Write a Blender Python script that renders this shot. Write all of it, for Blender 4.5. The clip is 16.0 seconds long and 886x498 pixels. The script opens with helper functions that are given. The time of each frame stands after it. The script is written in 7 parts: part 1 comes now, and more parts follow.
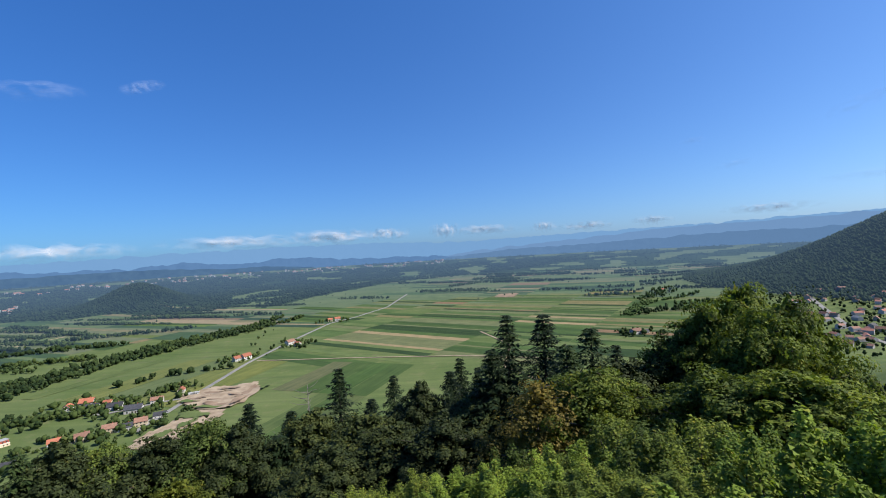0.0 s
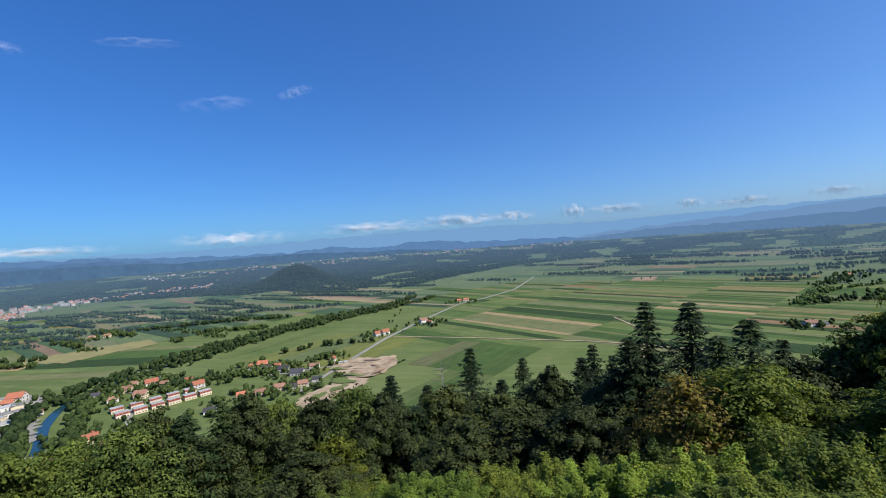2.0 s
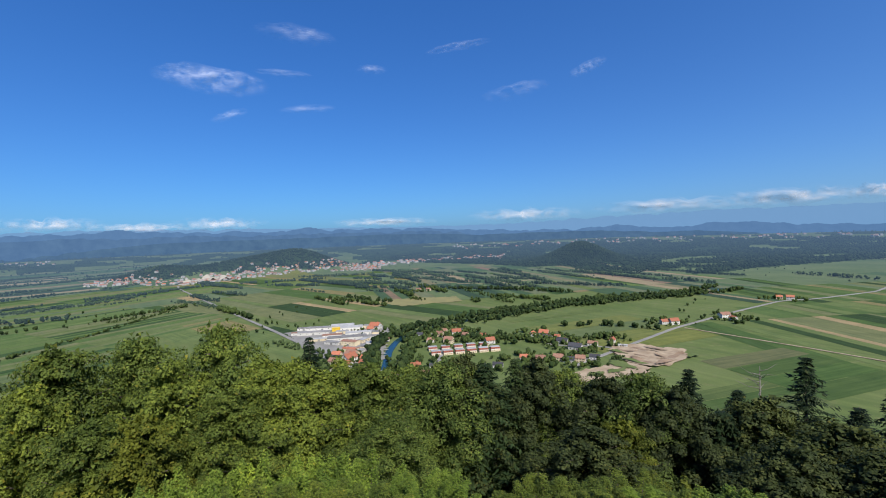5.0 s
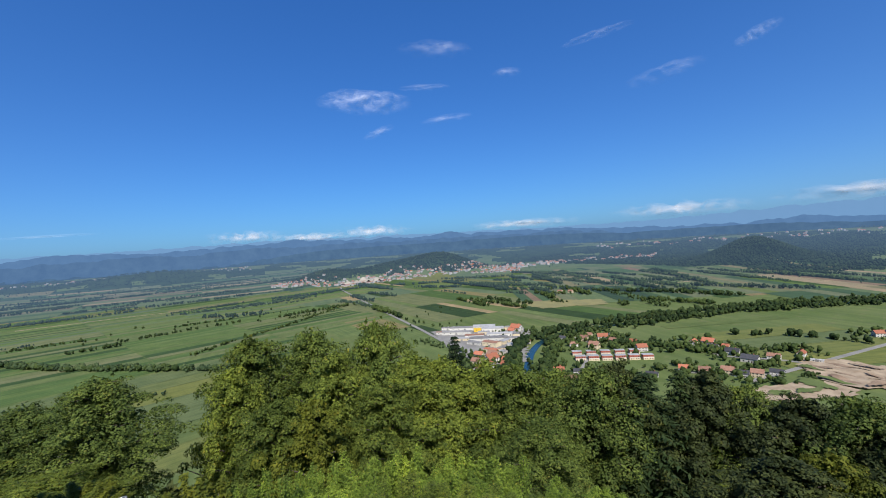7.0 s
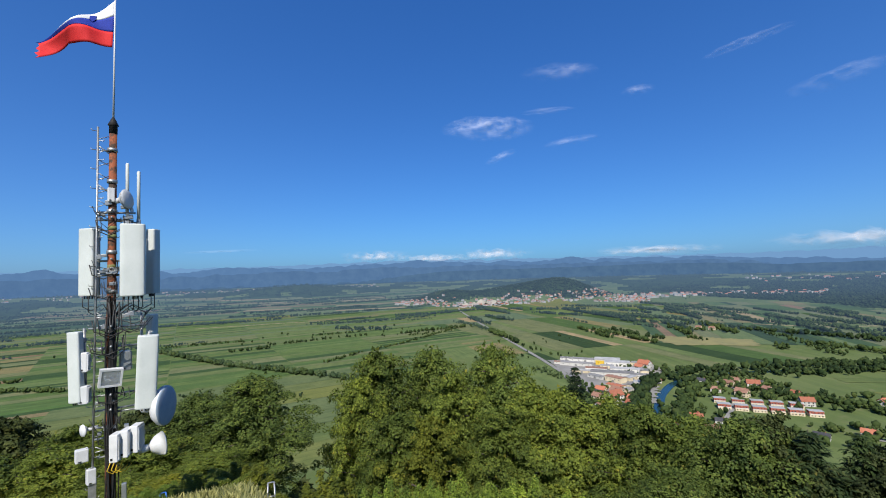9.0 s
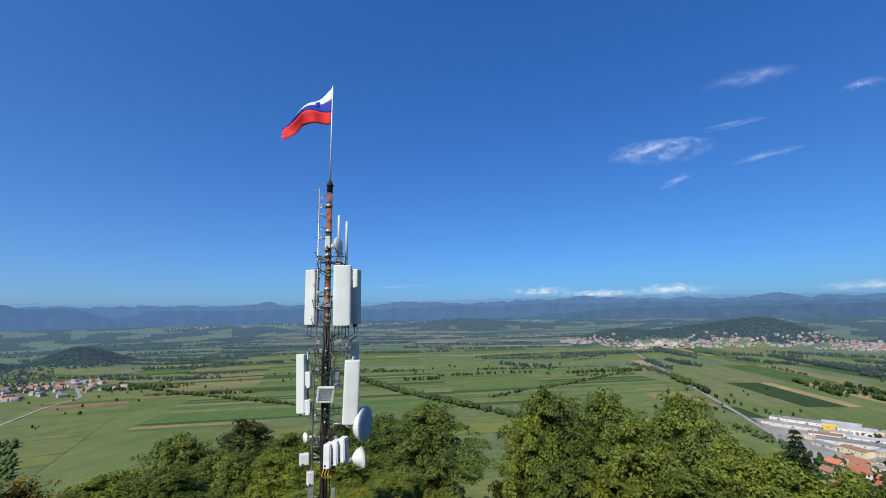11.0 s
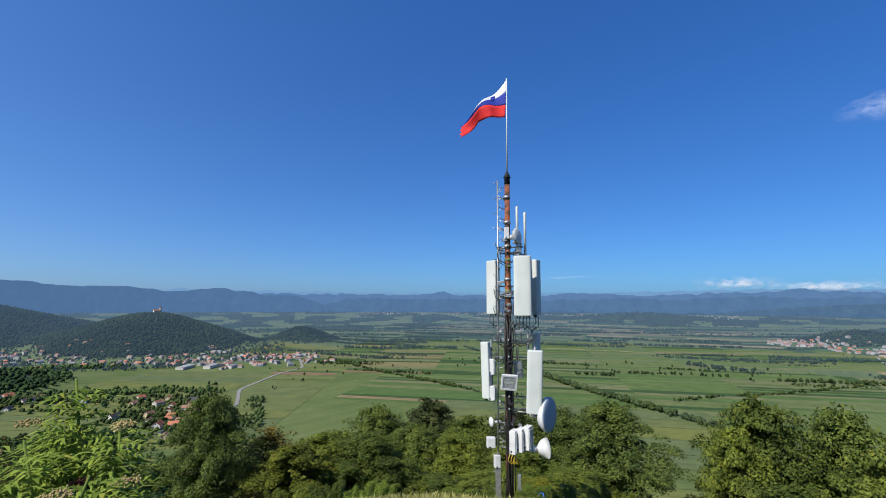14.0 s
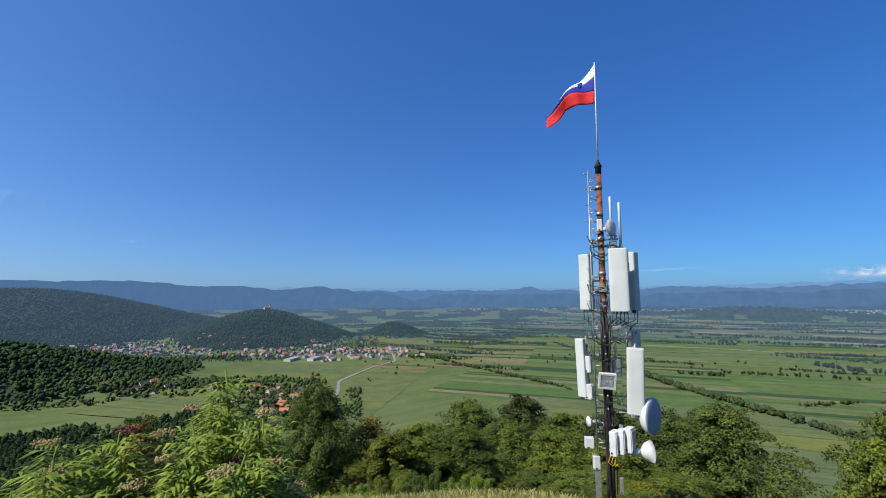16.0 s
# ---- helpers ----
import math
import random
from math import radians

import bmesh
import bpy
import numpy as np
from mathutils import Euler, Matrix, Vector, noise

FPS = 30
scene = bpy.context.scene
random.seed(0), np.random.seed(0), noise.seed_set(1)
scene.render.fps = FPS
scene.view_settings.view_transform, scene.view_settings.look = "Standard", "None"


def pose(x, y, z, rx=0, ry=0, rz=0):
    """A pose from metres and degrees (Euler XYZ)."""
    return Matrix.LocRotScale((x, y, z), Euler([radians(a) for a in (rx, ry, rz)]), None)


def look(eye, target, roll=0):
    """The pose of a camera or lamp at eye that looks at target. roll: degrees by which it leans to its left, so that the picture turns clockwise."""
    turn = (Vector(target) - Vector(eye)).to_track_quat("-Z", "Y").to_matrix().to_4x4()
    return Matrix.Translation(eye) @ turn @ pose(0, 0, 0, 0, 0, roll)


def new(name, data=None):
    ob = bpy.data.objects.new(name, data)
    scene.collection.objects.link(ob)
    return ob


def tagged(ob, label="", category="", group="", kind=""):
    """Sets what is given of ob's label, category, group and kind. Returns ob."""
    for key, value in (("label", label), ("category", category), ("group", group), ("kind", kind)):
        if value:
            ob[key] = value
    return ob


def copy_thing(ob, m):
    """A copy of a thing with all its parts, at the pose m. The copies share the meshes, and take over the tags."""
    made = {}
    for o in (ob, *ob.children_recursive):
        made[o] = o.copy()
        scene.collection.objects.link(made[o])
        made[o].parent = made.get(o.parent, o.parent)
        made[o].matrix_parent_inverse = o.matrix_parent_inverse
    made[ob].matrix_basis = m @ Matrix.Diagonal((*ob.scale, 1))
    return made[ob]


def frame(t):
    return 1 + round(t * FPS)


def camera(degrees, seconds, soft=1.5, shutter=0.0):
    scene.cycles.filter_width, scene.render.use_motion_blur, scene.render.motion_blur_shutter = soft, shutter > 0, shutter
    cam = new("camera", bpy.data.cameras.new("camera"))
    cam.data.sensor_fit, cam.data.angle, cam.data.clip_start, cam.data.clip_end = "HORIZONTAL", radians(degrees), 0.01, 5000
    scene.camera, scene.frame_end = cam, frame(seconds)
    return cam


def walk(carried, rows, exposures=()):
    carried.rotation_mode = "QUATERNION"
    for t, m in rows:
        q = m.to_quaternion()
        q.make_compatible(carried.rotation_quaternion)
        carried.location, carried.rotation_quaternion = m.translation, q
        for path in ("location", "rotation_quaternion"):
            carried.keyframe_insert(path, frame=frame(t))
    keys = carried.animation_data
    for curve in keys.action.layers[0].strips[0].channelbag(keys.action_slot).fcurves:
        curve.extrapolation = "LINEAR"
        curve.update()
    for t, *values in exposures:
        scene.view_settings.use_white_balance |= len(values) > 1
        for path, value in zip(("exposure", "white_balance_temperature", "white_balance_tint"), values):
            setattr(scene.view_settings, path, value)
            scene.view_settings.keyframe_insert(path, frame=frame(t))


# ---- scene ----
EXPO, SUN_STRENGTH, SKY_STRENGTH, AIR, DUST, OZONE = 0.6, 5.0, 0.088, 1.0, 1.0, 2.0
cam = camera(89.94, 16.0, soft=1.0)
# seconds, eye (m), yaw to the left, pitch up, roll (degrees)
ROWS = [
    (0.0, 0.009, 0.005, 189.998, 1.96, 0.15, -3.32),
    (0.5, 0.015, 0.001, 190.047, 3.46, -0.21, -4.30),
    (1.0, -0.014, -0.014, 190.061, 6.51, -0.59, -4.70),
    (1.5, -0.041, -0.087, 190.082, 11.60, -0.96, -4.59),
    (2.0, -0.085, -0.227, 190.121, 18.28, -1.06, -4.17),
    (2.5, -0.072, -0.315, 190.195, 26.11, -1.33, -3.54),
    (3.0, -0.110, -0.391, 190.225, 34.77, -1.85, -2.52),
    (3.5, -0.152, -0.458, 190.202, 41.66, -2.16, -2.09),
    (3.7, -0.182, -0.477, 190.174, 43.82, -1.99, -2.03),
    (5.8, -1.464, -0.129, 189.737, 61.22, -1.89, -2.97),
    (6.0, -1.542, -0.131, 189.729, 63.64, -1.67, -3.30),
    (6.5, -1.641, -0.134, 189.728, 68.32, -1.38, -3.68),
    (7.0, -1.609, -0.156, 189.716, 71.58, -0.90, -3.87),
    (7.5, -1.481, -0.192, 189.659, 75.39, -0.27, -3.77),
    (8.0, -1.419, -0.217, 189.714, 79.00, 0.40, -3.47),
    (8.5, -1.412, -0.287, 189.744, 82.14, 1.30, -2.66),
    (9.0, -1.391, -0.352, 189.768, 86.64, 2.86, -1.84),
    (9.5, -1.313, -0.391, 189.782, 91.32, 4.49, -1.18),
    (10.0, -1.210, -0.431, 189.807, 96.81, 6.07, -0.92),
    (10.2, -1.171, -0.444, 189.808, 99.28, 6.65, -1.00),
    (12.3, -1.015, -0.943, 189.795, 116.41, 7.40, -0.34),
    (12.5, -1.014, -0.961, 189.783, 117.73, 7.25, -0.24),
    (13.0, -0.982, -0.969, 189.705, 121.40, 7.29, 0.32),
    (13.5, -0.945, -0.996, 189.797, 124.76, 6.97, 0.14),
    (14.0, -0.923, -1.020, 189.800, 128.75, 6.84, 0.27),
    (14.5, -0.888, -1.040, 189.791, 132.63, 6.78, 0.27),
    (15.0, -0.820, -1.039, 189.799, 136.57, 6.94, -0.10),
    (15.5, -0.810, -1.070, 189.806, 138.85, 6.74, -0.27),
    (16.0, -0.813, -1.090, 189.818, 139.74, 6.29, -0.31),
]
walk(cam, [(t, pose(x, y, z, 90 + pitch, 0, yaw) @ pose(0, 0, 0, 0, 0, roll)) for t, x, y, z, yaw, pitch, roll in ROWS],
     exposures=[(0.0, EXPO + 0.12), (2.0, EXPO + 0.07), (3.5, EXPO), (16.0, EXPO - 0.03)])

# ---- light ----
SUN_AZ, SUN_EL = -99.0, 45.0
world = bpy.data.worlds.new("sky")
scene.world = world
world.use_nodes = True
wn, wl = world.node_tree.nodes, world.node_tree.links
sky = wn.new("ShaderNodeTexSky")
sky.sky_type = 'NISHITA'
sky.sun_disc = False
sky.sun_elevation = radians(SUN_EL)
sky.sun_rotation = radians(-SUN_AZ)
sky.altitude = 480
sky.air_density = AIR
sky.dust_density = DUST
sky.ozone_density = OZONE
wn["Background"].inputs["Strength"].default_value = SKY_STRENGTH
deep = wn.new("ShaderNodeMix")
deep.data_type, deep.blend_type = 'RGBA', 'MULTIPLY'
deep.inputs[0].default_value = 1.0
deep.inputs[7].default_value = (0.335, 0.515, 0.77, 1)
wl.new(sky.outputs[0], deep.inputs[6])
blue = wn.new("ShaderNodeMix")
blue.data_type, blue.blend_type = 'RGBA', 'ADD'
blue.inputs[0].default_value = 1.0
blue.inputs[7].default_value = (0.0, 0.28, 1.35, 1)
wl.new(deep.outputs[2], blue.inputs[6])
# summer haze scatters forward: the sky pales towards the sun's side and deepens opposite
wc = wn.new("ShaderNodeTexCoord")
lean = wn.new("ShaderNodeVectorMath")
lean.operation = 'DOT_PRODUCT'
lean.inputs[1].default_value = (-math.sin(radians(SUN_AZ)), math.cos(radians(SUN_AZ)), 0)
wl.new(wc.outputs["Generated"], lean.inputs[0])
tone = wn.new("ShaderNodeMix")
tone.data_type = 'RGBA'
tone.clamp_factor = False
span = wn.new("ShaderNodeMapRange")
span.inputs[1].default_value = -1
wl.new(lean.outputs["Value"], span.inputs[0])
wl.new(span.outputs[0], tone.inputs[0])
tone.inputs[6].default_value = (0.66, 0.88, 0.94, 1)
tone.inputs[7].default_value = (1.68, 1.36, 1.15, 1)
paled = wn.new("ShaderNodeMix")
paled.data_type, paled.blend_type = 'RGBA', 'MULTIPLY'
paled.inputs[0].default_value = 1.0
wl.new(blue.outputs[2], paled.inputs[6])
wl.new(tone.outputs[2], paled.inputs[7])
wl.new(paled.outputs[2], wn["Background"].inputs["Color"])
sun = new("sun", bpy.data.lights.new("sun", 'SUN'))
sun.data.energy = SUN_STRENGTH
sun.data.angle = radians(0.53)
sun.data.color = (1.0, 0.95, 0.86)
sa, se = radians(SUN_AZ), radians(SUN_EL)
TO_SUN = Vector((-math.sin(sa) * math.cos(se), math.cos(sa) * math.cos(se), math.sin(se)))
sun.matrix_world = look(TO_SUN * 300, (0, 0, 0))


# ---- materials ----
def material(name, rough=0.8, metal=0.0, spec=0.3):
    m = bpy.data.materials.new(name)
    m.use_nodes = True
    b = m.node_tree.nodes["Principled BSDF"]
    b.inputs["Roughness"].default_value = rough
    b.inputs["Metallic"].default_value = metal
    b.inputs["Specular IOR Level"].default_value = spec
    return m, m.node_tree.nodes, m.node_tree.links, b


def dim(c):
    """Base colours scaled down to suit the exposure; greens gain blue that stands in for sky light."""
    r, g, b = c
    return (0.76 * r, 0.76 * g, 0.76 * b * (1.22 if g > r * 0.95 and g > 1.3 * b else 1.0))


def ramp_node(n, stops):
    r = n.new("ShaderNodeValToRGB")
    e = r.color_ramp.elements
    while len(e) < len(stops):
        e.new(0.5)
    for k, (at, col) in enumerate(stops):
        e[k].position = at
        e[k].color = (*col, 1)
    return r


def noise_node(n, l, scale, detail=4.0, rough=0.55):
    g = n.new("ShaderNodeNewGeometry")
    t = n.new("ShaderNodeTexNoise")
    t.inputs["Scale"].default_value = scale
    t.inputs["Detail"].default_value = detail
    t.inputs["Roughness"].default_value = rough
    l.new(g.outputs["Position"], t.inputs["Vector"])
    return t


def mix_node(n, l, a, b, fac, mode='MIX'):
    m = n.new("ShaderNodeMix")
    m.data_type = 'RGBA'
    m.blend_type = mode
    for sock, v in ((m.inputs[0], fac), (m.inputs[6], a), (m.inputs[7], b)):
        if isinstance(v, bpy.types.NodeSocket):
            l.new(v, sock)
        elif isinstance(v, tuple):
            sock.default_value = (*v, 1)
        else:
            sock.default_value = v
    return m.outputs[2]


def bump_node(n, l, height, b, strength=0.4, dist=0.02):
    u = n.new("ShaderNodeBump")
    u.inputs["Strength"].default_value = strength
    u.inputs["Distance"].default_value = dist
    l.new(height, u.inputs["Height"])
    l.new(u.outputs[0], b.inputs["Normal"])


def plain(name, low, high, scale=3.0, rough=0.7, metal=0.0, fine=40.0, bump=0.2, spec=0.3, per_object=0.0):
    """A paint, stone or metal with broad stains, fine grain and slight relief."""
    m, n, l, b = material(name, rough, metal, spec)
    a, f = noise_node(n, l, scale), noise_node(n, l, fine, 3)
    c = mix_node(n, l, dim(low), dim(high), ramp_out(n, l, a.outputs[0], 0.3, 0.7))
    c = mix_node(n, l, c, ramp_col(n, l, f.outputs[0], (0.8, 0.8, 0.8), (1.12, 1.12, 1.12)), 0.6, 'MULTIPLY')
    if per_object:
        o = n.new("ShaderNodeObjectInfo")
        c = mix_node(n, l, c, ramp_col(n, l, o.outputs["Random"], (1 - per_object,) * 3, (1 + per_object,) * 3), 1.0, 'MULTIPLY')
    l.new(c, b.inputs["Base Color"])
    if bump:
        bump_node(n, l, f.outputs[0], b, bump)
    return m


def ramp_out(n, l, sock, lo, hi):
    r = ramp_node(n, [(lo, (0, 0, 0)), (hi, (1, 1, 1))])
    l.new(sock, r.inputs[0])
    return r.outputs[0]


def ramp_col(n, l, sock, low, high):
    r = ramp_node(n, [(0.25, low), (0.75, high)])
    l.new(sock, r.inputs[0])
    return r.outputs[0]


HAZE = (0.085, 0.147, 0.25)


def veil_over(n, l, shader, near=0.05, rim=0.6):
    """Paints haze over the distant backdrop as emission, thicker towards the rim of the plain."""
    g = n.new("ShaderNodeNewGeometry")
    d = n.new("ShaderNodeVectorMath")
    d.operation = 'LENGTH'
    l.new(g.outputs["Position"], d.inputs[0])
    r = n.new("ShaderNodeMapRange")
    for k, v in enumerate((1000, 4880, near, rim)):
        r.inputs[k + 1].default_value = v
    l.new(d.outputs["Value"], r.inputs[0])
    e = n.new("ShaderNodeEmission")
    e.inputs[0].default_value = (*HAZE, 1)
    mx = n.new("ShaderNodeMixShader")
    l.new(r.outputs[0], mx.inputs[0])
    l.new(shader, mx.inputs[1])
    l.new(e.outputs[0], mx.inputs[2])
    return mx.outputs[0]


def foliage(name, dark, light, warm, clear=0.35, patch=0.8, gloss=0.35, far=False):
    """Leaves: each one its own tint, lit through, with broad drifts of colour whose dark end paints in crown shadow."""
    m, n, l, b = material(name, 0.7, 0.0, gloss * 0.4)
    g = n.new("ShaderNodeNewGeometry")
    o = n.new("ShaderNodeObjectInfo")
    c = ramp_node(n, [(0.0, dim(dark)), (0.6, dim(light)), (0.93, dim(light)), (1.0, dim(warm))])
    l.new(g.outputs["Random Per Island"], c.inputs[0])
    t = noise_node(n, l, patch, 3)
    c2 = mix_node(n, l, c.outputs[0], ramp_col(n, l, t.outputs[0], (0.5, 0.57, 0.6), (1.4, 1.3, 1.05)), 1.0, 'MULTIPLY')
    c3 = mix_node(n, l, c2, ramp_col(n, l, o.outputs["Random"], (0.66, 0.74, 0.8), (1.06, 1.1, 1.0)), 1.0, 'MULTIPLY')
    l.new(c3, b.inputs["Base Color"])
    tr = n.new("ShaderNodeBsdfTranslucent")
    l.new(mix_node(n, l, c3, (1.15, 1.2, 0.55), 1.0, 'MULTIPLY'), tr.inputs[0])
    mx = n.new("ShaderNodeMixShader")
    mx.inputs[0].default_value = clear
    l.new(b.outputs[0], mx.inputs[1])
    l.new(tr.outputs[0], mx.inputs[2])
    end = mx.outputs[0]
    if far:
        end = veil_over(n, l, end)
    l.new(end, n["Material Output"].inputs[0])
    return m


BARK = plain("bark", (0.05, 0.04, 0.03), (0.13, 0.11, 0.085), 4, 0.9, bump=0.8)
DEADWOOD = plain("dead_wood", (0.11, 0.1, 0.085), (0.2, 0.185, 0.16), 4, 0.9, bump=0.6)
LEAF_BEECH = foliage("beech_leaves", (0.075, 0.102, 0.018), (0.2, 0.245, 0.04), (0.28, 0.25, 0.045), 0.36)
# Backlit shade of the darker trees is put into these leaf tones.
LEAF_SHADE = foliage("shade_toned_leaves", (0.028, 0.04, 0.012), (0.074, 0.09, 0.025), (0.125, 0.118, 0.031), 0.2)
LEAF_DARK = foliage("oak_leaves", (0.06, 0.092, 0.02), (0.16, 0.205, 0.04), (0.21, 0.205, 0.042), 0.3)
LEAF_FRESH = foliage("shrub_leaves", (0.1, 0.15, 0.02), (0.25, 0.33, 0.045), (0.34, 0.34, 0.05), 0.34)
LEAF_YELLOW = foliage("yellowing_leaves", (0.1, 0.12, 0.013), (0.2, 0.21, 0.025), (0.3, 0.25, 0.035), 0.3)
LEAF_BROWN = foliage("browning_leaves", (0.15, 0.115, 0.03), (0.34, 0.245, 0.06), (0.44, 0.27, 0.07))
NEEDLES = foliage("spruce_needles", (0.009, 0.02, 0.008), (0.022, 0.038, 0.013), (0.045, 0.056, 0.016), 0.1)
NEEDLES_PALE = foliage("larch_needles", (0.03, 0.055, 0.016), (0.065, 0.095, 0.028), (0.11, 0.12, 0.03), 0.2)
FAR_LEAVES = foliage("field_tree_leaves", (0.024, 0.042, 0.015), (0.06, 0.085, 0.026), (0.09, 0.108, 0.032), 0.1, 0.01, 0.1)
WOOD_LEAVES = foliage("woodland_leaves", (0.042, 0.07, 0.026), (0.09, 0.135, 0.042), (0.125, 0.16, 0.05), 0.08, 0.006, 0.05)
# Bluish base tints and emission both stand in for haze here.
FAR_WOOD = foliage("distant_forest_painted_haze", (0.02, 0.033, 0.018), (0.037, 0.055, 0.027), (0.05, 0.068, 0.031), 0.05, 0.006, 0.05, True)
RIM_WOOD = foliage("rim_forest_painted_haze", (0.022, 0.04, 0.022), (0.036, 0.058, 0.03), (0.046, 0.068, 0.032), 0.05, 0.006, 0.05, True)
# Field tree colours again, with haze emission painted over.
FAR_HEDGE = foliage("distant_hedge_painted_haze", (0.024, 0.042, 0.015), (0.056, 0.08, 0.026), (0.08, 0.1, 0.032), 0.1, 0.01, 0.1, True)
WILLOW = foliage("willow_leaves", (0.035, 0.058, 0.025), (0.075, 0.105, 0.045), (0.1, 0.125, 0.05), 0.1, 0.02, 0.1)


def ground_material(name, far=False):
    m, n, l, b = material(name, 0.95, 0, 0.1)
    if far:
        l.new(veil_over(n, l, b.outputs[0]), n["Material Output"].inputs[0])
    big, mid, fine = noise_node(n, l, 0.006, 5), noise_node(n, l, 0.05, 5), noise_node(n, l, 1.6, 6)
    c = mix_node(n, l, dim((0.09, 0.132, 0.036)), dim((0.132, 0.168, 0.054)), ramp_out(n, l, big.outputs[0], 0.35, 0.65))
    c = mix_node(n, l, c, dim((0.165, 0.172, 0.07)), ramp_out(n, l, mid.outputs[0], 0.55, 0.8))
    c = mix_node(n, l, c, ramp_col(n, l, fine.outputs[0], (0.72, 0.74, 0.7), (1.22, 1.2, 1.15)), 0.8, 'MULTIPLY')
    turn = n.new("ShaderNodeMapping")
    turn.inputs["Rotation"].default_value = (0, 0, radians(-120))
    turn.inputs["Scale"].default_value = (0.004, 0.07, 0)
    l.new(n["Geometry"].outputs["Position"], turn.inputs["Vector"])
    mown = n.new("ShaderNodeTexNoise")
    mown.inputs["Scale"].default_value = 1.0
    mown.inputs["Detail"].default_value = 4
    l.new(turn.outputs[0], mown.inputs["Vector"])
    c = mix_node(n, l, c, ramp_col(n, l, mown.outputs[0], (0.76, 0.8, 0.8), (1.22, 1.16, 1.1)), 0.9, 'MULTIPLY')
    l.new(c, b.inputs["Base Color"])
    bump_node(n, l, fine.outputs[0], b, 0.5, 0.1)
    return m


def field_material(name, far=False, green=False, brightness=1.0, calm=False):
    """Strips of meadow, maize, stubble and bare soil, one crop to a parcel."""
    m, n, l, b = material(name, 0.95, 0, 0.1)
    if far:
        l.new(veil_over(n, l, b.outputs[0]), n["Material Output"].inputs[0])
    g = n.new("ShaderNodeNewGeometry")
    r = ramp_node(n, [(0.0, (0.04, 0.082, 0.024)), (0.12, (0.08, 0.15, 0.036)), (0.28, (0.14, 0.21, 0.06)), (0.42, (0.17, 0.21, 0.076)),
                      (0.54, (0.06, 0.118, 0.03)), (0.66, (0.17, 0.215, 0.08)), (0.76, (0.23, 0.225, 0.1)), (0.86, (0.36, 0.31, 0.165)),
                      (0.92, (0.25, 0.185, 0.105)), (0.955, (0.1, 0.175, 0.045))])
    if green:
        for e, c in zip(r.color_ramp.elements, ((0.052, 0.108, 0.03), (0.1, 0.182, 0.045), (0.145, 0.222, 0.062), (0.165, 0.215, 0.074), (0.12, 0.2, 0.05),
                                                (0.185, 0.225, 0.085), (0.14, 0.205, 0.06), (0.055, 0.112, 0.032), (0.25, 0.225, 0.115), (0.1, 0.195, 0.045))):
            e.color = (*c, 1)
    if calm:
        for k, e in enumerate(r.color_ramp.elements):
            e.color = (0.125 + 0.006 * (k * 7 % 10), 0.185 + 0.004 * (k * 7 % 10), 0.05 + 0.0015 * (k * 3 % 10), 1)
    for e in r.color_ramp.elements:
        e.color = (*dim((brightness * 0.92 * e.color[0], brightness * 0.84 * e.color[1], brightness * 0.9 * e.color[2])), 1)
    r.color_ramp.interpolation = 'CONSTANT'
    o = n.new("ShaderNodeObjectInfo")
    pick = n.new("ShaderNodeMath")
    pick.operation = 'ADD'
    l.new(g.outputs["Random Per Island"], pick.inputs[0])
    l.new(o.outputs["Random"], pick.inputs[1])
    wrap = n.new("ShaderNodeMath")
    wrap.operation = 'FRACT'
    l.new(pick.outputs[0], wrap.inputs[0])
    l.new(wrap.outputs[0], r.inputs[0])
    mid, fine = noise_node(n, l, 0.03, 5), noise_node(n, l, 0.9, 5)
    c = mix_node(n, l, r.outputs[0], ramp_col(n, l, mid.outputs[0], (0.66, 0.72, 0.7), (1.08, 1.02, 1.02)), 0.95, 'MULTIPLY')
    at = n.new("ShaderNodeAttribute")
    at.attribute_name = "rows"
    mown = n.new("ShaderNodeTexNoise")
    mown.inputs["Scale"].default_value = 1.0
    mown.inputs["Detail"].default_value = 3
    l.new(at.outputs["Vector"], mown.inputs["Vector"])
    c = mix_node(n, l, c, ramp_col(n, l, mown.outputs[0], (0.72, 0.78, 0.76), (1.28, 1.2, 1.14)), 0.9, 'MULTIPLY')
    c = mix_node(n, l, c, ramp_col(n, l, fine.outputs[0], (0.8, 0.8, 0.8), (1.15, 1.15, 1.15)), 0.8, 'MULTIPLY')
    l.new(c, b.inputs["Base Color"])
    return m


# The FAR_ versions have haze painted over them as emission.
MEADOW, FAR_MEADOW = ground_material("meadow_ground"), ground_material("distant_plain_painted_haze", True)
CROPS, FAR_CROPS = field_material("field_crops"), field_material("distant_fields_painted_haze", True)
GRASS_CROPS = field_material("meadow_crops", False, True)
LAWN = field_material("mown_meadow", False, True, 1.0, True)
# The same greens as the meadow crops, darkened to 0.72.
DARK_MEADOW = field_material("dark_meadow_crops", False, True, 0.72)
ASPHALT = plain("worn_asphalt", (0.2, 0.195, 0.18), (0.29, 0.28, 0.26), 0.05, 0.9, fine=1.2)
GRAVEL = plain("pale_gravel", (0.26, 0.19, 0.125), (0.44, 0.35, 0.245), 0.06, 0.95, fine=0.22)
SOIL = plain("dug_soil", (0.2, 0.135, 0.09), (0.33, 0.24, 0.165), 0.06, 0.95, fine=0.6)
STUBBLE = plain("pale_stubble", (0.2, 0.195, 0.08), (0.27, 0.245, 0.11), 0.03, 0.95, fine=0.5, spec=0.1)
CONCRETE = plain("yard_concrete", (0.2, 0.195, 0.185), (0.3, 0.29, 0.27), 0.04, 0.9, fine=0.8)
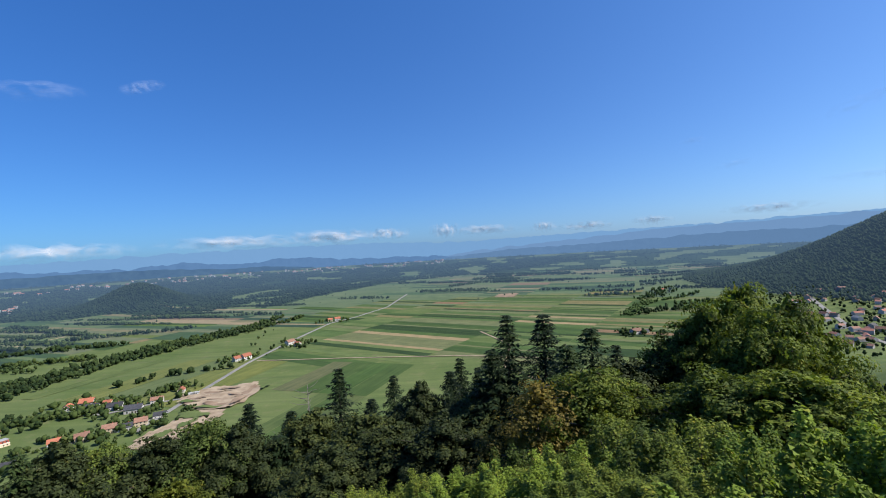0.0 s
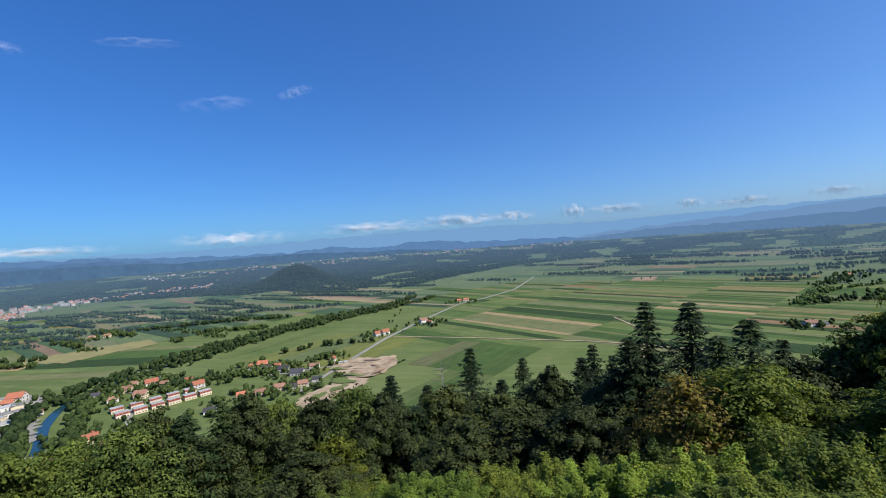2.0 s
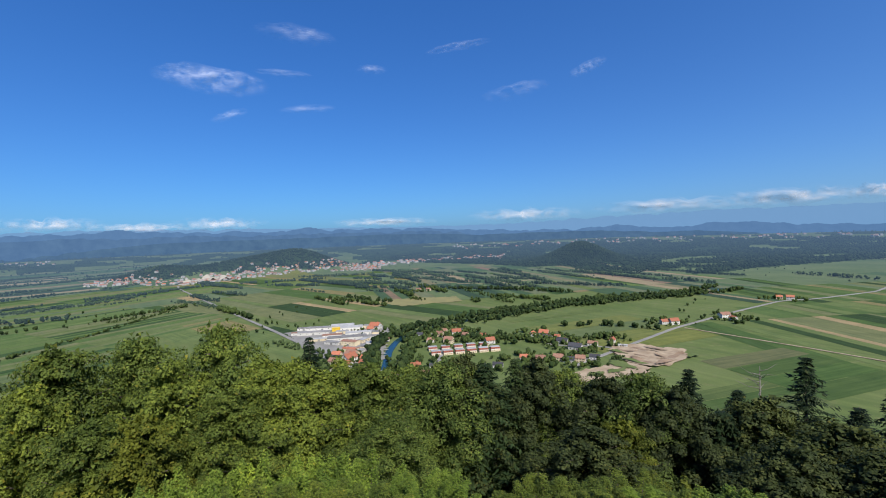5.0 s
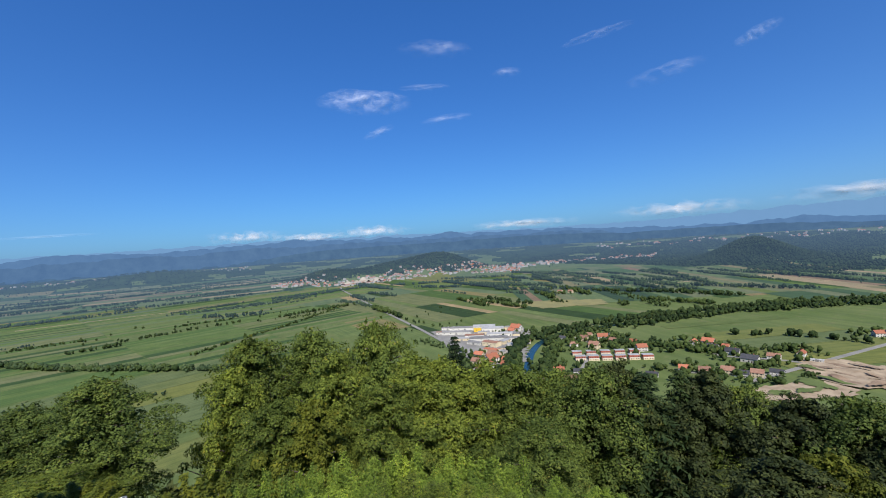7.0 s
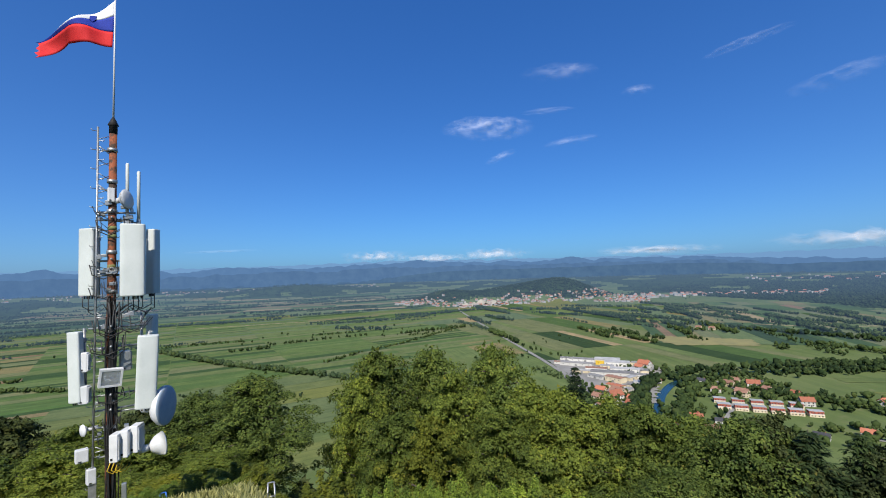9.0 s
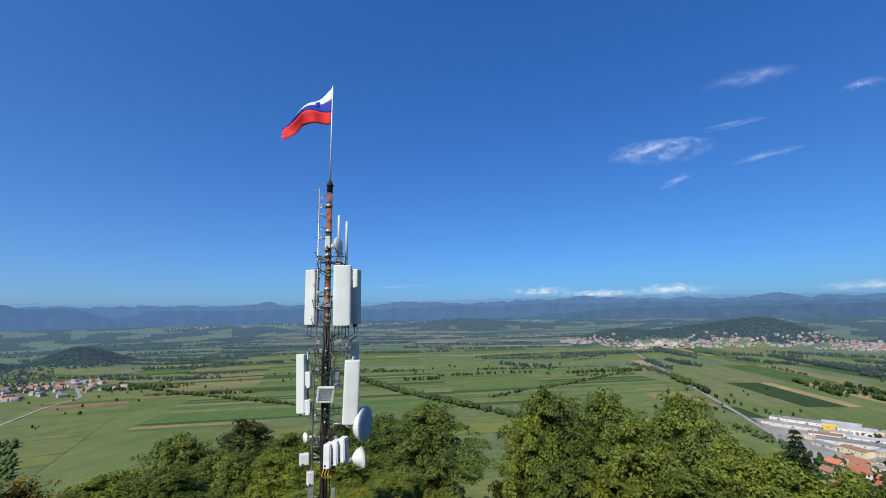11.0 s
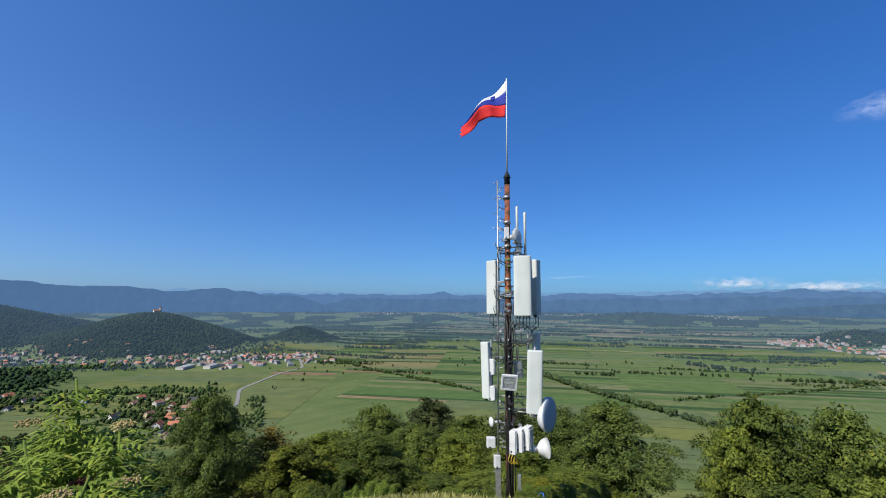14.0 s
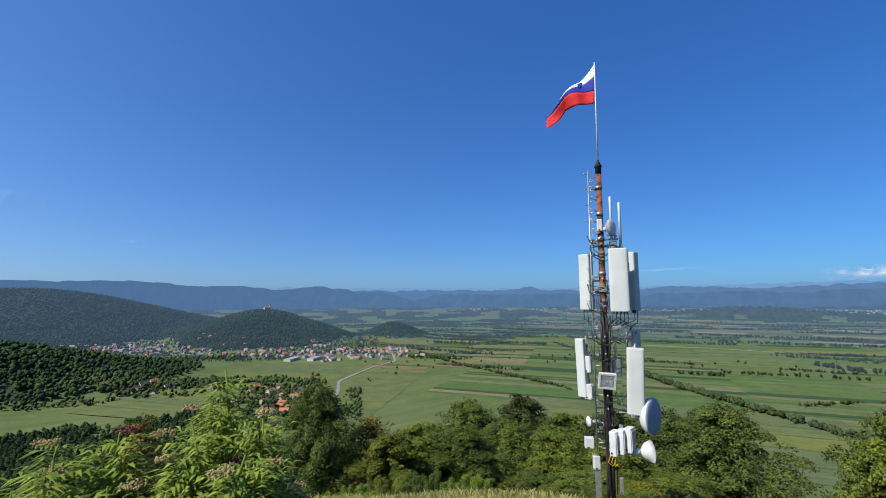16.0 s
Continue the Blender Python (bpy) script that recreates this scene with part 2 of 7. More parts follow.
WALL_WHITE = plain("white_render", (0.5, 0.48, 0.44), (0.7, 0.68, 0.63), 0.4, 0.85, fine=4, per_object=0.12)
WALL_CREAM = plain("cream_render", (0.55, 0.45, 0.3), (0.7, 0.6, 0.42), 0.4, 0.85, fine=4, per_object=0.12)
WALL_RED = plain("red_render", (0.34, 0.09, 0.06), (0.44, 0.13, 0.09), 0.4, 0.85, fine=4)
ROOF_ORANGE = plain("orange_roof_tiles", (0.33, 0.11, 0.06), (0.45, 0.17, 0.1), 0.5, 0.8, fine=5, per_object=0.2)
ROOF_BROWN = plain("weathered_roof_tiles", (0.2, 0.1, 0.07), (0.3, 0.17, 0.12), 0.5, 0.8, fine=5, per_object=0.2)
# Haze put into the colour: wall tones muted below the white render.
FAR_WALL = plain("haze_muted_far_walls", (0.27, 0.26, 0.25), (0.4, 0.385, 0.37), 0.2, 0.9, fine=2, per_object=0.2)
ROOF_DARK = plain("dark_slate_roof", (0.035, 0.037, 0.045), (0.075, 0.075, 0.085), 0.5, 0.7, fine=5, per_object=0.2)
ROOF_WHITE = plain("white_sheet_roof", (0.3, 0.3, 0.295), (0.46, 0.455, 0.45), 0.1, 0.5, fine=2, per_object=0.1)
ROOF_GREY = plain("grey_sheet_roof", (0.17, 0.165, 0.16), (0.28, 0.275, 0.265), 0.2, 0.6, fine=2, per_object=0.15)
YELLOW = plain("yellow_sheet_cladding", (0.66, 0.42, 0.03), (0.78, 0.52, 0.06), 0.3, 0.6, fine=2)
WINDOW = plain("dark_window_glass", (0.02, 0.025, 0.03), (0.05, 0.055, 0.065), 0.5, 0.12, fine=3, bump=0, spec=0.5)
PALE_ROCK = plain("quarry_rock", (0.27, 0.25, 0.215), (0.42, 0.39, 0.335), 0.02, 0.95, fine=0.3)
RADOME = plain("grey_white_radome_plastic", (0.52, 0.555, 0.53), (0.62, 0.65, 0.625), 1.2, 0.45, fine=60, bump=0.04)
RADOME_BACK = plain("aluminium_back_plate", (0.3, 0.33, 0.34), (0.42, 0.44, 0.45), 3, 0.45, 0.6, fine=60, bump=0.1)
GALV = plain("galvanised_steel", (0.3, 0.31, 0.31), (0.46, 0.47, 0.47), 6, 0.45, 0.7, fine=80, bump=0.15)
WHITE_PAINT = plain("white_painted_metal", (0.56, 0.57, 0.575), (0.7, 0.7, 0.7), 2, 0.4, fine=60, bump=0.05)
# The dish cover's bluish shade is painted into its base colour.
DISH_SHADE = plain("shade_blue_dish_cover", (0.27, 0.34, 0.42), (0.36, 0.43, 0.5), 1.5, 0.5, fine=60, bump=0.05)
CABLE = plain("black_cable_sheath", (0.012, 0.012, 0.013), (0.03, 0.03, 0.03), 6, 0.5, fine=60, bump=0.1)
YELLOW_CABLE = plain("yellow_cable_sheath", (0.55, 0.36, 0.02), (0.66, 0.46, 0.04), 6, 0.5, fine=60, bump=0.1)
BLACK_CAP = plain("black_bitumen", (0.012, 0.011, 0.011), (0.03, 0.028, 0.026), 5, 0.7, fine=40)
BLUE_PAINT = plain("blue_painted_steel", (0.03, 0.12, 0.42), (0.06, 0.2, 0.55), 4, 0.5, fine=40)
FLAG_WHITE = plain("white_flag_cloth", (0.72, 0.72, 0.74), (0.82, 0.82, 0.84), 3, 0.8, fine=120, bump=0.1)
FLAG_BLUE = plain("blue_flag_cloth", (0.012, 0.03, 0.27), (0.02, 0.045, 0.36), 3, 0.8, fine=120, bump=0.1)
FLAG_RED = plain("red_flag_cloth", (0.55, 0.012, 0.015), (0.7, 0.03, 0.03), 3, 0.8, fine=120, bump=0.1)
LEAF_ELDER = foliage("elder_leaves", (0.13, 0.19, 0.026), (0.33, 0.42, 0.07), (0.44, 0.42, 0.07), 0.36)
BLOSSOM = plain("faded_cream_blossom", (0.3, 0.22, 0.08), (0.5, 0.4, 0.17), 20, 0.8, fine=60, per_object=0.2)
BERRY = plain("dark_red_umbel", (0.11, 0.025, 0.02), (0.22, 0.06, 0.04), 20, 0.7, fine=60)


def rust_material():
    m, n, l, b = material("flaking_red_pole_paint", 0.8, 0.1, 0.3)
    a, f = noise_node(n, l, 3.2, 6, 0.7), noise_node(n, l, 25, 5, 0.7)
    c = mix_node(n, l, (0.215, 0.064, 0.027), (0.04, 0.026, 0.018), ramp_out(n, l, a.outputs[0], 0.44, 0.56))
    c = mix_node(n, l, c, (0.12, 0.12, 0.05), ramp_out(n, l, f.outputs[0], 0.6, 0.72))
    l.new(c, b.inputs["Base Color"])
    bump_node(n, l, f.outputs[0], b, 0.5, 0.01)
    return m


def water_material():
    m, n, l, b = material("river_water", 0.08, 0, 0.5)
    b.inputs["Base Color"].default_value = (0.01, 0.035, 0.045, 1)
    b.inputs["Roughness"].default_value = 0.2
    t = noise_node(n, l, 0.4, 3)
    bump_node(n, l, t.outputs[0], b, 0.15, 0.1)
    return m


def glass_material():
    m, n, l, b = material("lamp_glass", 0.05, 0, 0.5)
    b.inputs["Base Color"].default_value = (0.85, 0.88, 0.9, 1)
    b.inputs["Transmission Weight"].default_value = 0.85
    return m


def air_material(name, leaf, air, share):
    """Far wooded ridges: haze mixed in as blue emission, dark and light mottling painted in place of shaded relief."""
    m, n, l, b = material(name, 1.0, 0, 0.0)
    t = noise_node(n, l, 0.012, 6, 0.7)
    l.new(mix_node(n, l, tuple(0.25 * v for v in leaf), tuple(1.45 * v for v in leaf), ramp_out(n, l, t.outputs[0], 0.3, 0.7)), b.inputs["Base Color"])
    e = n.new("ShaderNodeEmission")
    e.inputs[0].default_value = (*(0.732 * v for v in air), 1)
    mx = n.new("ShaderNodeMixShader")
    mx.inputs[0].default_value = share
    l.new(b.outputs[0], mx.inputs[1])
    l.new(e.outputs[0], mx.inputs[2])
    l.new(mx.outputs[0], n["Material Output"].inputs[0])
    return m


def cloud_material(name, density, scale, stretch, low=0.42, high=0.68, glow=0.3, heaped=False):
    """Ice cloud: a thin veil, ragged by two scales of noise and open at its rim."""
    m, n, l, b = material(name, 1.0, 0, 0)
    b.inputs["Base Color"].default_value = (0.46, 0.42, 0.4, 1) if heaped else (0.75, 0.75, 0.77, 1)
    # Emission added in place of light scattered within the cloud.
    b.inputs["Emission Color"].default_value = (1.0, 0.92, 0.88, 1) if heaped else (0.8, 0.88, 1.0, 1)
    b.inputs["Emission Strength"].default_value = glow
    tc = n.new("ShaderNodeTexCoord")
    o = n.new("ShaderNodeObjectInfo")
    mp = n.new("ShaderNodeMapping")
    mp.inputs["Scale"].default_value = stretch
    l.new(tc.outputs["Generated"], mp.inputs["Vector"])
    t = n.new("ShaderNodeTexNoise")
    t.noise_dimensions = '4D'
    t.inputs["Scale"].default_value = scale
    t.inputs["Detail"].default_value = 7
    t.inputs["Roughness"].default_value = 0.6
    w = n.new("ShaderNodeMath")
    w.operation = 'MULTIPLY'
    w.inputs[1].default_value = 20
    l.new(o.outputs["Random"], w.inputs[0])
    l.new(w.outputs[0], t.inputs["W"])
    l.new(mp.outputs[0], t.inputs["Vector"])
    s = n.new("ShaderNodeVectorMath")
    s.operation = 'DISTANCE'
    s.inputs[1].default_value = (0.5, 0.5, 0.5)
    fl = n.new("ShaderNodeMapping")
    fl.inputs["Scale"].default_value = (1, 0, 1)
    fl.inputs["Location"].default_value = (0, 0.5, 0)
    l.new(tc.outputs["Generated"], fl.inputs["Vector"])
    l.new(fl.outputs[0], s.inputs[0])
    rim = ramp_out(n, l, s.outputs["Value"], 0.1, 0.49)
    inv = n.new("ShaderNodeMath")
    inv.operation = 'SUBTRACT'
    inv.inputs[0].default_value = 1
    l.new(rim, inv.inputs[1])
    a = n.new("ShaderNodeMath")
    a.operation = 'MULTIPLY'
    body = t.outputs[0]
    if heaped:
        t.inputs["Detail"].default_value = 5
        t.inputs["Roughness"].default_value = 0.5
        full = n.new("ShaderNodeMath")
        full.operation = 'MULTIPLY_ADD'
        full.inputs[1].default_value = 0.22
        l.new(inv.outputs[0], full.inputs[0])
        l.new(t.outputs[0], full.inputs[2])
        body = full.outputs[0]
        low, high = low + 0.1, high + 0.1
    l.new(ramp_out(n, l, body, low, high), a.inputs[0])
    l.new(inv.outputs[0], a.inputs[1])
    a2 = n.new("ShaderNodeMath")
    a2.operation = 'MULTIPLY'
    a2.inputs[1].default_value = density
    l.new(a.outputs[0], a2.inputs[0])
    l.new(a2.outputs[0], b.inputs["Alpha"])
    return m


# Floor coloured dark like the shade between trees, so no pale gaps show.
FOREST_FLOOR = plain("forest_floor_shade_tone", (0.03, 0.048, 0.02), (0.05, 0.075, 0.03), 0.02, 1.0, fine=0.4)


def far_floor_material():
    # Floor in dark shade tones, with haze emission painted over it.
    m, n, l, b = material("far_floor_painted_shade_haze", 1.0, 0, 0.0)
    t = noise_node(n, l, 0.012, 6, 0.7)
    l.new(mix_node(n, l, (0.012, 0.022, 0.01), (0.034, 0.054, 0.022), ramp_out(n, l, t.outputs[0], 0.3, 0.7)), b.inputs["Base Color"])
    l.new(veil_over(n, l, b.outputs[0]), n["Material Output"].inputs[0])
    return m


def far_paint(name, low, high):
    """Walls and roofs of houses so far off that they belong to the backdrop, with haze emission painted over."""
    m, n, l, b = material(name, 0.85, 0, 0.2)
    t = noise_node(n, l, 0.05, 2)
    l.new(mix_node(n, l, dim(low), dim(high), ramp_out(n, l, t.outputs[0], 0.35, 0.65)), b.inputs["Base Color"])
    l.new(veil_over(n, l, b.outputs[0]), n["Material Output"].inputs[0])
    return m


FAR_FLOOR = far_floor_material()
RIM_WALL = far_paint("rim_wall_painted_haze", (0.32, 0.305, 0.285), (0.48, 0.46, 0.43))
RIM_ROOF = far_paint("rim_roof_painted_haze", (0.26, 0.14, 0.1), (0.36, 0.2, 0.14))
RIM_RED = far_paint("rim_red_roof_painted_haze", (0.36, 0.15, 0.1), (0.46, 0.2, 0.13))
RIM_GREY = far_paint("rim_grey_roof_painted_haze", (0.2, 0.2, 0.2), (0.3, 0.3, 0.3))
RUST, WATER, LAMP_GLASS = rust_material(), water_material(), glass_material()


# ---- mesh helpers ----
def mesh_object(name, verts, faces, mat, parent=None, label="", smooth=False):
    me = bpy.data.meshes.new(name)
    verts = np.asarray(verts, dtype=np.float32).reshape(-1, 3)
    if isinstance(faces, np.ndarray):
        nf, k = faces.shape
        me.vertices.add(len(verts))
        me.vertices.foreach_set("co", verts.ravel())
        me.loops.add(nf * k)
        me.loops.foreach_set("vertex_index", faces.astype(np.int32).ravel())
        me.polygons.add(nf)
        me.polygons.foreach_set("loop_start", np.arange(0, nf * k, k, dtype=np.int32))
        me.update(calc_edges=True)
    else:
        me.from_pydata([tuple(v) for v in verts.tolist()], [], faces)
    if smooth:
        me.polygons.foreach_set("use_smooth", np.ones(len(me.polygons), dtype=bool))
    me.materials.append(mat)
    ob = new(name, me)
    if parent is not None:
        ob.parent = parent
    if label:
        tagged(ob, label)
    return ob


def part(name, bm, mat, parent=None, label="", smooth=False):
    me = bpy.data.meshes.new(name)
    bm.to_mesh(me)
    bm.free()
    me.materials.append(mat)
    if smooth:
        me.polygons.foreach_set("use_smooth", np.ones(len(me.polygons), dtype=bool))
    ob = new(name, me)
    if parent is not None:
        ob.parent = parent
    if label:
        tagged(ob, label)
    return ob


def add_box(bm, lo, hi, m=None, bevel=0.0):
    r = bmesh.ops.create_cube(bm, size=1.0)
    size = Vector(hi) - Vector(lo)
    mid = (Vector(hi) + Vector(lo)) / 2
    bmesh.ops.transform(bm, verts=r["verts"], matrix=Matrix.Translation(mid) @ Matrix.Diagonal((*size, 1)))
    vs = r["verts"]
    if bevel:
        es = list({e for v in vs for e in v.link_edges})
        g = bmesh.ops.bevel(bm, geom=es, offset=bevel, segments=2, affect='EDGES', profile=0.5)
        vs = list({v for f in g["faces"] for v in f.verts} | {v for v in vs if v.is_valid})
    if m is not None:
        bmesh.ops.transform(bm, verts=[v for v in vs if v.is_valid], matrix=m)


def tube(points, radii, sides=8):
    """Vertices and quads of a round bar along a line of points, closed at its ends."""
    pts = [Vector(p) for p in points]
    vs, fs = [], []
    for i, p in enumerate(pts):
        d = (pts[min(i + 1, len(pts) - 1)] - pts[max(i - 1, 0)]).normalized()
        a = d.cross(Vector((0.31, 0.87, 0.13))).normalized()
        b = d.cross(a)
        for k in range(sides):
            w = 2 * math.pi * k / sides
            vs.append(p + (a * math.cos(w) + b * math.sin(w)) * radii[i])
    for i in range(len(pts) - 1):
        for k in range(sides):
            n = (k + 1) % sides
            fs.append((i * sides + k, i * sides + n, (i + 1) * sides + n, (i + 1) * sides + k))
    fs.append(tuple(reversed(range(sides))))
    fs.append(tuple(range((len(pts) - 1) * sides, len(pts) * sides)))
    return vs, fs


def joined(pieces):
    vs, fs = [], []
    for v, f in pieces:
        o = len(vs)
        vs += [tuple(p) for p in v]
        fs += [tuple(i + o for i in q) for q in f]
    return vs, fs


def bar(name, points, radii, mat, parent=None, sides=8, label=""):
    if not isinstance(radii, (list, tuple)):
        radii = [radii] * len(points)
    v, f = tube(points, radii, sides)
    return mesh_object(name, v, f, mat, parent, label, smooth=True)


def thing(name, m=None):
    e = new(name)
    e.empty_display_size = 0.2
    if m is not None:
        e.matrix_basis = m
    return e


def polar(az, r, z=0.0):
    a = radians(az)
    return Vector((-math.sin(a) * r, math.cos(a) * r, z))


# ---- ground ----
# wooded hills on the plain: azimuth, distance, height, spread across, spread in depth
HILLS = [
    (-52, 2300, 340, 400, 380),
    (-24.5, 1640, 16, 75, 60),
    (36.6, 2700, 104, 125, 170),
    (71.5, 2850, 100, 150, 150),
    (78, 2800, 76, 190, 130),
    (86.5, 2700, 62, 130, 110),
    (105, 4050, 70, 330, 130),
    (161.3, 2150, 128, 165, 210),
    (183, 2850, 236, 540, 330),
    (146, 2230, 66, 90, 120),
    (189, 1330, 105, 250, 150),
    (167.6, 2200, 26, 110, 140),
    (154.6, 2020, 34, 120, 90),
]


def height(x, y):
    """Height of the ground over the plain, for arrays of places."""
    x, y = np.asarray(x, float), np.asarray(y, float)
    r = np.hypot(x, y)
    az = np.degrees(np.arctan2(-x, y)) % 360
    soft = np.clip((az - 96) / 14, 0, 1) * np.clip((300 - az) / 14, 0, 1)
    gentle = 188.3 - 0.2 * r - 0.006 * np.minimum(r, 42) ** 2 - np.maximum(r - 42, 0) * 0.48
    steep = 188.3 - 0.3 * r - 0.016 * np.minimum(r, 24) ** 2 - np.maximum(r - 24, 0) * 0.32
    near = gentle * soft + steep * (1 - soft)
    z = np.log1p(np.exp(np.clip(near / 9, -40, 40))) * 9
    back = np.clip((np.cos(np.arctan2(-x, y) - radians(262)) - 0.25) / 0.5, 0, 1)
    z = z + back * 120 * np.exp(-((r - 420) / 330) ** 2) * np.clip((r - 60) / 200, 0, 1)
    for az, d, h, across, deep in HILLS:
        a = radians(az)
        u, v = x * -math.sin(a) + y * math.cos(a) - d, x * math.cos(a) + y * math.sin(a)
        z = z + h * np.exp(-0.5 * ((u / deep) ** 2 + (v / across) ** 2))
    s = np.clip((r - 3300) / 1550, 0, 1)
    return z + 84 * s * s * (3 - 2 * s)


def azr(x, y):
    a = np.degrees(np.arctan2(-x, y)) % 360
    return np.where(a > 300, a - 360, a), np.hypot(x, y)


def patchy(x, y, scale, cut, seed):
    return np.array([noise.noise(Vector((a / scale, b / scale, seed))) > cut for a, b in zip(x, y)])


def plain_wood(x, y):
    az, r = azr(x, y)
    edge = np.interp(az, [-26, -13.3, -6.3, 2.5, 8.3, 12.6, 18.2, 22.2, 27.2, 31.8, 36.5, 41.2, 47, 56, 68], [4300, 3900, 3450, 3060, 2880, 2590, 2250, 1980, 1880, 1990, 2080, 2200, 2520, 2900, 4300])
    return (az > -26) & (az < 68) & (r > edge) & (r < 4300) & patchy(x, y, 260, -0.3, 5) & (patchy(x, y, 90, -0.45, 6) | (r < edge + 250))


def rim_wood(x, y):
    az, r = azr(x, y)
    return (az > -48) & (az < 200) & (r > 3000) & (r < 4850) & patchy(x, y, 260, -0.08, 11) & (height(x, y) < 110)


def build_ground():
    radii = np.concatenate([[0.0], np.geomspace(1.2, 60, 40), np.geomspace(64, 4880, 210)])
    steps = 600
    th = np.arange(steps) * 2 * np.pi / steps
    r, t = np.meshgrid(radii[1:], th, indexing="ij")
    x, y = r * np.cos(t), r * np.sin(t)
    rough = np.array([noise.noise(Vector((a * 0.3, b * 0.3, 0))) for a, b in zip(x.ravel(), y.ravel())]).reshape(x.shape)
    z = height(x, y) + rough * np.clip(r / 10, 0, 1) * np.where(r < 60, 0.25, 0.0)
    vs = np.concatenate([[[0, 0, 188.3]], np.stack([x, y, z], -1).reshape(-1, 3)])
    n = len(radii) - 1
    i, k = np.meshgrid(np.arange(n - 1), np.arange(steps), indexing="ij")
    a = 1 + i * steps + k
    b = 1 + i * steps + (k + 1) % steps
    quads = np.stack([a, a + steps, b + steps, b], -1).reshape(-1, 4)
    faces = [tuple(q) for q in quads.tolist()] + [(0, 1 + k, 1 + (k + 1) % steps) for k in range(steps)]
    ob = mesh_object("ground", vs, faces, MEADOW, smooth=True)
    ob.data.materials.append(FAR_MEADOW)
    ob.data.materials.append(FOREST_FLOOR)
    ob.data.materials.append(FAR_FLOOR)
    far = np.repeat(np.searchsorted([1500], radii[1:-1]), steps)
    mid = vs[quads].mean(1)
    wooded = np.zeros(len(mid), bool)
    for q, (az, d, h, across, deep) in enumerate(HILLS):
        a = radians(az)
        u, v = mid[:, 0] * -math.sin(a) + mid[:, 1] * math.cos(a) - d, mid[:, 0] * math.cos(a) + mid[:, 1] * math.sin(a)
        wooded |= (h * np.exp(-0.5 * ((u / deep) ** 2 + (v / across) ** 2)) > 20) if q != 1 else False
    rr = np.hypot(mid[:, 0], mid[:, 1])
    x, y = mid[:, 0], mid[:, 1]
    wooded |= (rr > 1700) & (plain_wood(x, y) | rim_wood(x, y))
    # Shade-dark floor colours wherever woods stand.
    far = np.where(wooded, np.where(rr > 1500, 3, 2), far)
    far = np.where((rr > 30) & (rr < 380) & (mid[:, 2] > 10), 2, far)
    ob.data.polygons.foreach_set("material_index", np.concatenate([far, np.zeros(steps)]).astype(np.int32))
    tagged(ob, "green meadow ground from a hilltop down to a wide plain", "ground", kind="structure")


build_ground()
rng = np.random.default_rng(7)


def ribbon(name, pts, width, mat, label, category, lift=1.1, kind="structure", drop=0.0):
    """A road or river laid along a line of bends, edge to edge, following the ground."""
    p = np.array(pts, float)
    seg = np.hypot(*np.diff(p, axis=0).T)
    s = np.concatenate([[0], np.cumsum(seg)])
    q = np.linspace(0, s[-1], max(int(s[-1] / 12), 4))
    line = np.stack([np.interp(q, s, p[:, 0]), np.interp(q, s, p[:, 1])], -1)
    for _ in range(3):
        line[1:-1] = (line[:-2] + 2 * line[1:-1] + line[2:]) / 4
    d = np.gradient(line, axis=0)
    d /= np.hypot(*d.T)[:, None]
    side = np.stack([-d[:, 1], d[:, 0]], -1) * width / 2
    a, b = line + side, line - side
    za, zb = height(*a.T) + lift, height(*b.T) + lift
    n = len(line)
    top = np.concatenate([np.c_[a, za], np.c_[b, zb], np.c_[a, za - 0.6], np.c_[b, zb - 0.6]])
    faces = []
    for i in range(n - 1):
        faces += [(i, n + i, n + i + 1, i + 1), (i, i + 1, 2 * n + i + 1, 2 * n + i), (n + i + 1, n + i, 3 * n + i, 3 * n + i + 1)]
    ob = mesh_object(name, top, faces, mat)
    return tagged(ob, label, category, kind=kind)


# ---- roads and the river ----
ROAD_EAST = [(-385, 500), (-392, 600), (-405, 811), (-396, 1024), (-376, 1256), (-329, 1341), (-262, 1560), (-243, 2000)]
ROAD_WEST = [(-2240, 200), (-2087, 192), (-1267, 231), (-940, 250), (-752, 257), (-600, 262), (-520, 300)]
ROAD_SOUTH = [(-1050, -1600), (-976, -1475), (-773, -1138), (-665, -1088), (-495, -959), (-423, -824), (-360, -760)]
ROAD_VILLAGE = [(905, 1190), (876, 1137), (774, 948), (697, 814), (650, 700), (600, 600)]
RIVER = [(-440, 190), (-500, 250), (-563, 302), (-632, 344), (-690, 395), (-735, 470), (-738, 563), (-732, 700), (-724, 839), (-674, 1020), (-600, 1185), (-553, 1341), (-552, 1400)]
ribbon("road", ROAD_EAST, 7, ASPHALT, "pale straight asphalt road across the green fields", "road")
ribbon("road", ROAD_WEST, 8, ASPHALT, "straight asphalt road from the works to the town", "road", 1.2)
ribbon("road", ROAD_SOUTH, 7, ASPHALT, "grey country road through the meadows to the hamlet", "road")
ribbon("road", ROAD_VILLAGE, 9, ASPHALT, "broad grey village street", "road")
ribbon("farm_track", [(-395, 830), (-200, 815), (0, 790), (150, 740)], 4, GRAVEL, "pale gravel farm track between meadows", "track", 1.0)
ribbon("farm_track", [(-1300, 1010), (-1180, 1120), (-1165, 1260)], 5, GRAVEL, "pale gravel track in the meadows", "track", 1.0)
ribbon("farm_track", [(-1750, -850), (-1840, -560), (-1860, -330)], 5, GRAVEL, "pale gravel track along field strips", "track", 1.0)
ribbon("farm_track", [(40, 1010), (90, 860), (60, 700), (120, 600)], 4, GRAVEL, "winding pale farm track", "track", 1.0)
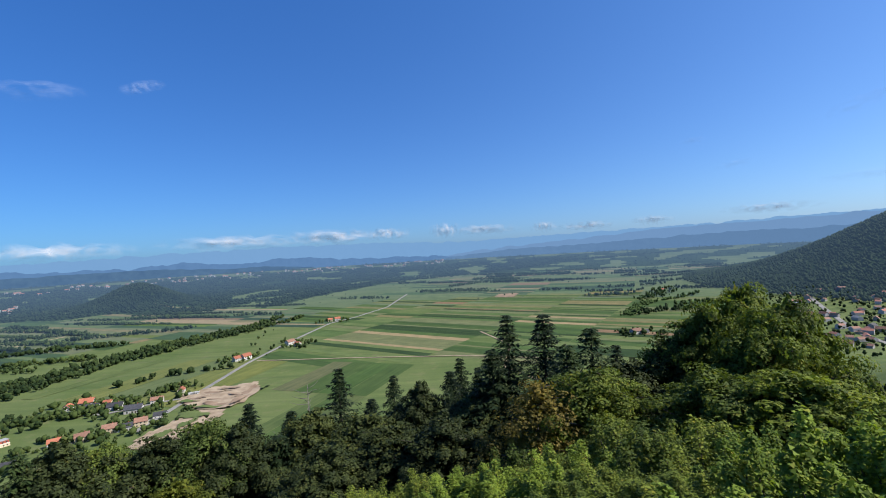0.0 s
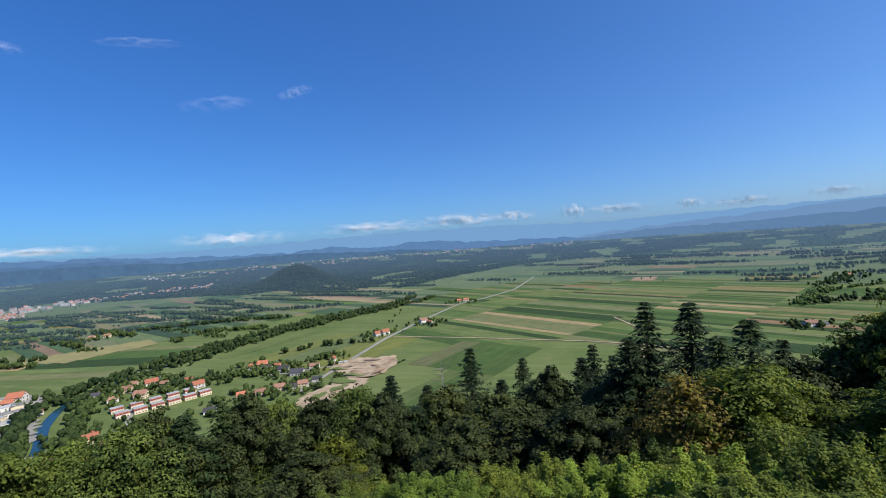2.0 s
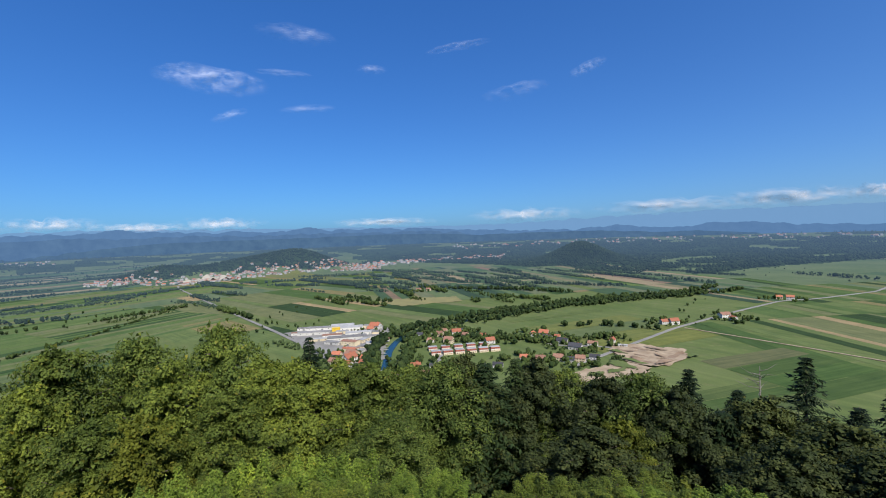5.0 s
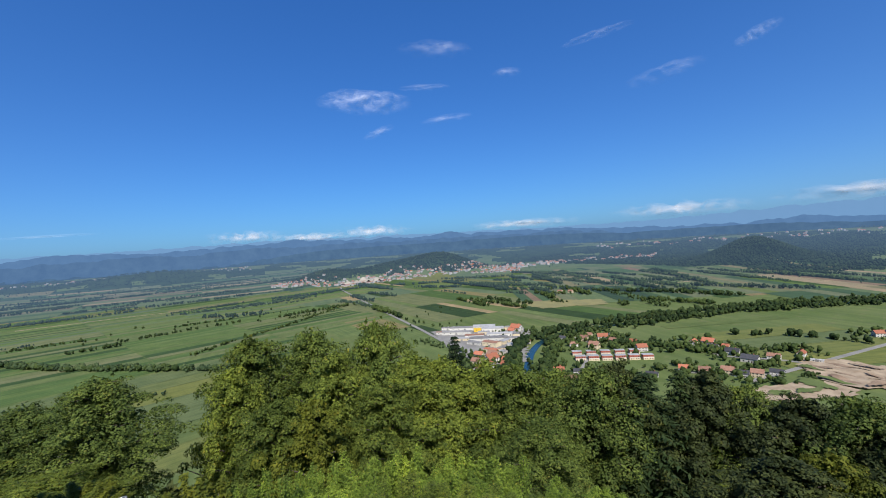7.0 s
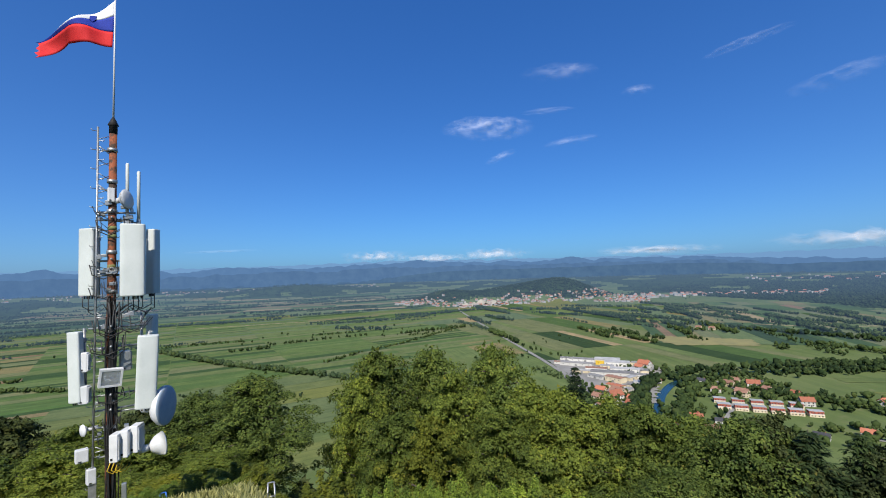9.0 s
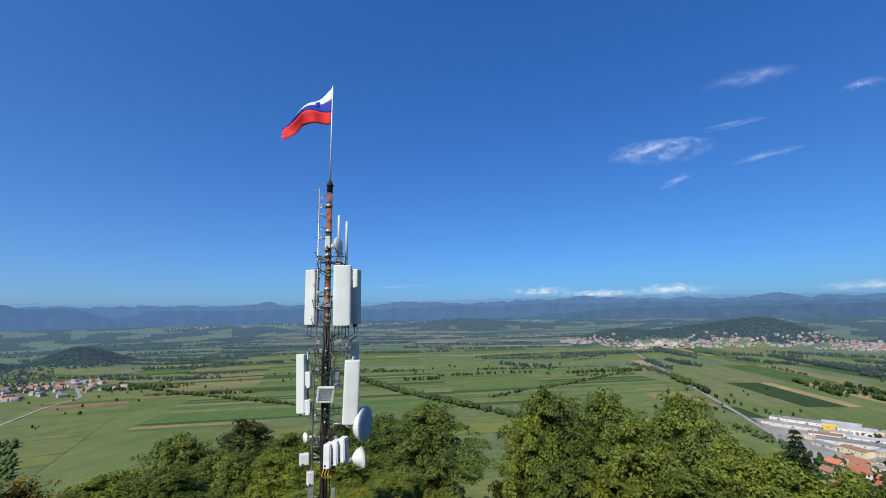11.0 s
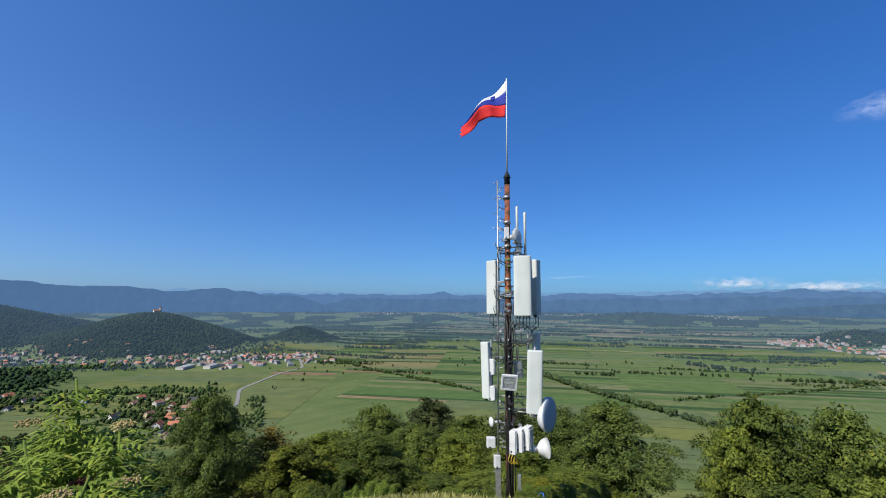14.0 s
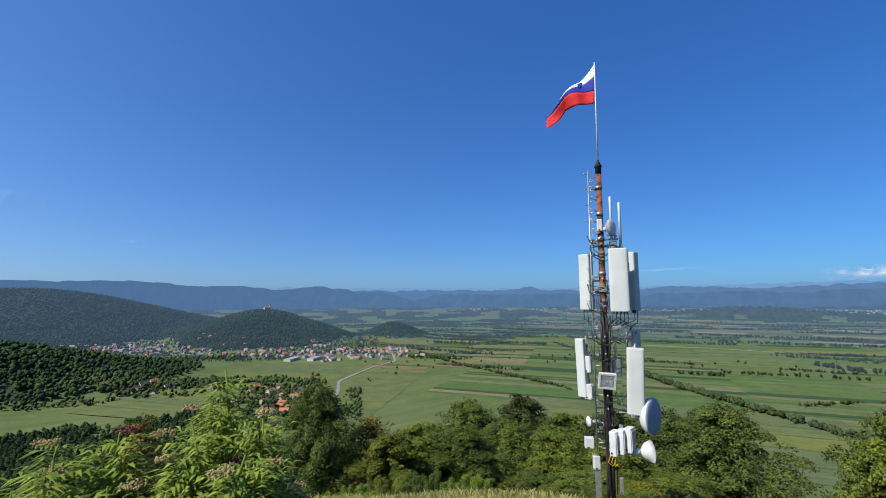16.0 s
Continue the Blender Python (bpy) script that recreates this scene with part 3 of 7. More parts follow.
ribbon("street", [(-470, 300), (-505, 345), (-545, 385), (-640, 470), (-690, 470)], 6, ASPHALT, "narrow grey street past the row houses", "street", 1.15)
ribbon("street", [(-395, 620), (-425, 610), (-480, 560), (-545, 580)], 6, ASPHALT, "narrow grey street among family houses", "street", 1.15)
ribbon("street", [(-262, -730), (-300, -775), (-330, -825), (-352, -865), (-375, -905), (-420, -930)], 5, ASPHALT, "narrow pale street between hamlet houses", "street", 1.15)
ribbon("street", [(-390, 540), (-425, 490), (-445, 470)], 6, ASPHALT, "short grey street among family houses", "street", 1.15)
ribbon("river", RIVER, 12, WATER, "still blue-green river between trees", "river", 0.9)


# ---- parcels of farmland ----
HOMES = [(-545, 590), (-430, 600), (-400, 520), (-440, 470)]
def near_line(x, y, line, gap):
    p = np.array(line, float)
    best = np.full(np.shape(x), 1e9)
    for a, b in zip(p[:-1], p[1:]):
        d = b - a
        t = np.clip(((x - a[0]) * d[0] + (y - a[1]) * d[1]) / (d @ d), 0, 1)
        best = np.minimum(best, np.hypot(x - a[0] - t * d[0], y - a[1] - t * d[1]))
    return best < gap


def parcels(name, centre, angle, size, widths, lengths, keep, label, seed, mat=None):
    """Field strips side by side along one direction, each a patch a hand above the meadow; far ones are joined."""
    g = np.random.default_rng(seed)
    a = radians(angle)
    mid, ex, ey = np.array(centre), np.array([math.cos(a), math.sin(a)]), np.array([-math.sin(a), math.cos(a)])
    mat = mat or CROPS
    fields = []
    u = -size[0] / 2
    while u < size[0] / 2:
        length = g.uniform(*lengths)
        v = -size[1] / 2
        while v < size[1] / 2:
            w = g.uniform(*widths) * (1.8 if g.random() < 0.15 else 1)
            c = mid + ex * (u + length / 2) + ey * (v + w / 2)
            if g.random() < 0.9 and keep(c[0], c[1]):
                cuts = max(int(length / 120), 1)
                vs, rows = [], []
                for k in range(cuts + 1):
                    for e in (0, 1):
                        q = mid + ex * (u + 1 + (length - 2) * k / cuts) + ey * (v + 0.6 + (w - 1.2) * e)
                        vs.append((q[0], q[1], float(height(q[0], q[1])) + 0.2 + 0.02 * seed))
                        rows.append(((u + length * k / cuts) * 0.012, (v + w * e) * 0.3, seed * 3.1))
                fields.append((vs, [(2 * k, 2 * k + 2, 2 * k + 3, 2 * k + 1) for k in range(cuts)], rows))
            v += w
        u += length
    if mat is FAR_CROPS or len(fields) > 300:
        v, f = joined([p[:2] for p in fields])
        fields = [(v, f, [r for p in fields for r in p[2]])]
        top = None
    else:
        top = tagged(thing(name), label, "fields", kind="structure")
    for vs, fs, rows in fields:
        ob = mesh_object("field" if top else name, vs, fs, mat, top)
        ob.data.attributes.new("rows", 'FLOAT_VECTOR', 'POINT').data.foreach_set("vector", np.array(rows, np.float32).ravel())
    if top is None:
        tagged(ob, label, "fields", kind="stuff")


def sector(lo, hi, r0, r1, gap=True):
    def keep(x, y):
        az, r = math.degrees(math.atan2(-x, y)) % 360, math.hypot(x, y)
        az = az - 360 if az > 300 else az
        s = min(max((r - 3300) / 1550, 0), 1)
        ok = lo < az < hi and r0 < r < r1 and float(height(x, y)) < 6 + 84 * s * s * (3 - 2 * s)
        return ok and not near_line(x, y, RIVER, 40) and not near_line(x, y, ROAD_EAST, 7) and not near_line(x, y, ROAD_WEST, 8)
    return keep


parcels("field_strips", (150, 1150), 148, (1500, 1300), (9, 34), (120, 330), sector(-30, 19, 760, 1750), "narrow strips of meadow, maize and stubble", 1)
parcels("field_strips", (300, 2500), 158, (2600, 1500), (20, 70), (150, 420), sector(-36, 8, 1750, 3900), "distant green and pale field strips", 2, FAR_CROPS)
parcels("field_strips", (-250, 720), 72, (500, 300), (20, 50), (150, 300), sector(-2, 24, 520, 770), "dark green meadow strips beside the gravel pit", 3, DARK_MEADOW)
parcels("field_strips", (-900, 1250), 166, (900, 1000), (20, 60), (150, 350), sector(24, 48, 1000, 1900), "meadow strips beyond the river trees", 4, GRASS_CROPS)
parcels("field_strips", (-1500, 500), 12, (1700, 1300), (25, 80), (180, 420), sector(52, 86, 860, 2400), "broad green meadows and stubble fields", 5)
parcels("field_strips", (-1450, -500), 117, (1900, 1500), (10, 32), (200, 460), sector(84, 141, 860, 2300), "long narrow parallel meadow strips", 6, GRASS_CROPS)
parcels("field_strips", (-2600, -900), 100, (2600, 2200), (25, 90), (180, 420), sector(84, 145, 2300, 4300), "distant patchwork of green and brown fields", 7, FAR_CROPS)
parcels("field_strips", (-700, -1700), 124, (1500, 1200), (20, 60), (150, 380), sector(132, 150, 1250, 3000), "green field strips near the village", 9)
parcels("field_strips", (-450, -1050), 130, (1100, 1000), (25, 60), (160, 330), sector(143, 172, 620, 1420), "pale green meadow strips below the castle hill", 10, LAWN)


parcels("field_strips", (-620, -280), 117, (1300, 1000), (22, 70), (220, 480), sector(86, 143, 480, 870), "pale mown meadow strips below the mast", 13, LAWN)
parcels("field_strips", (-1250, 1350), 160, (1700, 1500), (18, 55), (160, 420), lambda x, y: sector(20, 62, 1330, 2500)(x, y) and not plain_wood(np.array([x]), np.array([y]))[0], "meadow and maize strips before the forest", 11, FAR_CROPS)
parcels("field_strips", (-560, 760), 76, (700, 500), (26, 60), (180, 330), lambda x, y: sector(27, 44, 560, 1120)(x, y) and not near_line(np.array([x]), np.array([y]), RIVER, 60)[0] and not near_line(np.array([x]), np.array([y]), HOMES, 75)[0], "smooth mown meadow between river and road", 12, LAWN)


def patch(name, pts, mat, label, category, lift=0.4, seed=0, relief=0.0, cell=9.0):
    """A worked piece of ground with an uneven rim, filled with small faces that heave a little."""
    p = np.array(pts, float)
    lo, hi = p.min(0), p.max(0)
    nx, ny = int((hi[0] - lo[0]) / cell) + 1, int((hi[1] - lo[1]) / cell) + 1
    bm = bmesh.new()
    grid = {}

    def inside(x, y):
        odd = False
        for (x0, y0), (x1, y1) in zip(p, np.roll(p, -1, 0)):
            if (y0 > y) != (y1 > y) and x < (x1 - x0) * (y - y0) / (y1 - y0) + x0:
                odd = not odd
        return odd

    def corner(i, k):
        if (i, k) not in grid:
            x, y = lo[0] + i * cell, lo[1] + k * cell
            x += noise.noise(Vector((x * 0.05, y * 0.05, seed))) * cell
            y += noise.noise(Vector((x * 0.05, y * 0.05, seed + 9))) * cell
            h = max(noise.noise(Vector((x * 0.03, y * 0.03, seed + 3))), -0.1) * relief
            grid[i, k] = bm.verts.new((x, y, float(height(x, y)) + lift + h))
        return grid[i, k]

    for i in range(nx):
        for k in range(ny):
            if inside(lo[0] + (i + 0.5) * cell, lo[1] + (k + 0.5) * cell):
                bm.faces.new((corner(i, k), corner(i + 1, k), corner(i + 1, k + 1), corner(i, k + 1)))
    return tagged(part(name, bm, mat), label, category, kind="structure")


PIT = [(-322, 682), (-300, 640), (-300, 600), (-312, 566), (-348, 566), (-372, 580), (-398, 598), (-412, 632), (-386, 664)]
patch("gravel_pit", PIT, GRAVEL, "pale open gravel pit with heaped spoil beside the road", "gravel pit", 1.4, 1, 2.5, 5)
patch("gravel_pit", [(-345, 566), (-312, 566), (-306, 540), (-318, 504), (-330, 470), (-338, 448), (-362, 458), (-366, 490), (-357, 530)], GRAVEL, "pale gravel loading ground below the pit", "gravel pit", 1.2, 2, 1.0, 4)


def blot(name, cx, cy, w, d, k, mat, label, category, lift, relief, cell):
    rim = [(cx + math.cos(a) * w / 2 * (1 + 0.3 * math.sin(3 * a + k)), cy + math.sin(a) * d / 2 * (1 + 0.25 * math.cos(2 * a + k))) for a in np.linspace(0, 6.28, 14)[:-1]]
    patch(name, rim, mat, label, category, lift, 20 + k, relief, cell)


for k, (cx, cy, w, d) in enumerate([(-345, 610, 48, 14), (-340, 586, 36, 10), (-368, 640, 46, 10), (-318, 640, 12, 40), (-310, 596, 10, 34), (-352, 655, 34, 7), (-380, 612, 26, 9), (-328, 622, 26, 8), (-360, 625, 30, 6), (-322, 470, 20, 8)]):
    blot("spoil_heap", cx, cy, w, d, k, SOIL, "reddish brown heap of dug soil in the pit", "spoil heap", 1.9, 6.0, 2.5)
for k, (cx, cy, w, d) in enumerate([(-346, 545, 40, 20), (-385, 600, 30, 12), (-334, 520, 12, 30), (-345, 488, 14, 26), (-340, 574, 50, 9), (-300, 655, 10, 30)]):
    blot("grass_bank", cx, cy, w, d, 20 + k, MEADOW, "overgrown green bank inside the gravel pit", "bank", 2.1, 4.0, 3.0)
patch("works_yard", [(-905, 262), (-890, 385), (-815, 445), (-700, 380), (-600, 320), (-585, 265), (-700, 250)], CONCRETE, "grey concrete yard among workshop halls", "yard", 1.0, 3)
patch("quarry_face", [(-2330, 230), (-2440, 260), (-2480, 420), (-2400, 500), (-2340, 400)], PALE_ROCK, "pale limestone quarry behind the red-roofed town", "quarry", 4, 4, 30, 14)
patch("mown_field", [(-1160, 560), (-1010, 600), (-960, 760), (-1040, 800), (-1120, 690)], STUBBLE, "pale stubble field beyond the river", "field", 1.0, 5)
patch("dug_field", [(-160, -985), (-130, -1000), (-150, -1060), (-200, -1010)], GRAVEL, "pale bare plot among hamlet houses", "plot", 0.8, 6)
patch("ploughed_field", [(130, 1690), (200, 1670), (230, 1790), (150, 1800)], SOIL, "brown ploughed field in the meadows", "field", 1.0, 7)


# ---- far ridges, the rim of the plain ----
def ridge(name, peaks, dist, mat, label, seed, jag=0.12, skirt=0.03):
    """A mountain chain along an arc: tops and saddles (azimuth, rise in degrees), with spurs and gullies down its flank."""
    lo, hi = peaks[0][0], peaks[-1][0]
    n, rows = int((hi - lo) / 0.18), 9
    az = np.linspace(lo, hi, n)
    el = np.interp(az, [p[0] for p in peaks], [p[1] for p in peaks])
    soft = np.ones(9) / 9
    el = np.convolve(np.pad(el, 4, mode="edge"), soft, mode="valid")
    el += np.array([noise.fractal(Vector((a * 0.55, seed, 0)), 0.9, 2.1, 5) for a in az]) * jag
    fade = np.clip(np.minimum(az - lo, hi - az) / 2.5, 0, 1)
    el = -2.2 + (el + 2.2) * fade ** 0.6
    vs = []
    for k in range(rows + 1):
        f = k / rows
        for a, e in zip(az, el):
            spur = noise.fractal(Vector((a * 1.1, f * 5 + seed, 3)), 1.0, 2.0, 4) * 22 * (1 - f) * f * 2
            top = 190 + dist * math.tan(radians(e))
            r = dist - (1 - f) * dist * skirt + spur
            vs.append(polar(a, r, 15 + (top - 15) * f ** 0.8))
    fs = [(k * n + i, k * n + i + 1, (k + 1) * n + i + 1, (k + 1) * n + i) for k in range(rows) for i in range(n - 1)]
    return tagged(mesh_object(name, vs, fs, mat, smooth=True), label, "mountains", kind="backdrop")


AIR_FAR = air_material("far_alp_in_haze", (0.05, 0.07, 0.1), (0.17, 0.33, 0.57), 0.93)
AIR_MID = air_material("mid_ridge_haze_glow", (0.05, 0.075, 0.09), (0.108, 0.222, 0.43), 0.82)
AIR_NEAR = air_material("near_ridge_haze_glow", (0.045, 0.07, 0.07), (0.076, 0.158, 0.305), 0.74)
AIR_PALE = air_material("pale_ridge_haze_glow", (0.05, 0.075, 0.08), (0.125, 0.235, 0.42), 0.8)
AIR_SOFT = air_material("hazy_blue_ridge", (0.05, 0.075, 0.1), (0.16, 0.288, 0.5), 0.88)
AIR_DUSK = air_material("slate_ridge_haze_glow", (0.05, 0.075, 0.08), (0.09, 0.186, 0.368), 0.78)
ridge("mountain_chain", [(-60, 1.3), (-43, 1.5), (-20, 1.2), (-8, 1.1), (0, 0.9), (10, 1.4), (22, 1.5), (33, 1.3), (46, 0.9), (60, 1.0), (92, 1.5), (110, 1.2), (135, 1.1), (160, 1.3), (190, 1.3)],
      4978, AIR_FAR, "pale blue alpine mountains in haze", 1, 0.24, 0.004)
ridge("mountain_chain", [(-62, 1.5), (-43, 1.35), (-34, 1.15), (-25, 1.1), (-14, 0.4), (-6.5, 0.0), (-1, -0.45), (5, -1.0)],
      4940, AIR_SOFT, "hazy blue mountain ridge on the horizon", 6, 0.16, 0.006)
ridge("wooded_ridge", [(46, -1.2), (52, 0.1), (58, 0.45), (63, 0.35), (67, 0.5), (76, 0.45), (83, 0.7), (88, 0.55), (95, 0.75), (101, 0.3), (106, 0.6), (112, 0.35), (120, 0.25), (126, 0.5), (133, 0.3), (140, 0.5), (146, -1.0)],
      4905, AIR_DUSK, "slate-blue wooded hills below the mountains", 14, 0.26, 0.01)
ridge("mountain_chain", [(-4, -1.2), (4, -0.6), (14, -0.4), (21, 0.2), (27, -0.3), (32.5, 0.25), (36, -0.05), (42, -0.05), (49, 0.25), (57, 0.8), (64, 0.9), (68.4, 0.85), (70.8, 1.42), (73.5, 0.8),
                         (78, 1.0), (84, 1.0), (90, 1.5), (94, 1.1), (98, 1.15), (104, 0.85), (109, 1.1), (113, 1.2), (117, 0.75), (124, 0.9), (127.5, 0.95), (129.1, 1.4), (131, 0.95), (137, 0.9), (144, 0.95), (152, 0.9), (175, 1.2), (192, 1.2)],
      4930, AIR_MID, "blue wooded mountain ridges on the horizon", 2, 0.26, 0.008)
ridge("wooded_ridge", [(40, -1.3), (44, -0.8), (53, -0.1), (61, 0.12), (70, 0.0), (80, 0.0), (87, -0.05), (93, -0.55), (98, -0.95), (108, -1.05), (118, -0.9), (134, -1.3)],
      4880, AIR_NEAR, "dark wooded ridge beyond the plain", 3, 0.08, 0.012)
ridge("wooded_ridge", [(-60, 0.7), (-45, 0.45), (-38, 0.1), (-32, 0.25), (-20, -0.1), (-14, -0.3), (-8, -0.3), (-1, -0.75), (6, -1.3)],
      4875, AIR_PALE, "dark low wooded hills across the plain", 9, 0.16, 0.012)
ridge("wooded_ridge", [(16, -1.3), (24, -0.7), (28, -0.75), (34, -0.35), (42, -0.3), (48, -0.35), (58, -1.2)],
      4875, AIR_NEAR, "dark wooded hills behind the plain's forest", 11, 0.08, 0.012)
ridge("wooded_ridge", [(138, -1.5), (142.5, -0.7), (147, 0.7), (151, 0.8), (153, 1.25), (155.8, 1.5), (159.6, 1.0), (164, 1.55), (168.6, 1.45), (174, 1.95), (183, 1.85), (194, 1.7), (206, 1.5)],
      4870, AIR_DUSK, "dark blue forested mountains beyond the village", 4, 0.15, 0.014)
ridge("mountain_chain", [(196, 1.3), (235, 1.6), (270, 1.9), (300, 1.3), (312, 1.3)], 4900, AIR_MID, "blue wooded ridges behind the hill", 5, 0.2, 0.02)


# ---- clouds ----
CUMULUS = cloud_material("low_cumulus_vapour", 0.55, 2.6, (4.4, 1.0, 0.8), 0.36, 0.78, 0.08, True)
CIRRUS = cloud_material("thin_cirrus_vapour", 0.22, 2.4, (1.6, 1.0, 0.8), 0.32, 0.88, 0.08)
CIRRUS_THICK = cloud_material("puffed_cirrus_vapour", 0.42, 4.2, (1.8, 1.0, 1.0), 0.32, 0.85, 0.1)


def cloud(az, el, wide, tall, mat, label, dist, tilt=0.0, lumps=0.0, seed=0):
    """One bank of cloud facing the viewer: a bulged sheet with a lumpy upper rim."""
    n, k = 40, 10
    mid = polar(az, dist, 190 + dist * math.tan(radians(el)))
    w, h = dist * radians(wide) / 2, dist * radians(tall) / 2
    vs = []
    for j in range(k + 1):
        for i in range(n + 1):
            u, v = 2 * i / n - 1, 2 * j / k - 1
            bulge = noise.fractal(Vector((u * 3, v * 1.5, seed)), 1, 2, 4)
            rise = lumps * h * noise.fractal(Vector((u * 5, seed, 0)), 1, 2, 3) if v > 0 else 0
            vs.append((u * w, bulge * h * 0.5 - (1 - u * u) * (1 - v * v) * h * 0.6, v * h + rise * v))
    fs = [(j * (n + 1) + i, j * (n + 1) + i + 1, (j + 1) * (n + 1) + i + 1, (j + 1) * (n + 1) + i) for j in range(k) for i in range(n)]
    ob = mesh_object("cloud", vs, fs, mat, smooth=True)
    ob.matrix_basis = Matrix.Translation(mid) @ pose(0, 0, 0, 0, 0, az) @ pose(0, 0, 0, 0, tilt, 0)
    ob.visible_shadow = False
    return tagged(ob, label, "cloud", kind="backdrop")


LOW = "bright low cumulus bank over the mountains"
for k, (az, el, w, h) in enumerate([(43.5, 1.9, 11, 1.3), (27, 2.2, 12, 1.3), (16, 2.4, 10, 1.5), (9, 2.4, 5, 1.2), (1.5, 2.5, 3.5, 1.4), (-3.5, 2.3, 7, 1.0), (-11, 2.2, 2.6, 1.0),
                                    (-16, 2.0, 6, 0.8), (-23.5, 2.1, 4, 0.8), (-34.5, 2.5, 7, 0.8), (61, 1.7, 11, 0.9), (80.5, 1.9, 8, 1.2), (95.5, 2.1, 7, 1.1), (88, 1.7, 8, 0.8)]):
    cloud(az, el - 0.1, w * 1.45, h * 1.5, CUMULUS, LOW, 4985, lumps=0.6, seed=k)
HIGH = "thin white cirrus streak in a blue sky"
for k, (az, el, w, h, tilt) in enumerate([(71, 23.3, 10, 2.6, 4), (51, 22.4, 9, 1.3, -8), (70, 15.4, 7, 1.2, -6), (78.8, 14.2, 4.5, 1.2, -22), (35.3, 18.7, 5, 1.6, -18),
                                          (44, 17, 9, 2.2, -8), (72.6, 19.2, 7, 1.0, 0), (-42, 11.4, 7, 1.6, -14), (-31.8, 7.4, 4, 0.9, -8), (-42.2, 4.8, 9, 1.0, 0), (-28, 10.5, 3, 0.8, 0),
                                          (-175, 9.0, 8, 3.0, 8), (62, 20.0, 4, 1.4, 0), (175, 6.0, 3, 0.8, 0)]):
    cloud(az, el, w, h, CIRRUS, HIGH, 4700, tilt, seed=30 + k)
cloud(80.3, 17.7, 12.5, 3.6, CIRRUS_THICK, "rippled white cirrus patch in a blue sky", 4650, 2, seed=60)
cloud(113, 3.1, 9, 0.35, CIRRUS, "faint grey cloud streak low in the sky", 4600, -2, seed=61)


# ---- trees of the plain and the woods ----
ICO_T = (1 + 5 ** 0.5) / 2
ICO_V = np.array([(-1, ICO_T, 0), (1, ICO_T, 0), (-1, -ICO_T, 0), (1, -ICO_T, 0), (0, -1, ICO_T), (0, 1, ICO_T), (0, -1, -ICO_T), (0, 1, -ICO_T),
                  (ICO_T, 0, -1), (ICO_T, 0, 1), (-ICO_T, 0, -1), (-ICO_T, 0, 1)]) / (1 + ICO_T ** 2) ** 0.5
ICO_F = np.array([int(c, 12) for c in "0b5051017" "07a" "0ab" "159" "5b4" "ba2" "a76" "718" "394" "342" "326" "368" "389" "495" "24b" "62a" "867" "981"]).reshape(-1, 3)
OCTA_V = np.array([(1, 0, -0.2), (0, 1, -0.2), (-1, 0, -0.2), (0, -1, -0.2), (0, 0, 1.05), (0, 0, -1)])
OCTA_F = np.array([(0, 1, 4), (1, 2, 4), (2, 3, 4), (3, 0, 4), (1, 0, 5), (2, 1, 5), (3, 2, 5), (0, 3, 5)])


def clump_mesh(name, places, heights, widths, mat, label, lumps, g, kind="stuff", category="trees", trunk=True):
    """Many small trees as one mesh: each a stem with ragged leaf clumps set unevenly round and above one another."""
    n = len(places)
    if n == 0:
        return None
    allv, allf, off = [], [], 0
    for k in range(lumps):
        turn = g.uniform(0, 2 * np.pi, n)
        out = g.uniform(0.05, 0.38, n) * (0 if k == 0 else 1) * widths
        up = heights * (g.uniform(0.5, 0.62, n) if k == 0 else g.uniform(0.28, 0.82, n))
        size = widths * (0.42 if k == 0 else 1) * (1 if k == 0 else g.uniform(0.2, 0.32, n))
        c = places + np.stack([np.cos(turn) * out, np.sin(turn) * out, up], -1)
        shape, faces = (OCTA_V, OCTA_F) if lumps == 1 else (ICO_V, ICO_F)
        m = len(shape)
        v = shape[None] * g.uniform(0.6, 1.3, (n, m, 1))
        spin = g.uniform(0, 2 * np.pi, n)
        cs, sn = np.cos(spin)[:, None], np.sin(spin)[:, None]
        v = np.stack([v[..., 0] * cs - v[..., 1] * sn, v[..., 0] * sn + v[..., 1] * cs, v[..., 2]], -1)
        tall = np.where(k == 0, heights * 0.42, size * g.uniform(0.8, 1.2, n))
        v = v * np.stack([size, size, tall], -1)[:, None] + c[:, None]
        allv.append(v.reshape(-1, 3))
        allf.append((faces[None] + (np.arange(n) * m)[:, None, None]).reshape(-1, 3) + off)
        off += n * m
    if trunk:
        s = np.array([(-1, -0.6), (1, -0.6), (0, 1)]) * 0.03
        b = np.concatenate([np.concatenate([s, np.zeros((3, 1))], 1), np.concatenate([s * 0.6, np.full((3, 1), 1)], 1)])
        v = b[None] * np.stack([heights, heights, heights * 0.5], -1)[:, None] + places[:, None] - [0, 0, 0.3]
        f = np.array([(0, 1, 4), (0, 4, 3), (1, 2, 5), (1, 5, 4), (2, 0, 3), (2, 3, 5)])
        allv.append(v.reshape(-1, 3))
        allf.append((f[None] + (np.arange(n) * 6)[:, None, None]).reshape(-1, 3) + off)
    ob = mesh_object(name, np.concatenate(allv), np.concatenate(allf), mat)
    return tagged(ob, label, category, kind=kind)


def on_ground(x, y):
    return np.stack([x, y, height(x, y)], -1)


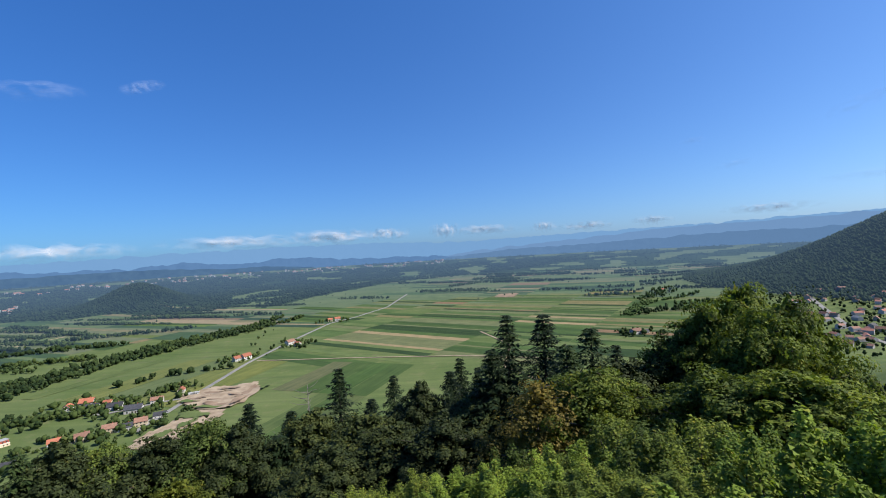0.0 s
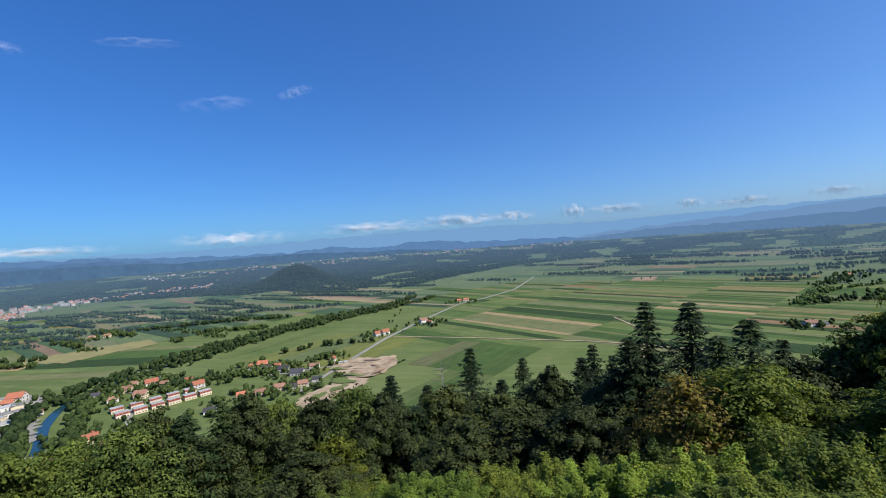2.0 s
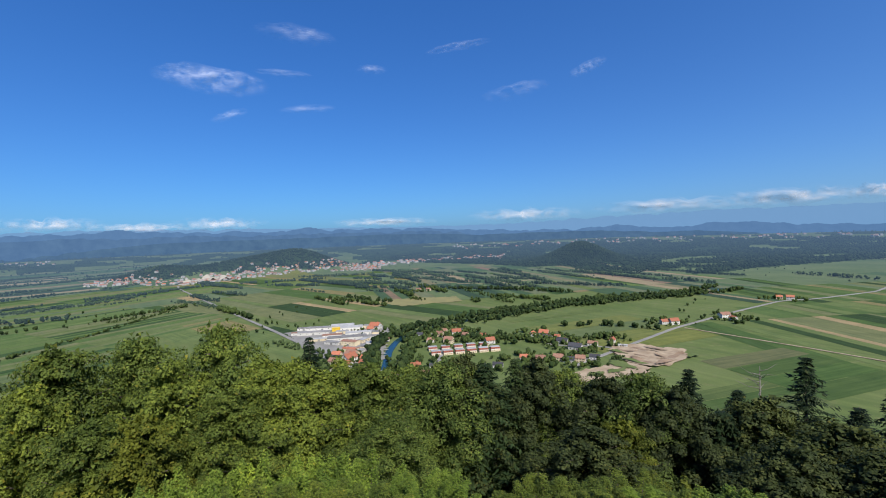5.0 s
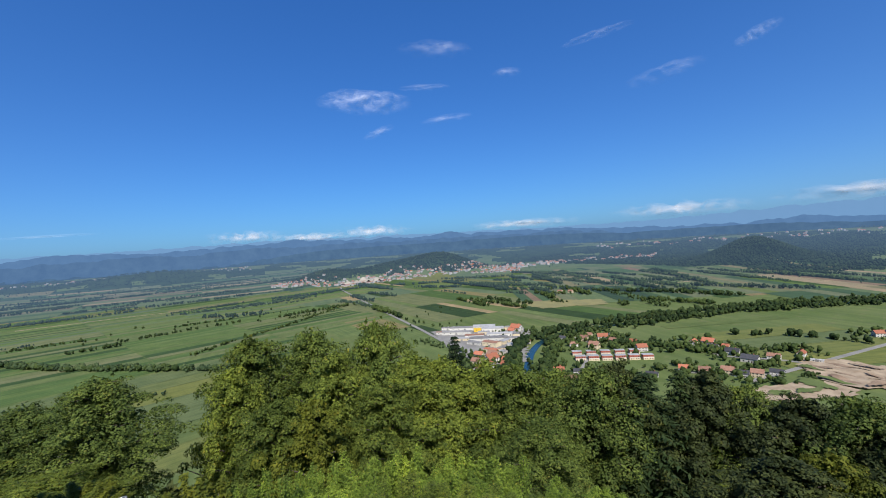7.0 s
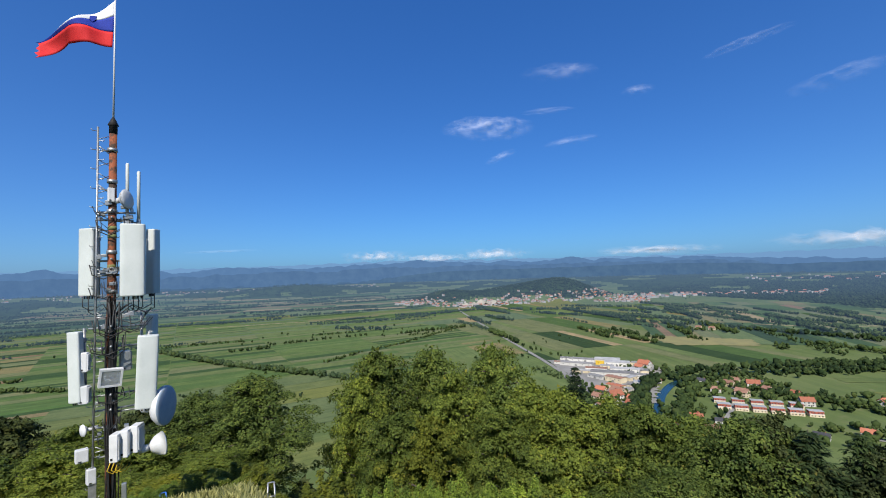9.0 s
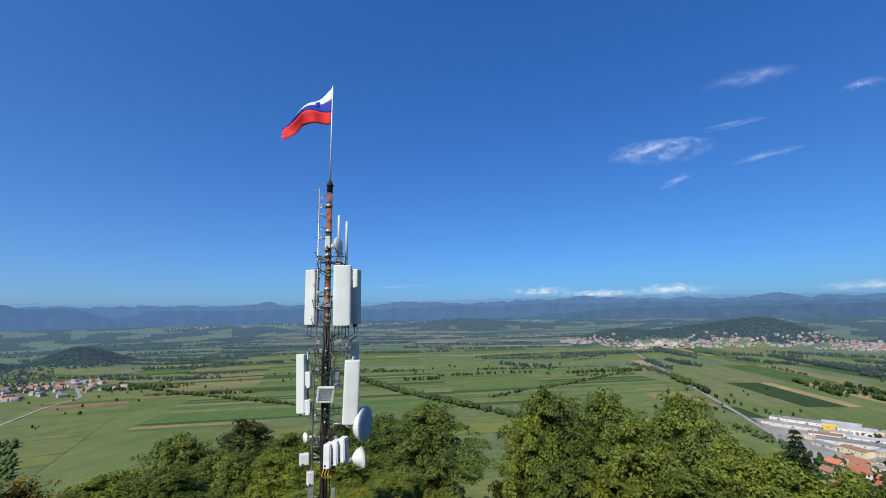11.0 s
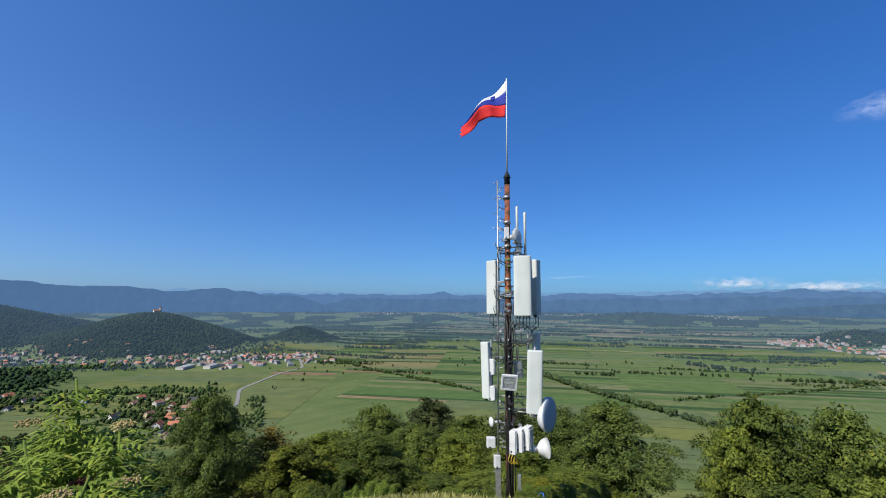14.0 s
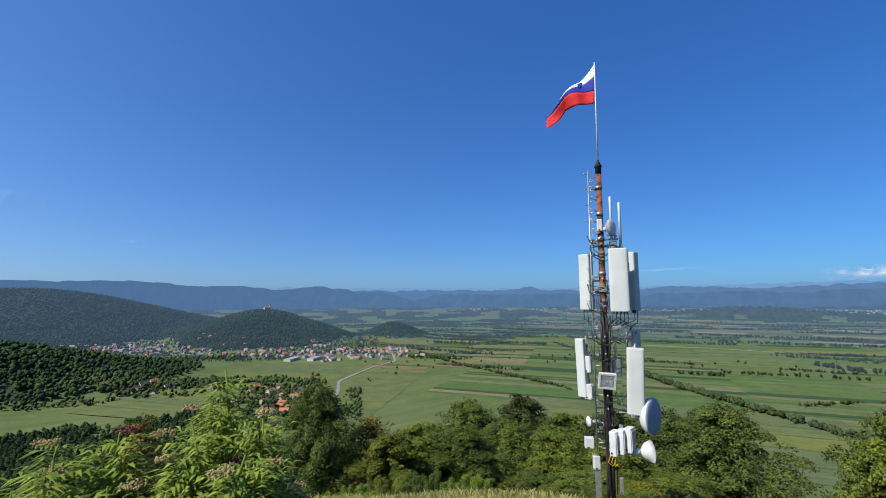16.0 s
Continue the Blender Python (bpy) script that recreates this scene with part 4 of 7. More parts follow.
def belt(pts, wide, step, tall, mat, label, lumps=5, name="tree_belt", seed=0, gaps=0.15):
    """A hedge or bank of trees along a line, of uneven height and spacing."""
    g = np.random.default_rng(seed)
    p = np.array(pts, float)
    s = np.concatenate([[0], np.cumsum(np.hypot(*np.diff(p, axis=0).T))])
    n = max(int(s[-1] / step), 2)
    q = g.uniform(0, s[-1], n)
    q = q[np.array([noise.noise(Vector((v / 60, seed, 0))) > -0.5 + gaps for v in q])]
    x = np.interp(q, s, p[:, 0]) + g.normal(0, wide / 2.4, len(q))
    y = np.interp(q, s, p[:, 1]) + g.normal(0, wide / 2.4, len(q))
    h = g.uniform(tall * 0.55, tall * 1.15, len(q))
    mat = FAR_HEDGE if mat is FAR_LEAVES and math.hypot(*p.mean(0)) > 1500 else mat
    return clump_mesh(name, on_ground(x, y), h, h * g.uniform(0.65, 1.0, len(q)), mat, label, lumps if math.hypot(*p.mean(0)) < 1500 else 2, g)


RIVERSIDE = "dark green trees lining the river bank"
HEDGE = "green hedgerow of trees and bushes between fields"
belt([(-500, 215), (-585, 285), (-655, 330), (-715, 385)], 12, 2.2, 14, FAR_LEAVES, RIVERSIDE, 7, seed=1, gaps=0)
belt([(-470, 262), (-540, 320), (-605, 368), (-660, 415)], 10, 2.2, 12, FAR_LEAVES, RIVERSIDE, 7, seed=2, gaps=0)
belt([(-715, 385), (-765, 460), (-768, 560), (-760, 700), (-752, 839), (-700, 1030), (-630, 1190), (-590, 1341), (-590, 1450)], 17, 4.0, 13, FAR_LEAVES, RIVERSIDE, 5, seed=3, gaps=0)
belt([(-660, 415), (-705, 475), (-708, 563), (-700, 700), (-695, 839), (-645, 1010), (-570, 1180), (-522, 1341), (-520, 1440)], 14, 4.6, 11, FAR_LEAVES, RIVERSIDE, 5, seed=4, gaps=0)
belt([(-672, 395), (-722, 470), (-722, 563), (-716, 700), (-708, 839), (-660, 1015), (-588, 1180), (-540, 1330)], 7, 4, 11, FAR_LEAVES, RIVERSIDE, 5, seed=130, gaps=0.1)
belt([(-700, 375), (-750, 465), (-752, 563), (-746, 700), (-738, 839), (-690, 1025), (-612, 1190), (-568, 1335)], 7, 4, 12, FAR_LEAVES, RIVERSIDE, 5, seed=131, gaps=0.1)
belt([(-535, 262), (-570, 285), (-610, 310)], 6, 1.8, 12, FAR_LEAVES, RIVERSIDE, 6, seed=132, gaps=0)
belt([(-600, 470), (-560, 545), (-500, 560), (-470, 610)], 14, 2.2, 10, FAR_LEAVES, HEDGE, 6, seed=5, gaps=0)
belt([(-640, 470), (-600, 520), (-585, 560)], 16, 2.4, 9, FAR_LEAVES, HEDGE, 6, seed=6)
belt([(-560, 690), (-520, 740), (-470, 770), (-420, 780)], 8, 6, 12, FAR_LEAVES, "row of dark round-topped trees beside a meadow", 8, seed=7)
belt([(-470, 640), (-440, 680), (-425, 660)], 14, 3, 11, FAR_LEAVES, "garden trees round the houses", 6, seed=8)
belt([(-1205, -665), (-1005, -425), (-918, -280), (-818, -120), (-780, -60)], 13, 1.3, 10, WILLOW, "grey-green willows along a ditch", 5, seed=9, gaps=0)
belt([(-1205, -675), (-1005, -435), (-918, -290), (-818, -130)], 7, 6, 11, FAR_LEAVES, "taller trees in a ditch hedge", 6, seed=10)
belt([(-1205, -665), (-1400, -900), (-1560, -1130)], 10, 3.0, 9, FAR_LEAVES, HEDGE, 5, seed=11)
belt([(-823, -602), (-841, -747), (-874, -969), (-950, -1250)], 9, 2.4, 8, FAR_LEAVES, HEDGE, 5, seed=12)
belt([(-720, -190), (-760, -430), (-823, -602)], 7, 6, 6, WILLOW, HEDGE, 4, seed=13, gaps=0.3)
belt([(-980, -205), (-1080, -150), (-1204, -44), (-1472, 122)], 8, 4.0, 7, FAR_LEAVES, HEDGE, 5, seed=14)
belt([(-1250, -420), (-1330, -290), (-1390, -160)], 12, 7, 9, FAR_LEAVES, HEDGE, 5, seed=15, gaps=0.2)
belt([(-700, 255), (-780, 235), (-830, 225)], 14, 3, 9, WILLOW, "grey-green willows beside the road", 6, seed=16)
belt([(-960, 290), (-1110, 245), (-1300, 238)], 5, 30, 9, FAR_LEAVES, "scattered roadside trees", 6, seed=17)
for k, (x0, y0, x1, y1) in enumerate([(-1500, 700, -1330, 830), (-1690, 700, -1480, 900), (-1350, 850, -1050, 1000), (-1200, 900, -1000, 1050), (-1850, 500, -1700, 640), (-2080, 420, -1950, 760), (-1150, 1150, -800, 1290),
                                      (-1050, 1000, -850, 1080), (-950, 880, -800, 930), (-2150, 700, -1950, 1000), (-1350, 1180, -1150, 1300), (-1700, 950, -1480, 1130)]):
    belt([(x0, y0), ((x0 + x1) / 2 + 20, (y0 + y1) / 2), (x1, y1)], 22, 3.0, 12, FAR_LEAVES, "dark clump of trees in the meadows", 4, seed=20 + k)
for k, (x0, y0, x1, y1) in enumerate([(-60, 2250, 150, 2440), (150, 2440, 460, 2350), (330, 1830, 480, 1790), (480, 1700, 620, 1560), (430, 1120, 600, 1180), (560, 1800, 800, 1750), (600, 1250, 760, 1200), (430, 1560, 560, 1500),
                                      (-190, 2050, 130, 1990), (-520, 1930, -300, 1850), (700, 2600, 1100, 2450), (200, 2800, 700, 2700), (820, 1500, 1000, 1320), (640, 1450, 900, 1500), (750, 1900, 1050, 1750),
                                      (1450, 2900, 1600, 2750), (500, 3100, 1100, 3050)]):
    belt([(x0, y0), ((x0 + x1) / 2, (y0 + y1) / 2 + 15), (x1, y1)], 24, 3.4, 13, FAR_LEAVES, "dark copse among distant fields", 4, seed=40 + k)
for k, (x0, y0, x1, y1) in enumerate([(-1900, -1000, -2000, -600), (-2100, -700, -2300, -200), (-1750, -250, -1900, 50), (-2400, -900, -2600, -300), (-2200, -1500, -2500, -1000), (-1700, -1500, -1900, -1100),
                                      (-2700, -1400, -3000, -700), (-3000, -500, -3200, 0), (-2350, -100, -2500, 100), (-1450, -1700, -1700, -1500), (-1300, -2300, -1800, -2000), (-1800, -2300, -2300, -1900), (-1200, -1500, -1400, -1250),
                                      (-2650, -2000, -3100, -1400), (-3300, -1300, -3500, -600), (-1600, -300, -1500, -100), (-2600, 100, -3000, 300), (-1900, -2900, -2600, -2400), (-1000, -2700, -1600, -2500)]):
    belt([(x0, y0), ((x0 + x1) / 2 + 30, (y0 + y1) / 2), (x1, y1)], 30, 3.8, 12, FAR_LEAVES, "dark strip of trees across distant fields", 4, seed=70 + k)


def strip_hedges(n, lo, hi, r0, r1, angle, seed, tall=9, label=HEDGE):
    """Hedges that run with the field strips, here and there, of uneven length."""
    g = np.random.default_rng(seed)
    for k in range(n):
        az, r, L = g.uniform(lo, hi), math.sqrt(g.uniform(r0 * r0, r1 * r1)), g.uniform(60, 300)
        L = L * 1.7 if r > 1800 else L
        c, a = polar(az, r), radians(angle + g.normal(0, 5))
        if float(height(c.x, c.y)) < 8:
            belt([(c.x - math.cos(a) * L / 2, c.y - math.sin(a) * L / 2), (c.x + g.normal(0, 8), c.y + g.normal(0, 8)), (c.x + math.cos(a) * L / 2, c.y + math.sin(a) * L / 2)],
                 g.uniform(5, 22), 2.2 if r > 1800 else 4.0, tall * g.uniform(0.7, 1.3), FAR_LEAVES, label, 4, seed=seed * 100 + k, gaps=0.1)


strip_hedges(64, 86, 142, 1150, 3600, 112, 5)
strip_hedges(24, 55, 84, 1150, 2300, 12, 6, 11)
strip_hedges(16, -30, 10, 1800, 3200, 158, 7, 12)
strip_hedges(12, 133, 150, 1300, 2600, 124, 8, 9)
strip_hedges(34, 24, 60, 1100, 2200, 164, 9, 11)


def scatter(n, test, tall, mat, label, lumps, seed, box, name="woodland", ratio=(0.6, 0.95), trunk=False):
    g = np.random.default_rng(seed)
    x, y = g.uniform(box[0], box[1], n), g.uniform(box[2], box[3], n)
    ok = test(x, y)
    x, y = x[ok], y[ok]
    h = g.uniform(*tall, len(x))
    return clump_mesh(name, on_ground(x, y), h, h * g.uniform(*ratio, len(x)), mat, label, lumps, g, trunk=trunk)


def hill_wood(k, low):
    az, d, h, across, deep = HILLS[k]
    a = radians(az)

    def test(x, y):
        u, v = x * -math.sin(a) + y * math.cos(a) - d, x * math.cos(a) + y * math.sin(a)
        return (h * np.exp(-0.5 * ((u / deep) ** 2 + (v / across) ** 2)) > low) & (u < deep * 1.1)
    c = polar(az, d)
    w = max(across, deep) * 2.6
    return test, (c.x - w, c.x + w, c.y - w, c.y + w)


WOODED = "dense dark green forest covering a hill"
for k, (n, low, tall) in {0: (52000, 14, (9, 15)), 2: (11000, 9, (9, 15)), 3: (4500, 18, (9, 14)), 4: (5500, 18, (9, 14)), 5: (3000, 14, (9, 14)), 6: (4500, 12, (10, 16)),
                          7: (24000, 14, (9, 14)), 8: (72000, 18, (10, 16)), 9: (3500, 10, (8, 13)), 10: (15000, 14, (8, 14)), 11: (5000, 10, (9, 14)), 12: (3000, 14, (8, 12))}.items():
    test, box = hill_wood(k, low)
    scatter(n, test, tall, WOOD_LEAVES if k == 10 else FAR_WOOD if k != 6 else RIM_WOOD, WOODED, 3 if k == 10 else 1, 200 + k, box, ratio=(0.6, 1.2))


scatter(42000, plain_wood, (9, 15), FAR_WOOD, "wide dark forest covering the middle of the plain", 1, 300, (-3200, 1900, 1000, 4300), ratio=(1.0, 1.6))


scatter(28000, rim_wood, (9, 17), RIM_WOOD, "distant dark woods and hedges at the plain's rim", 1, 301, (-4850, 3500, -4850, 4850))


def hedges(x, y):
    az, r = azr(x, y)
    ok = (az > -34) & (az < 150) & (r > 950) & (r < 3000) & (height(x, y) < 3)
    return ok & patchy(x, y, 420, 0.12, 21) & ~near_line(x, y, RIVER, 30)


scatter(5600, lambda x, y: hedges(x, y) & (np.hypot(x, y) < 1600) & (azr(x, y)[0] > 22), (4, 10), FAR_LEAVES, "single trees and bushes scattered over the fields", 4, 302, (-3000, 1500, -2600, 3000), "field_trees", trunk=True)
scatter(2000, lambda x, y: hedges(x, y) & (np.hypot(x, y) > 1600), (4, 11), FAR_HEDGE, "distant single trees scattered over the fields", 2, 312, (-3000, 1500, -2600, 3000), "field_trees")


def gardens(x, y):
    az, r = azr(x, y)
    b = (az > -46) & (az < -33.5) & (r > 780) & (r < 1650) & (height(x, y) < 30)
    a = (az > 148) & (az < 187) & (r > np.where(az > 158, 1470, 1560)) & (r < 2350) & (height(x, y) < 60)
    return (a & patchy(x, y, 55, -0.3, 31)) | (b & patchy(x, y, 40, -0.25, 32))


scatter(60000, lambda x, y: gardens(x, y) & (y < 0), (5, 11), FAR_WOOD, "garden trees between the village houses", 2, 303, (-1300, 1250, -2400, 1650), "garden_trees")
scatter(34000, lambda x, y: gardens(x, y) & (y > 0), (5, 10), FAR_LEAVES, "garden trees between the grey-roofed village houses", 3, 313, (-1300, 1250, -2400, 1650), "garden_trees", trunk=True)


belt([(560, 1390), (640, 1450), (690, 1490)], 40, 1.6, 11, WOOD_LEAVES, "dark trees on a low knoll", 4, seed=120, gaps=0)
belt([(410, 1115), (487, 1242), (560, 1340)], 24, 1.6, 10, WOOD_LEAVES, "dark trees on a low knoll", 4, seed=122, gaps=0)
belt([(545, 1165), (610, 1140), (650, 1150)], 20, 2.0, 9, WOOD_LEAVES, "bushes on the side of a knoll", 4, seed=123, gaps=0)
belt([(880, 2050), (1000, 2080), (1110, 2075)], 40, 2.0, 11, FAR_LEAVES, "dark copse among distant fields", 3, seed=124, gaps=0)
belt([(1430, 2790), (1540, 2830), (1660, 2840)], 50, 2.0, 14, FAR_LEAVES, "dark copse among distant fields", 3, seed=125, gaps=0)
belt([(930, 1600), (950, 1540), (960, 1460), (1050, 1440)], 34, 1.8, 11, FAR_LEAVES, "dark copse beside the wooded hill", 4, seed=126, gaps=0)
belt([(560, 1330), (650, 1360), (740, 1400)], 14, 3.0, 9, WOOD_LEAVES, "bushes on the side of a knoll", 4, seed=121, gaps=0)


def leafy_wood(n, test, tall, mat, label, leaves, seed, box):
    """A wood seen from near above: each tree a stem under an uneven ovate crown of loose leaf sprays."""
    g = np.random.default_rng(seed)
    x, y = g.uniform(box[0], box[1], n), g.uniform(box[2], box[3], n)
    ok = test(x, y)
    x, y = x[ok], y[ok]
    m = len(x)
    h = g.uniform(*tall, m)
    w = h * g.uniform(0.42, 0.66, m)
    q = g.random((m, leaves)) ** 0.75
    a = g.uniform(0, 2 * np.pi, (m, leaves))
    lobe = 1 + 0.28 * np.sin(3 * a + g.uniform(0, 6, (m, 1))) * np.sin(7 * q + g.uniform(0, 6, (m, 1)))
    r = w[:, None] / 2 * np.where(q < 0.4, 0.6 + q, ((1 - q) / 0.6) ** 0.55) * lobe * g.uniform(0.7, 1.05, (m, leaves))
    p = np.stack([x[:, None] + np.cos(a) * r, y[:, None] + np.sin(a) * r, height(x, y)[:, None] + h[:, None] * (0.25 + 0.75 * q)], -1).reshape(-1, 3)
    nor = np.stack([np.cos(a) * 0.6, np.sin(a) * 0.6, 0.4 + 0.6 * q], -1).reshape(-1, 3) + g.normal(0, 0.3, (m * leaves, 3))
    nor /= np.linalg.norm(nor, axis=1, keepdims=True)
    t = np.cross(nor, g.normal(size=nor.shape))
    t /= np.linalg.norm(t, axis=1, keepdims=True)
    s = np.cross(nor, t)
    L = (np.repeat(w, leaves) * g.uniform(0.1, 0.22, m * leaves))[:, None]
    v = np.stack([p - t * L - s * L * 0.6, p + t * L * 0.2 + s * L, p + t * L - s * L * 0.5], 1).reshape(-1, 3)
    ob = mesh_object("hillside_wood", v, np.arange(len(v)).reshape(-1, 3), mat)
    return tagged(ob, label, "trees", kind="stuff")


def slope_wood(x, y):
    az, r = azr(x, y)
    return (r > 56) & (r < 430) & (height(x, y) > 8) & (az > -52) & (az < 194)


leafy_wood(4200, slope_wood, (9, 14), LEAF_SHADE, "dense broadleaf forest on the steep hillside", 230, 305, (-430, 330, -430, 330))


def valley_wood(x, y):
    az, r = azr(x, y)
    return (az > 166) & (az < 194) & (r > 430) & (r < 850) & patchy(x, y, 120, -0.45, 41)


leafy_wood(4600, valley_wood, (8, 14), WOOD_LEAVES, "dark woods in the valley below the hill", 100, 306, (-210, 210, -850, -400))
VALLEY = "dark belt of trees in the valley below the hill"
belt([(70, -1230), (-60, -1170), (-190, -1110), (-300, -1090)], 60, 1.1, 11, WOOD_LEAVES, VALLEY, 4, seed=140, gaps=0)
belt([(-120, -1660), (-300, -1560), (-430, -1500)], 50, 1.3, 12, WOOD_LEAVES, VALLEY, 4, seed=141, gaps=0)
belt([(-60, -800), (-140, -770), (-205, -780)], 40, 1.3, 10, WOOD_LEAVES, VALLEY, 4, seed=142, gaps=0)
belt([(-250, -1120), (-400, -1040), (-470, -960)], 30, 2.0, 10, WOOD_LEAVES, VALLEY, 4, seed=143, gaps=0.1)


# ---- trees of the hilltop ----
def leaf_quads(points, normals, sizes, g, slim=0.55, droop=0.15, corners=4):
    """One folded leaf to a point: three or four corners, lying roughly square to its normal."""
    n = len(points)
    nor = normals / np.linalg.norm(normals, axis=1, keepdims=True)
    t = np.cross(nor, g.normal(size=(n, 3)))
    t /= np.linalg.norm(t, axis=1, keepdims=True) + 1e-9
    s = np.cross(nor, t)
    L, W = sizes[:, None], sizes[:, None] * slim
    base, tip = points - t * L * 0.5, points + t * L * 0.5 - nor * L * droop
    if corners == 3:
        return np.stack([base - s * W * 0.6, base + s * W * 0.5, tip], 1).reshape(-1, 3), np.arange(n * 3).reshape(-1, 3)
    left, right = points + s * W * 0.5 + nor * W * 0.12, points - s * W * 0.5 + nor * W * 0.12
    v = np.stack([base, right, tip, left], 1).reshape(-1, 3)
    return v, np.arange(n * 4).reshape(-1, 4)


def sphere_dirs(n, g, low=-1.0):
    z = g.uniform(low, 1, n)
    a = g.uniform(0, 2 * np.pi, n)
    q = np.sqrt(1 - z * z)
    return np.stack([q * np.cos(a), q * np.sin(a), z], -1)


def broadleaf(tall, wide, leaves, size, mat, label, seed, sprays=110, base=0.22, point=0.7, flat=0.22, category="tree", name="broadleaf_tree"):
    """A tree of trunk and limbs; its crown is built of drooping, layered sprays of leaves with open gaps between them."""
    g = np.random.default_rng(seed)
    e = thing(name)
    trunk = [(0, 0, -0.5)] + [(g.normal(0, wide * 0.02), g.normal(0, wide * 0.02), tall * k * 0.2) for k in (1, 2, 3, 4)]
    limbs = [tube(trunk, [tall * r for r in (0.022, 0.017, 0.013, 0.009, 0.004)], 7)]
    h = (np.arange(sprays) + 0.5) / sprays
    h = h ** 0.78 * g.uniform(0.97, 1.03, sprays)
    h = np.clip(h, 0, 0.985)
    a = np.arange(sprays) * 2.39996 + g.normal(0, 0.35, sprays)
    girth = np.where(h < 0.55, 0.68 + 0.32 * np.sqrt(h / 0.55), ((1 - h) / 0.45) ** point)
    lobes = 1 + 0.5 * np.array([noise.noise(Vector((math.cos(q) * 1.3, math.sin(q) * 1.3, t * 3.5 + seed * 7))) for q, t in zip(a, h)])
    depth = g.uniform(0.5, 1.04, sprays)
    r = wide / 2 * girth * lobes * depth * np.where(g.random(sprays) < 0.14, 1.2, 1.0)
    z = tall * (base + (0.97 - base) * h) + np.where(h > 0.75, g.normal(0, tall * 0.018, sprays), 0)
    out = np.stack([np.cos(a), np.sin(a), np.zeros(sprays)], -1)
    c = out * r[:, None] + np.stack([0 * z, 0 * z, z], -1)
    for k in range(0, sprays, 3):
        s0 = Vector((0, 0, max(c[k, 2] - r[k] * 0.5, tall * 0.15)))
        s1 = Vector(c[k])
        limbs.append(tube([s0, s0.lerp(s1, 0.5) + Vector((0, 0, wide * 0.03)), s1], [tall * 0.006, tall * 0.004, tall * 0.0015], 5))
    v, f = joined(limbs)
    mesh_object("trunk", v, f, BARK, e, smooth=True)
    reach = wide * g.uniform(0.07, 0.14, sprays) * (0.6 + 0.4 * girth)
    which = g.choice(sprays, leaves, p=reach ** 2 / (reach ** 2).sum())
    side = np.stack([-np.sin(a), np.cos(a), np.zeros(sprays)], -1)
    d = sphere_dirs(leaves, g, -0.45)
    far = g.uniform(0.55, 1.0, leaves) ** 0.6
    rr = reach[which] * far
    long = np.clip(g.normal(1.25, 0.25, sprays), 0.8, 1.9)[which]
    local = np.stack([d[:, 0] * rr * long, d[:, 1] * rr * 0.8, d[:, 2] * rr * (0.62 + flat)], -1)
    local[:, 2] -= (g.uniform(0.05, 0.5, sprays) * (1.15 - h))[which] * local[:, 0]
    pts = c[which] + out[which] * local[:, :1] + side[which] * local[:, 1:2]
    pts[:, 2] += local[:, 2]
    nor = out[which] * (d[:, :1] * 0.7 + 0.15) + side[which] * (d[:, 1:2] * 0.7) + np.array([0, 0, 1.0]) * (d[:, 2:] * 0.8 + 0.3) + g.normal(0, 0.25, (leaves, 3))
    # Oversized inner leaves, added to block light and darken the crown's inside.
    inner = leaves // 5
    pick = g.choice(sprays, inner)
    ip = c[pick] * np.stack([g.uniform(0.15, 0.66, inner)] * 2 + [np.ones(inner)], -1) + g.normal(0, wide * 0.03, (inner, 3))
    lv, lf = leaf_quads(np.concatenate([pts, ip]), np.concatenate([nor, g.normal(size=(inner, 3)) + [0, 0, 0.3]]),
                        np.concatenate([size * g.uniform(0.65, 1.3, leaves), size * 1.9 * g.uniform(0.7, 1.2, inner)]), g, 0.8, 0.1, 3)
    mesh_object("crown", lv, lf, mat, e)
    return tagged(e, label, category)


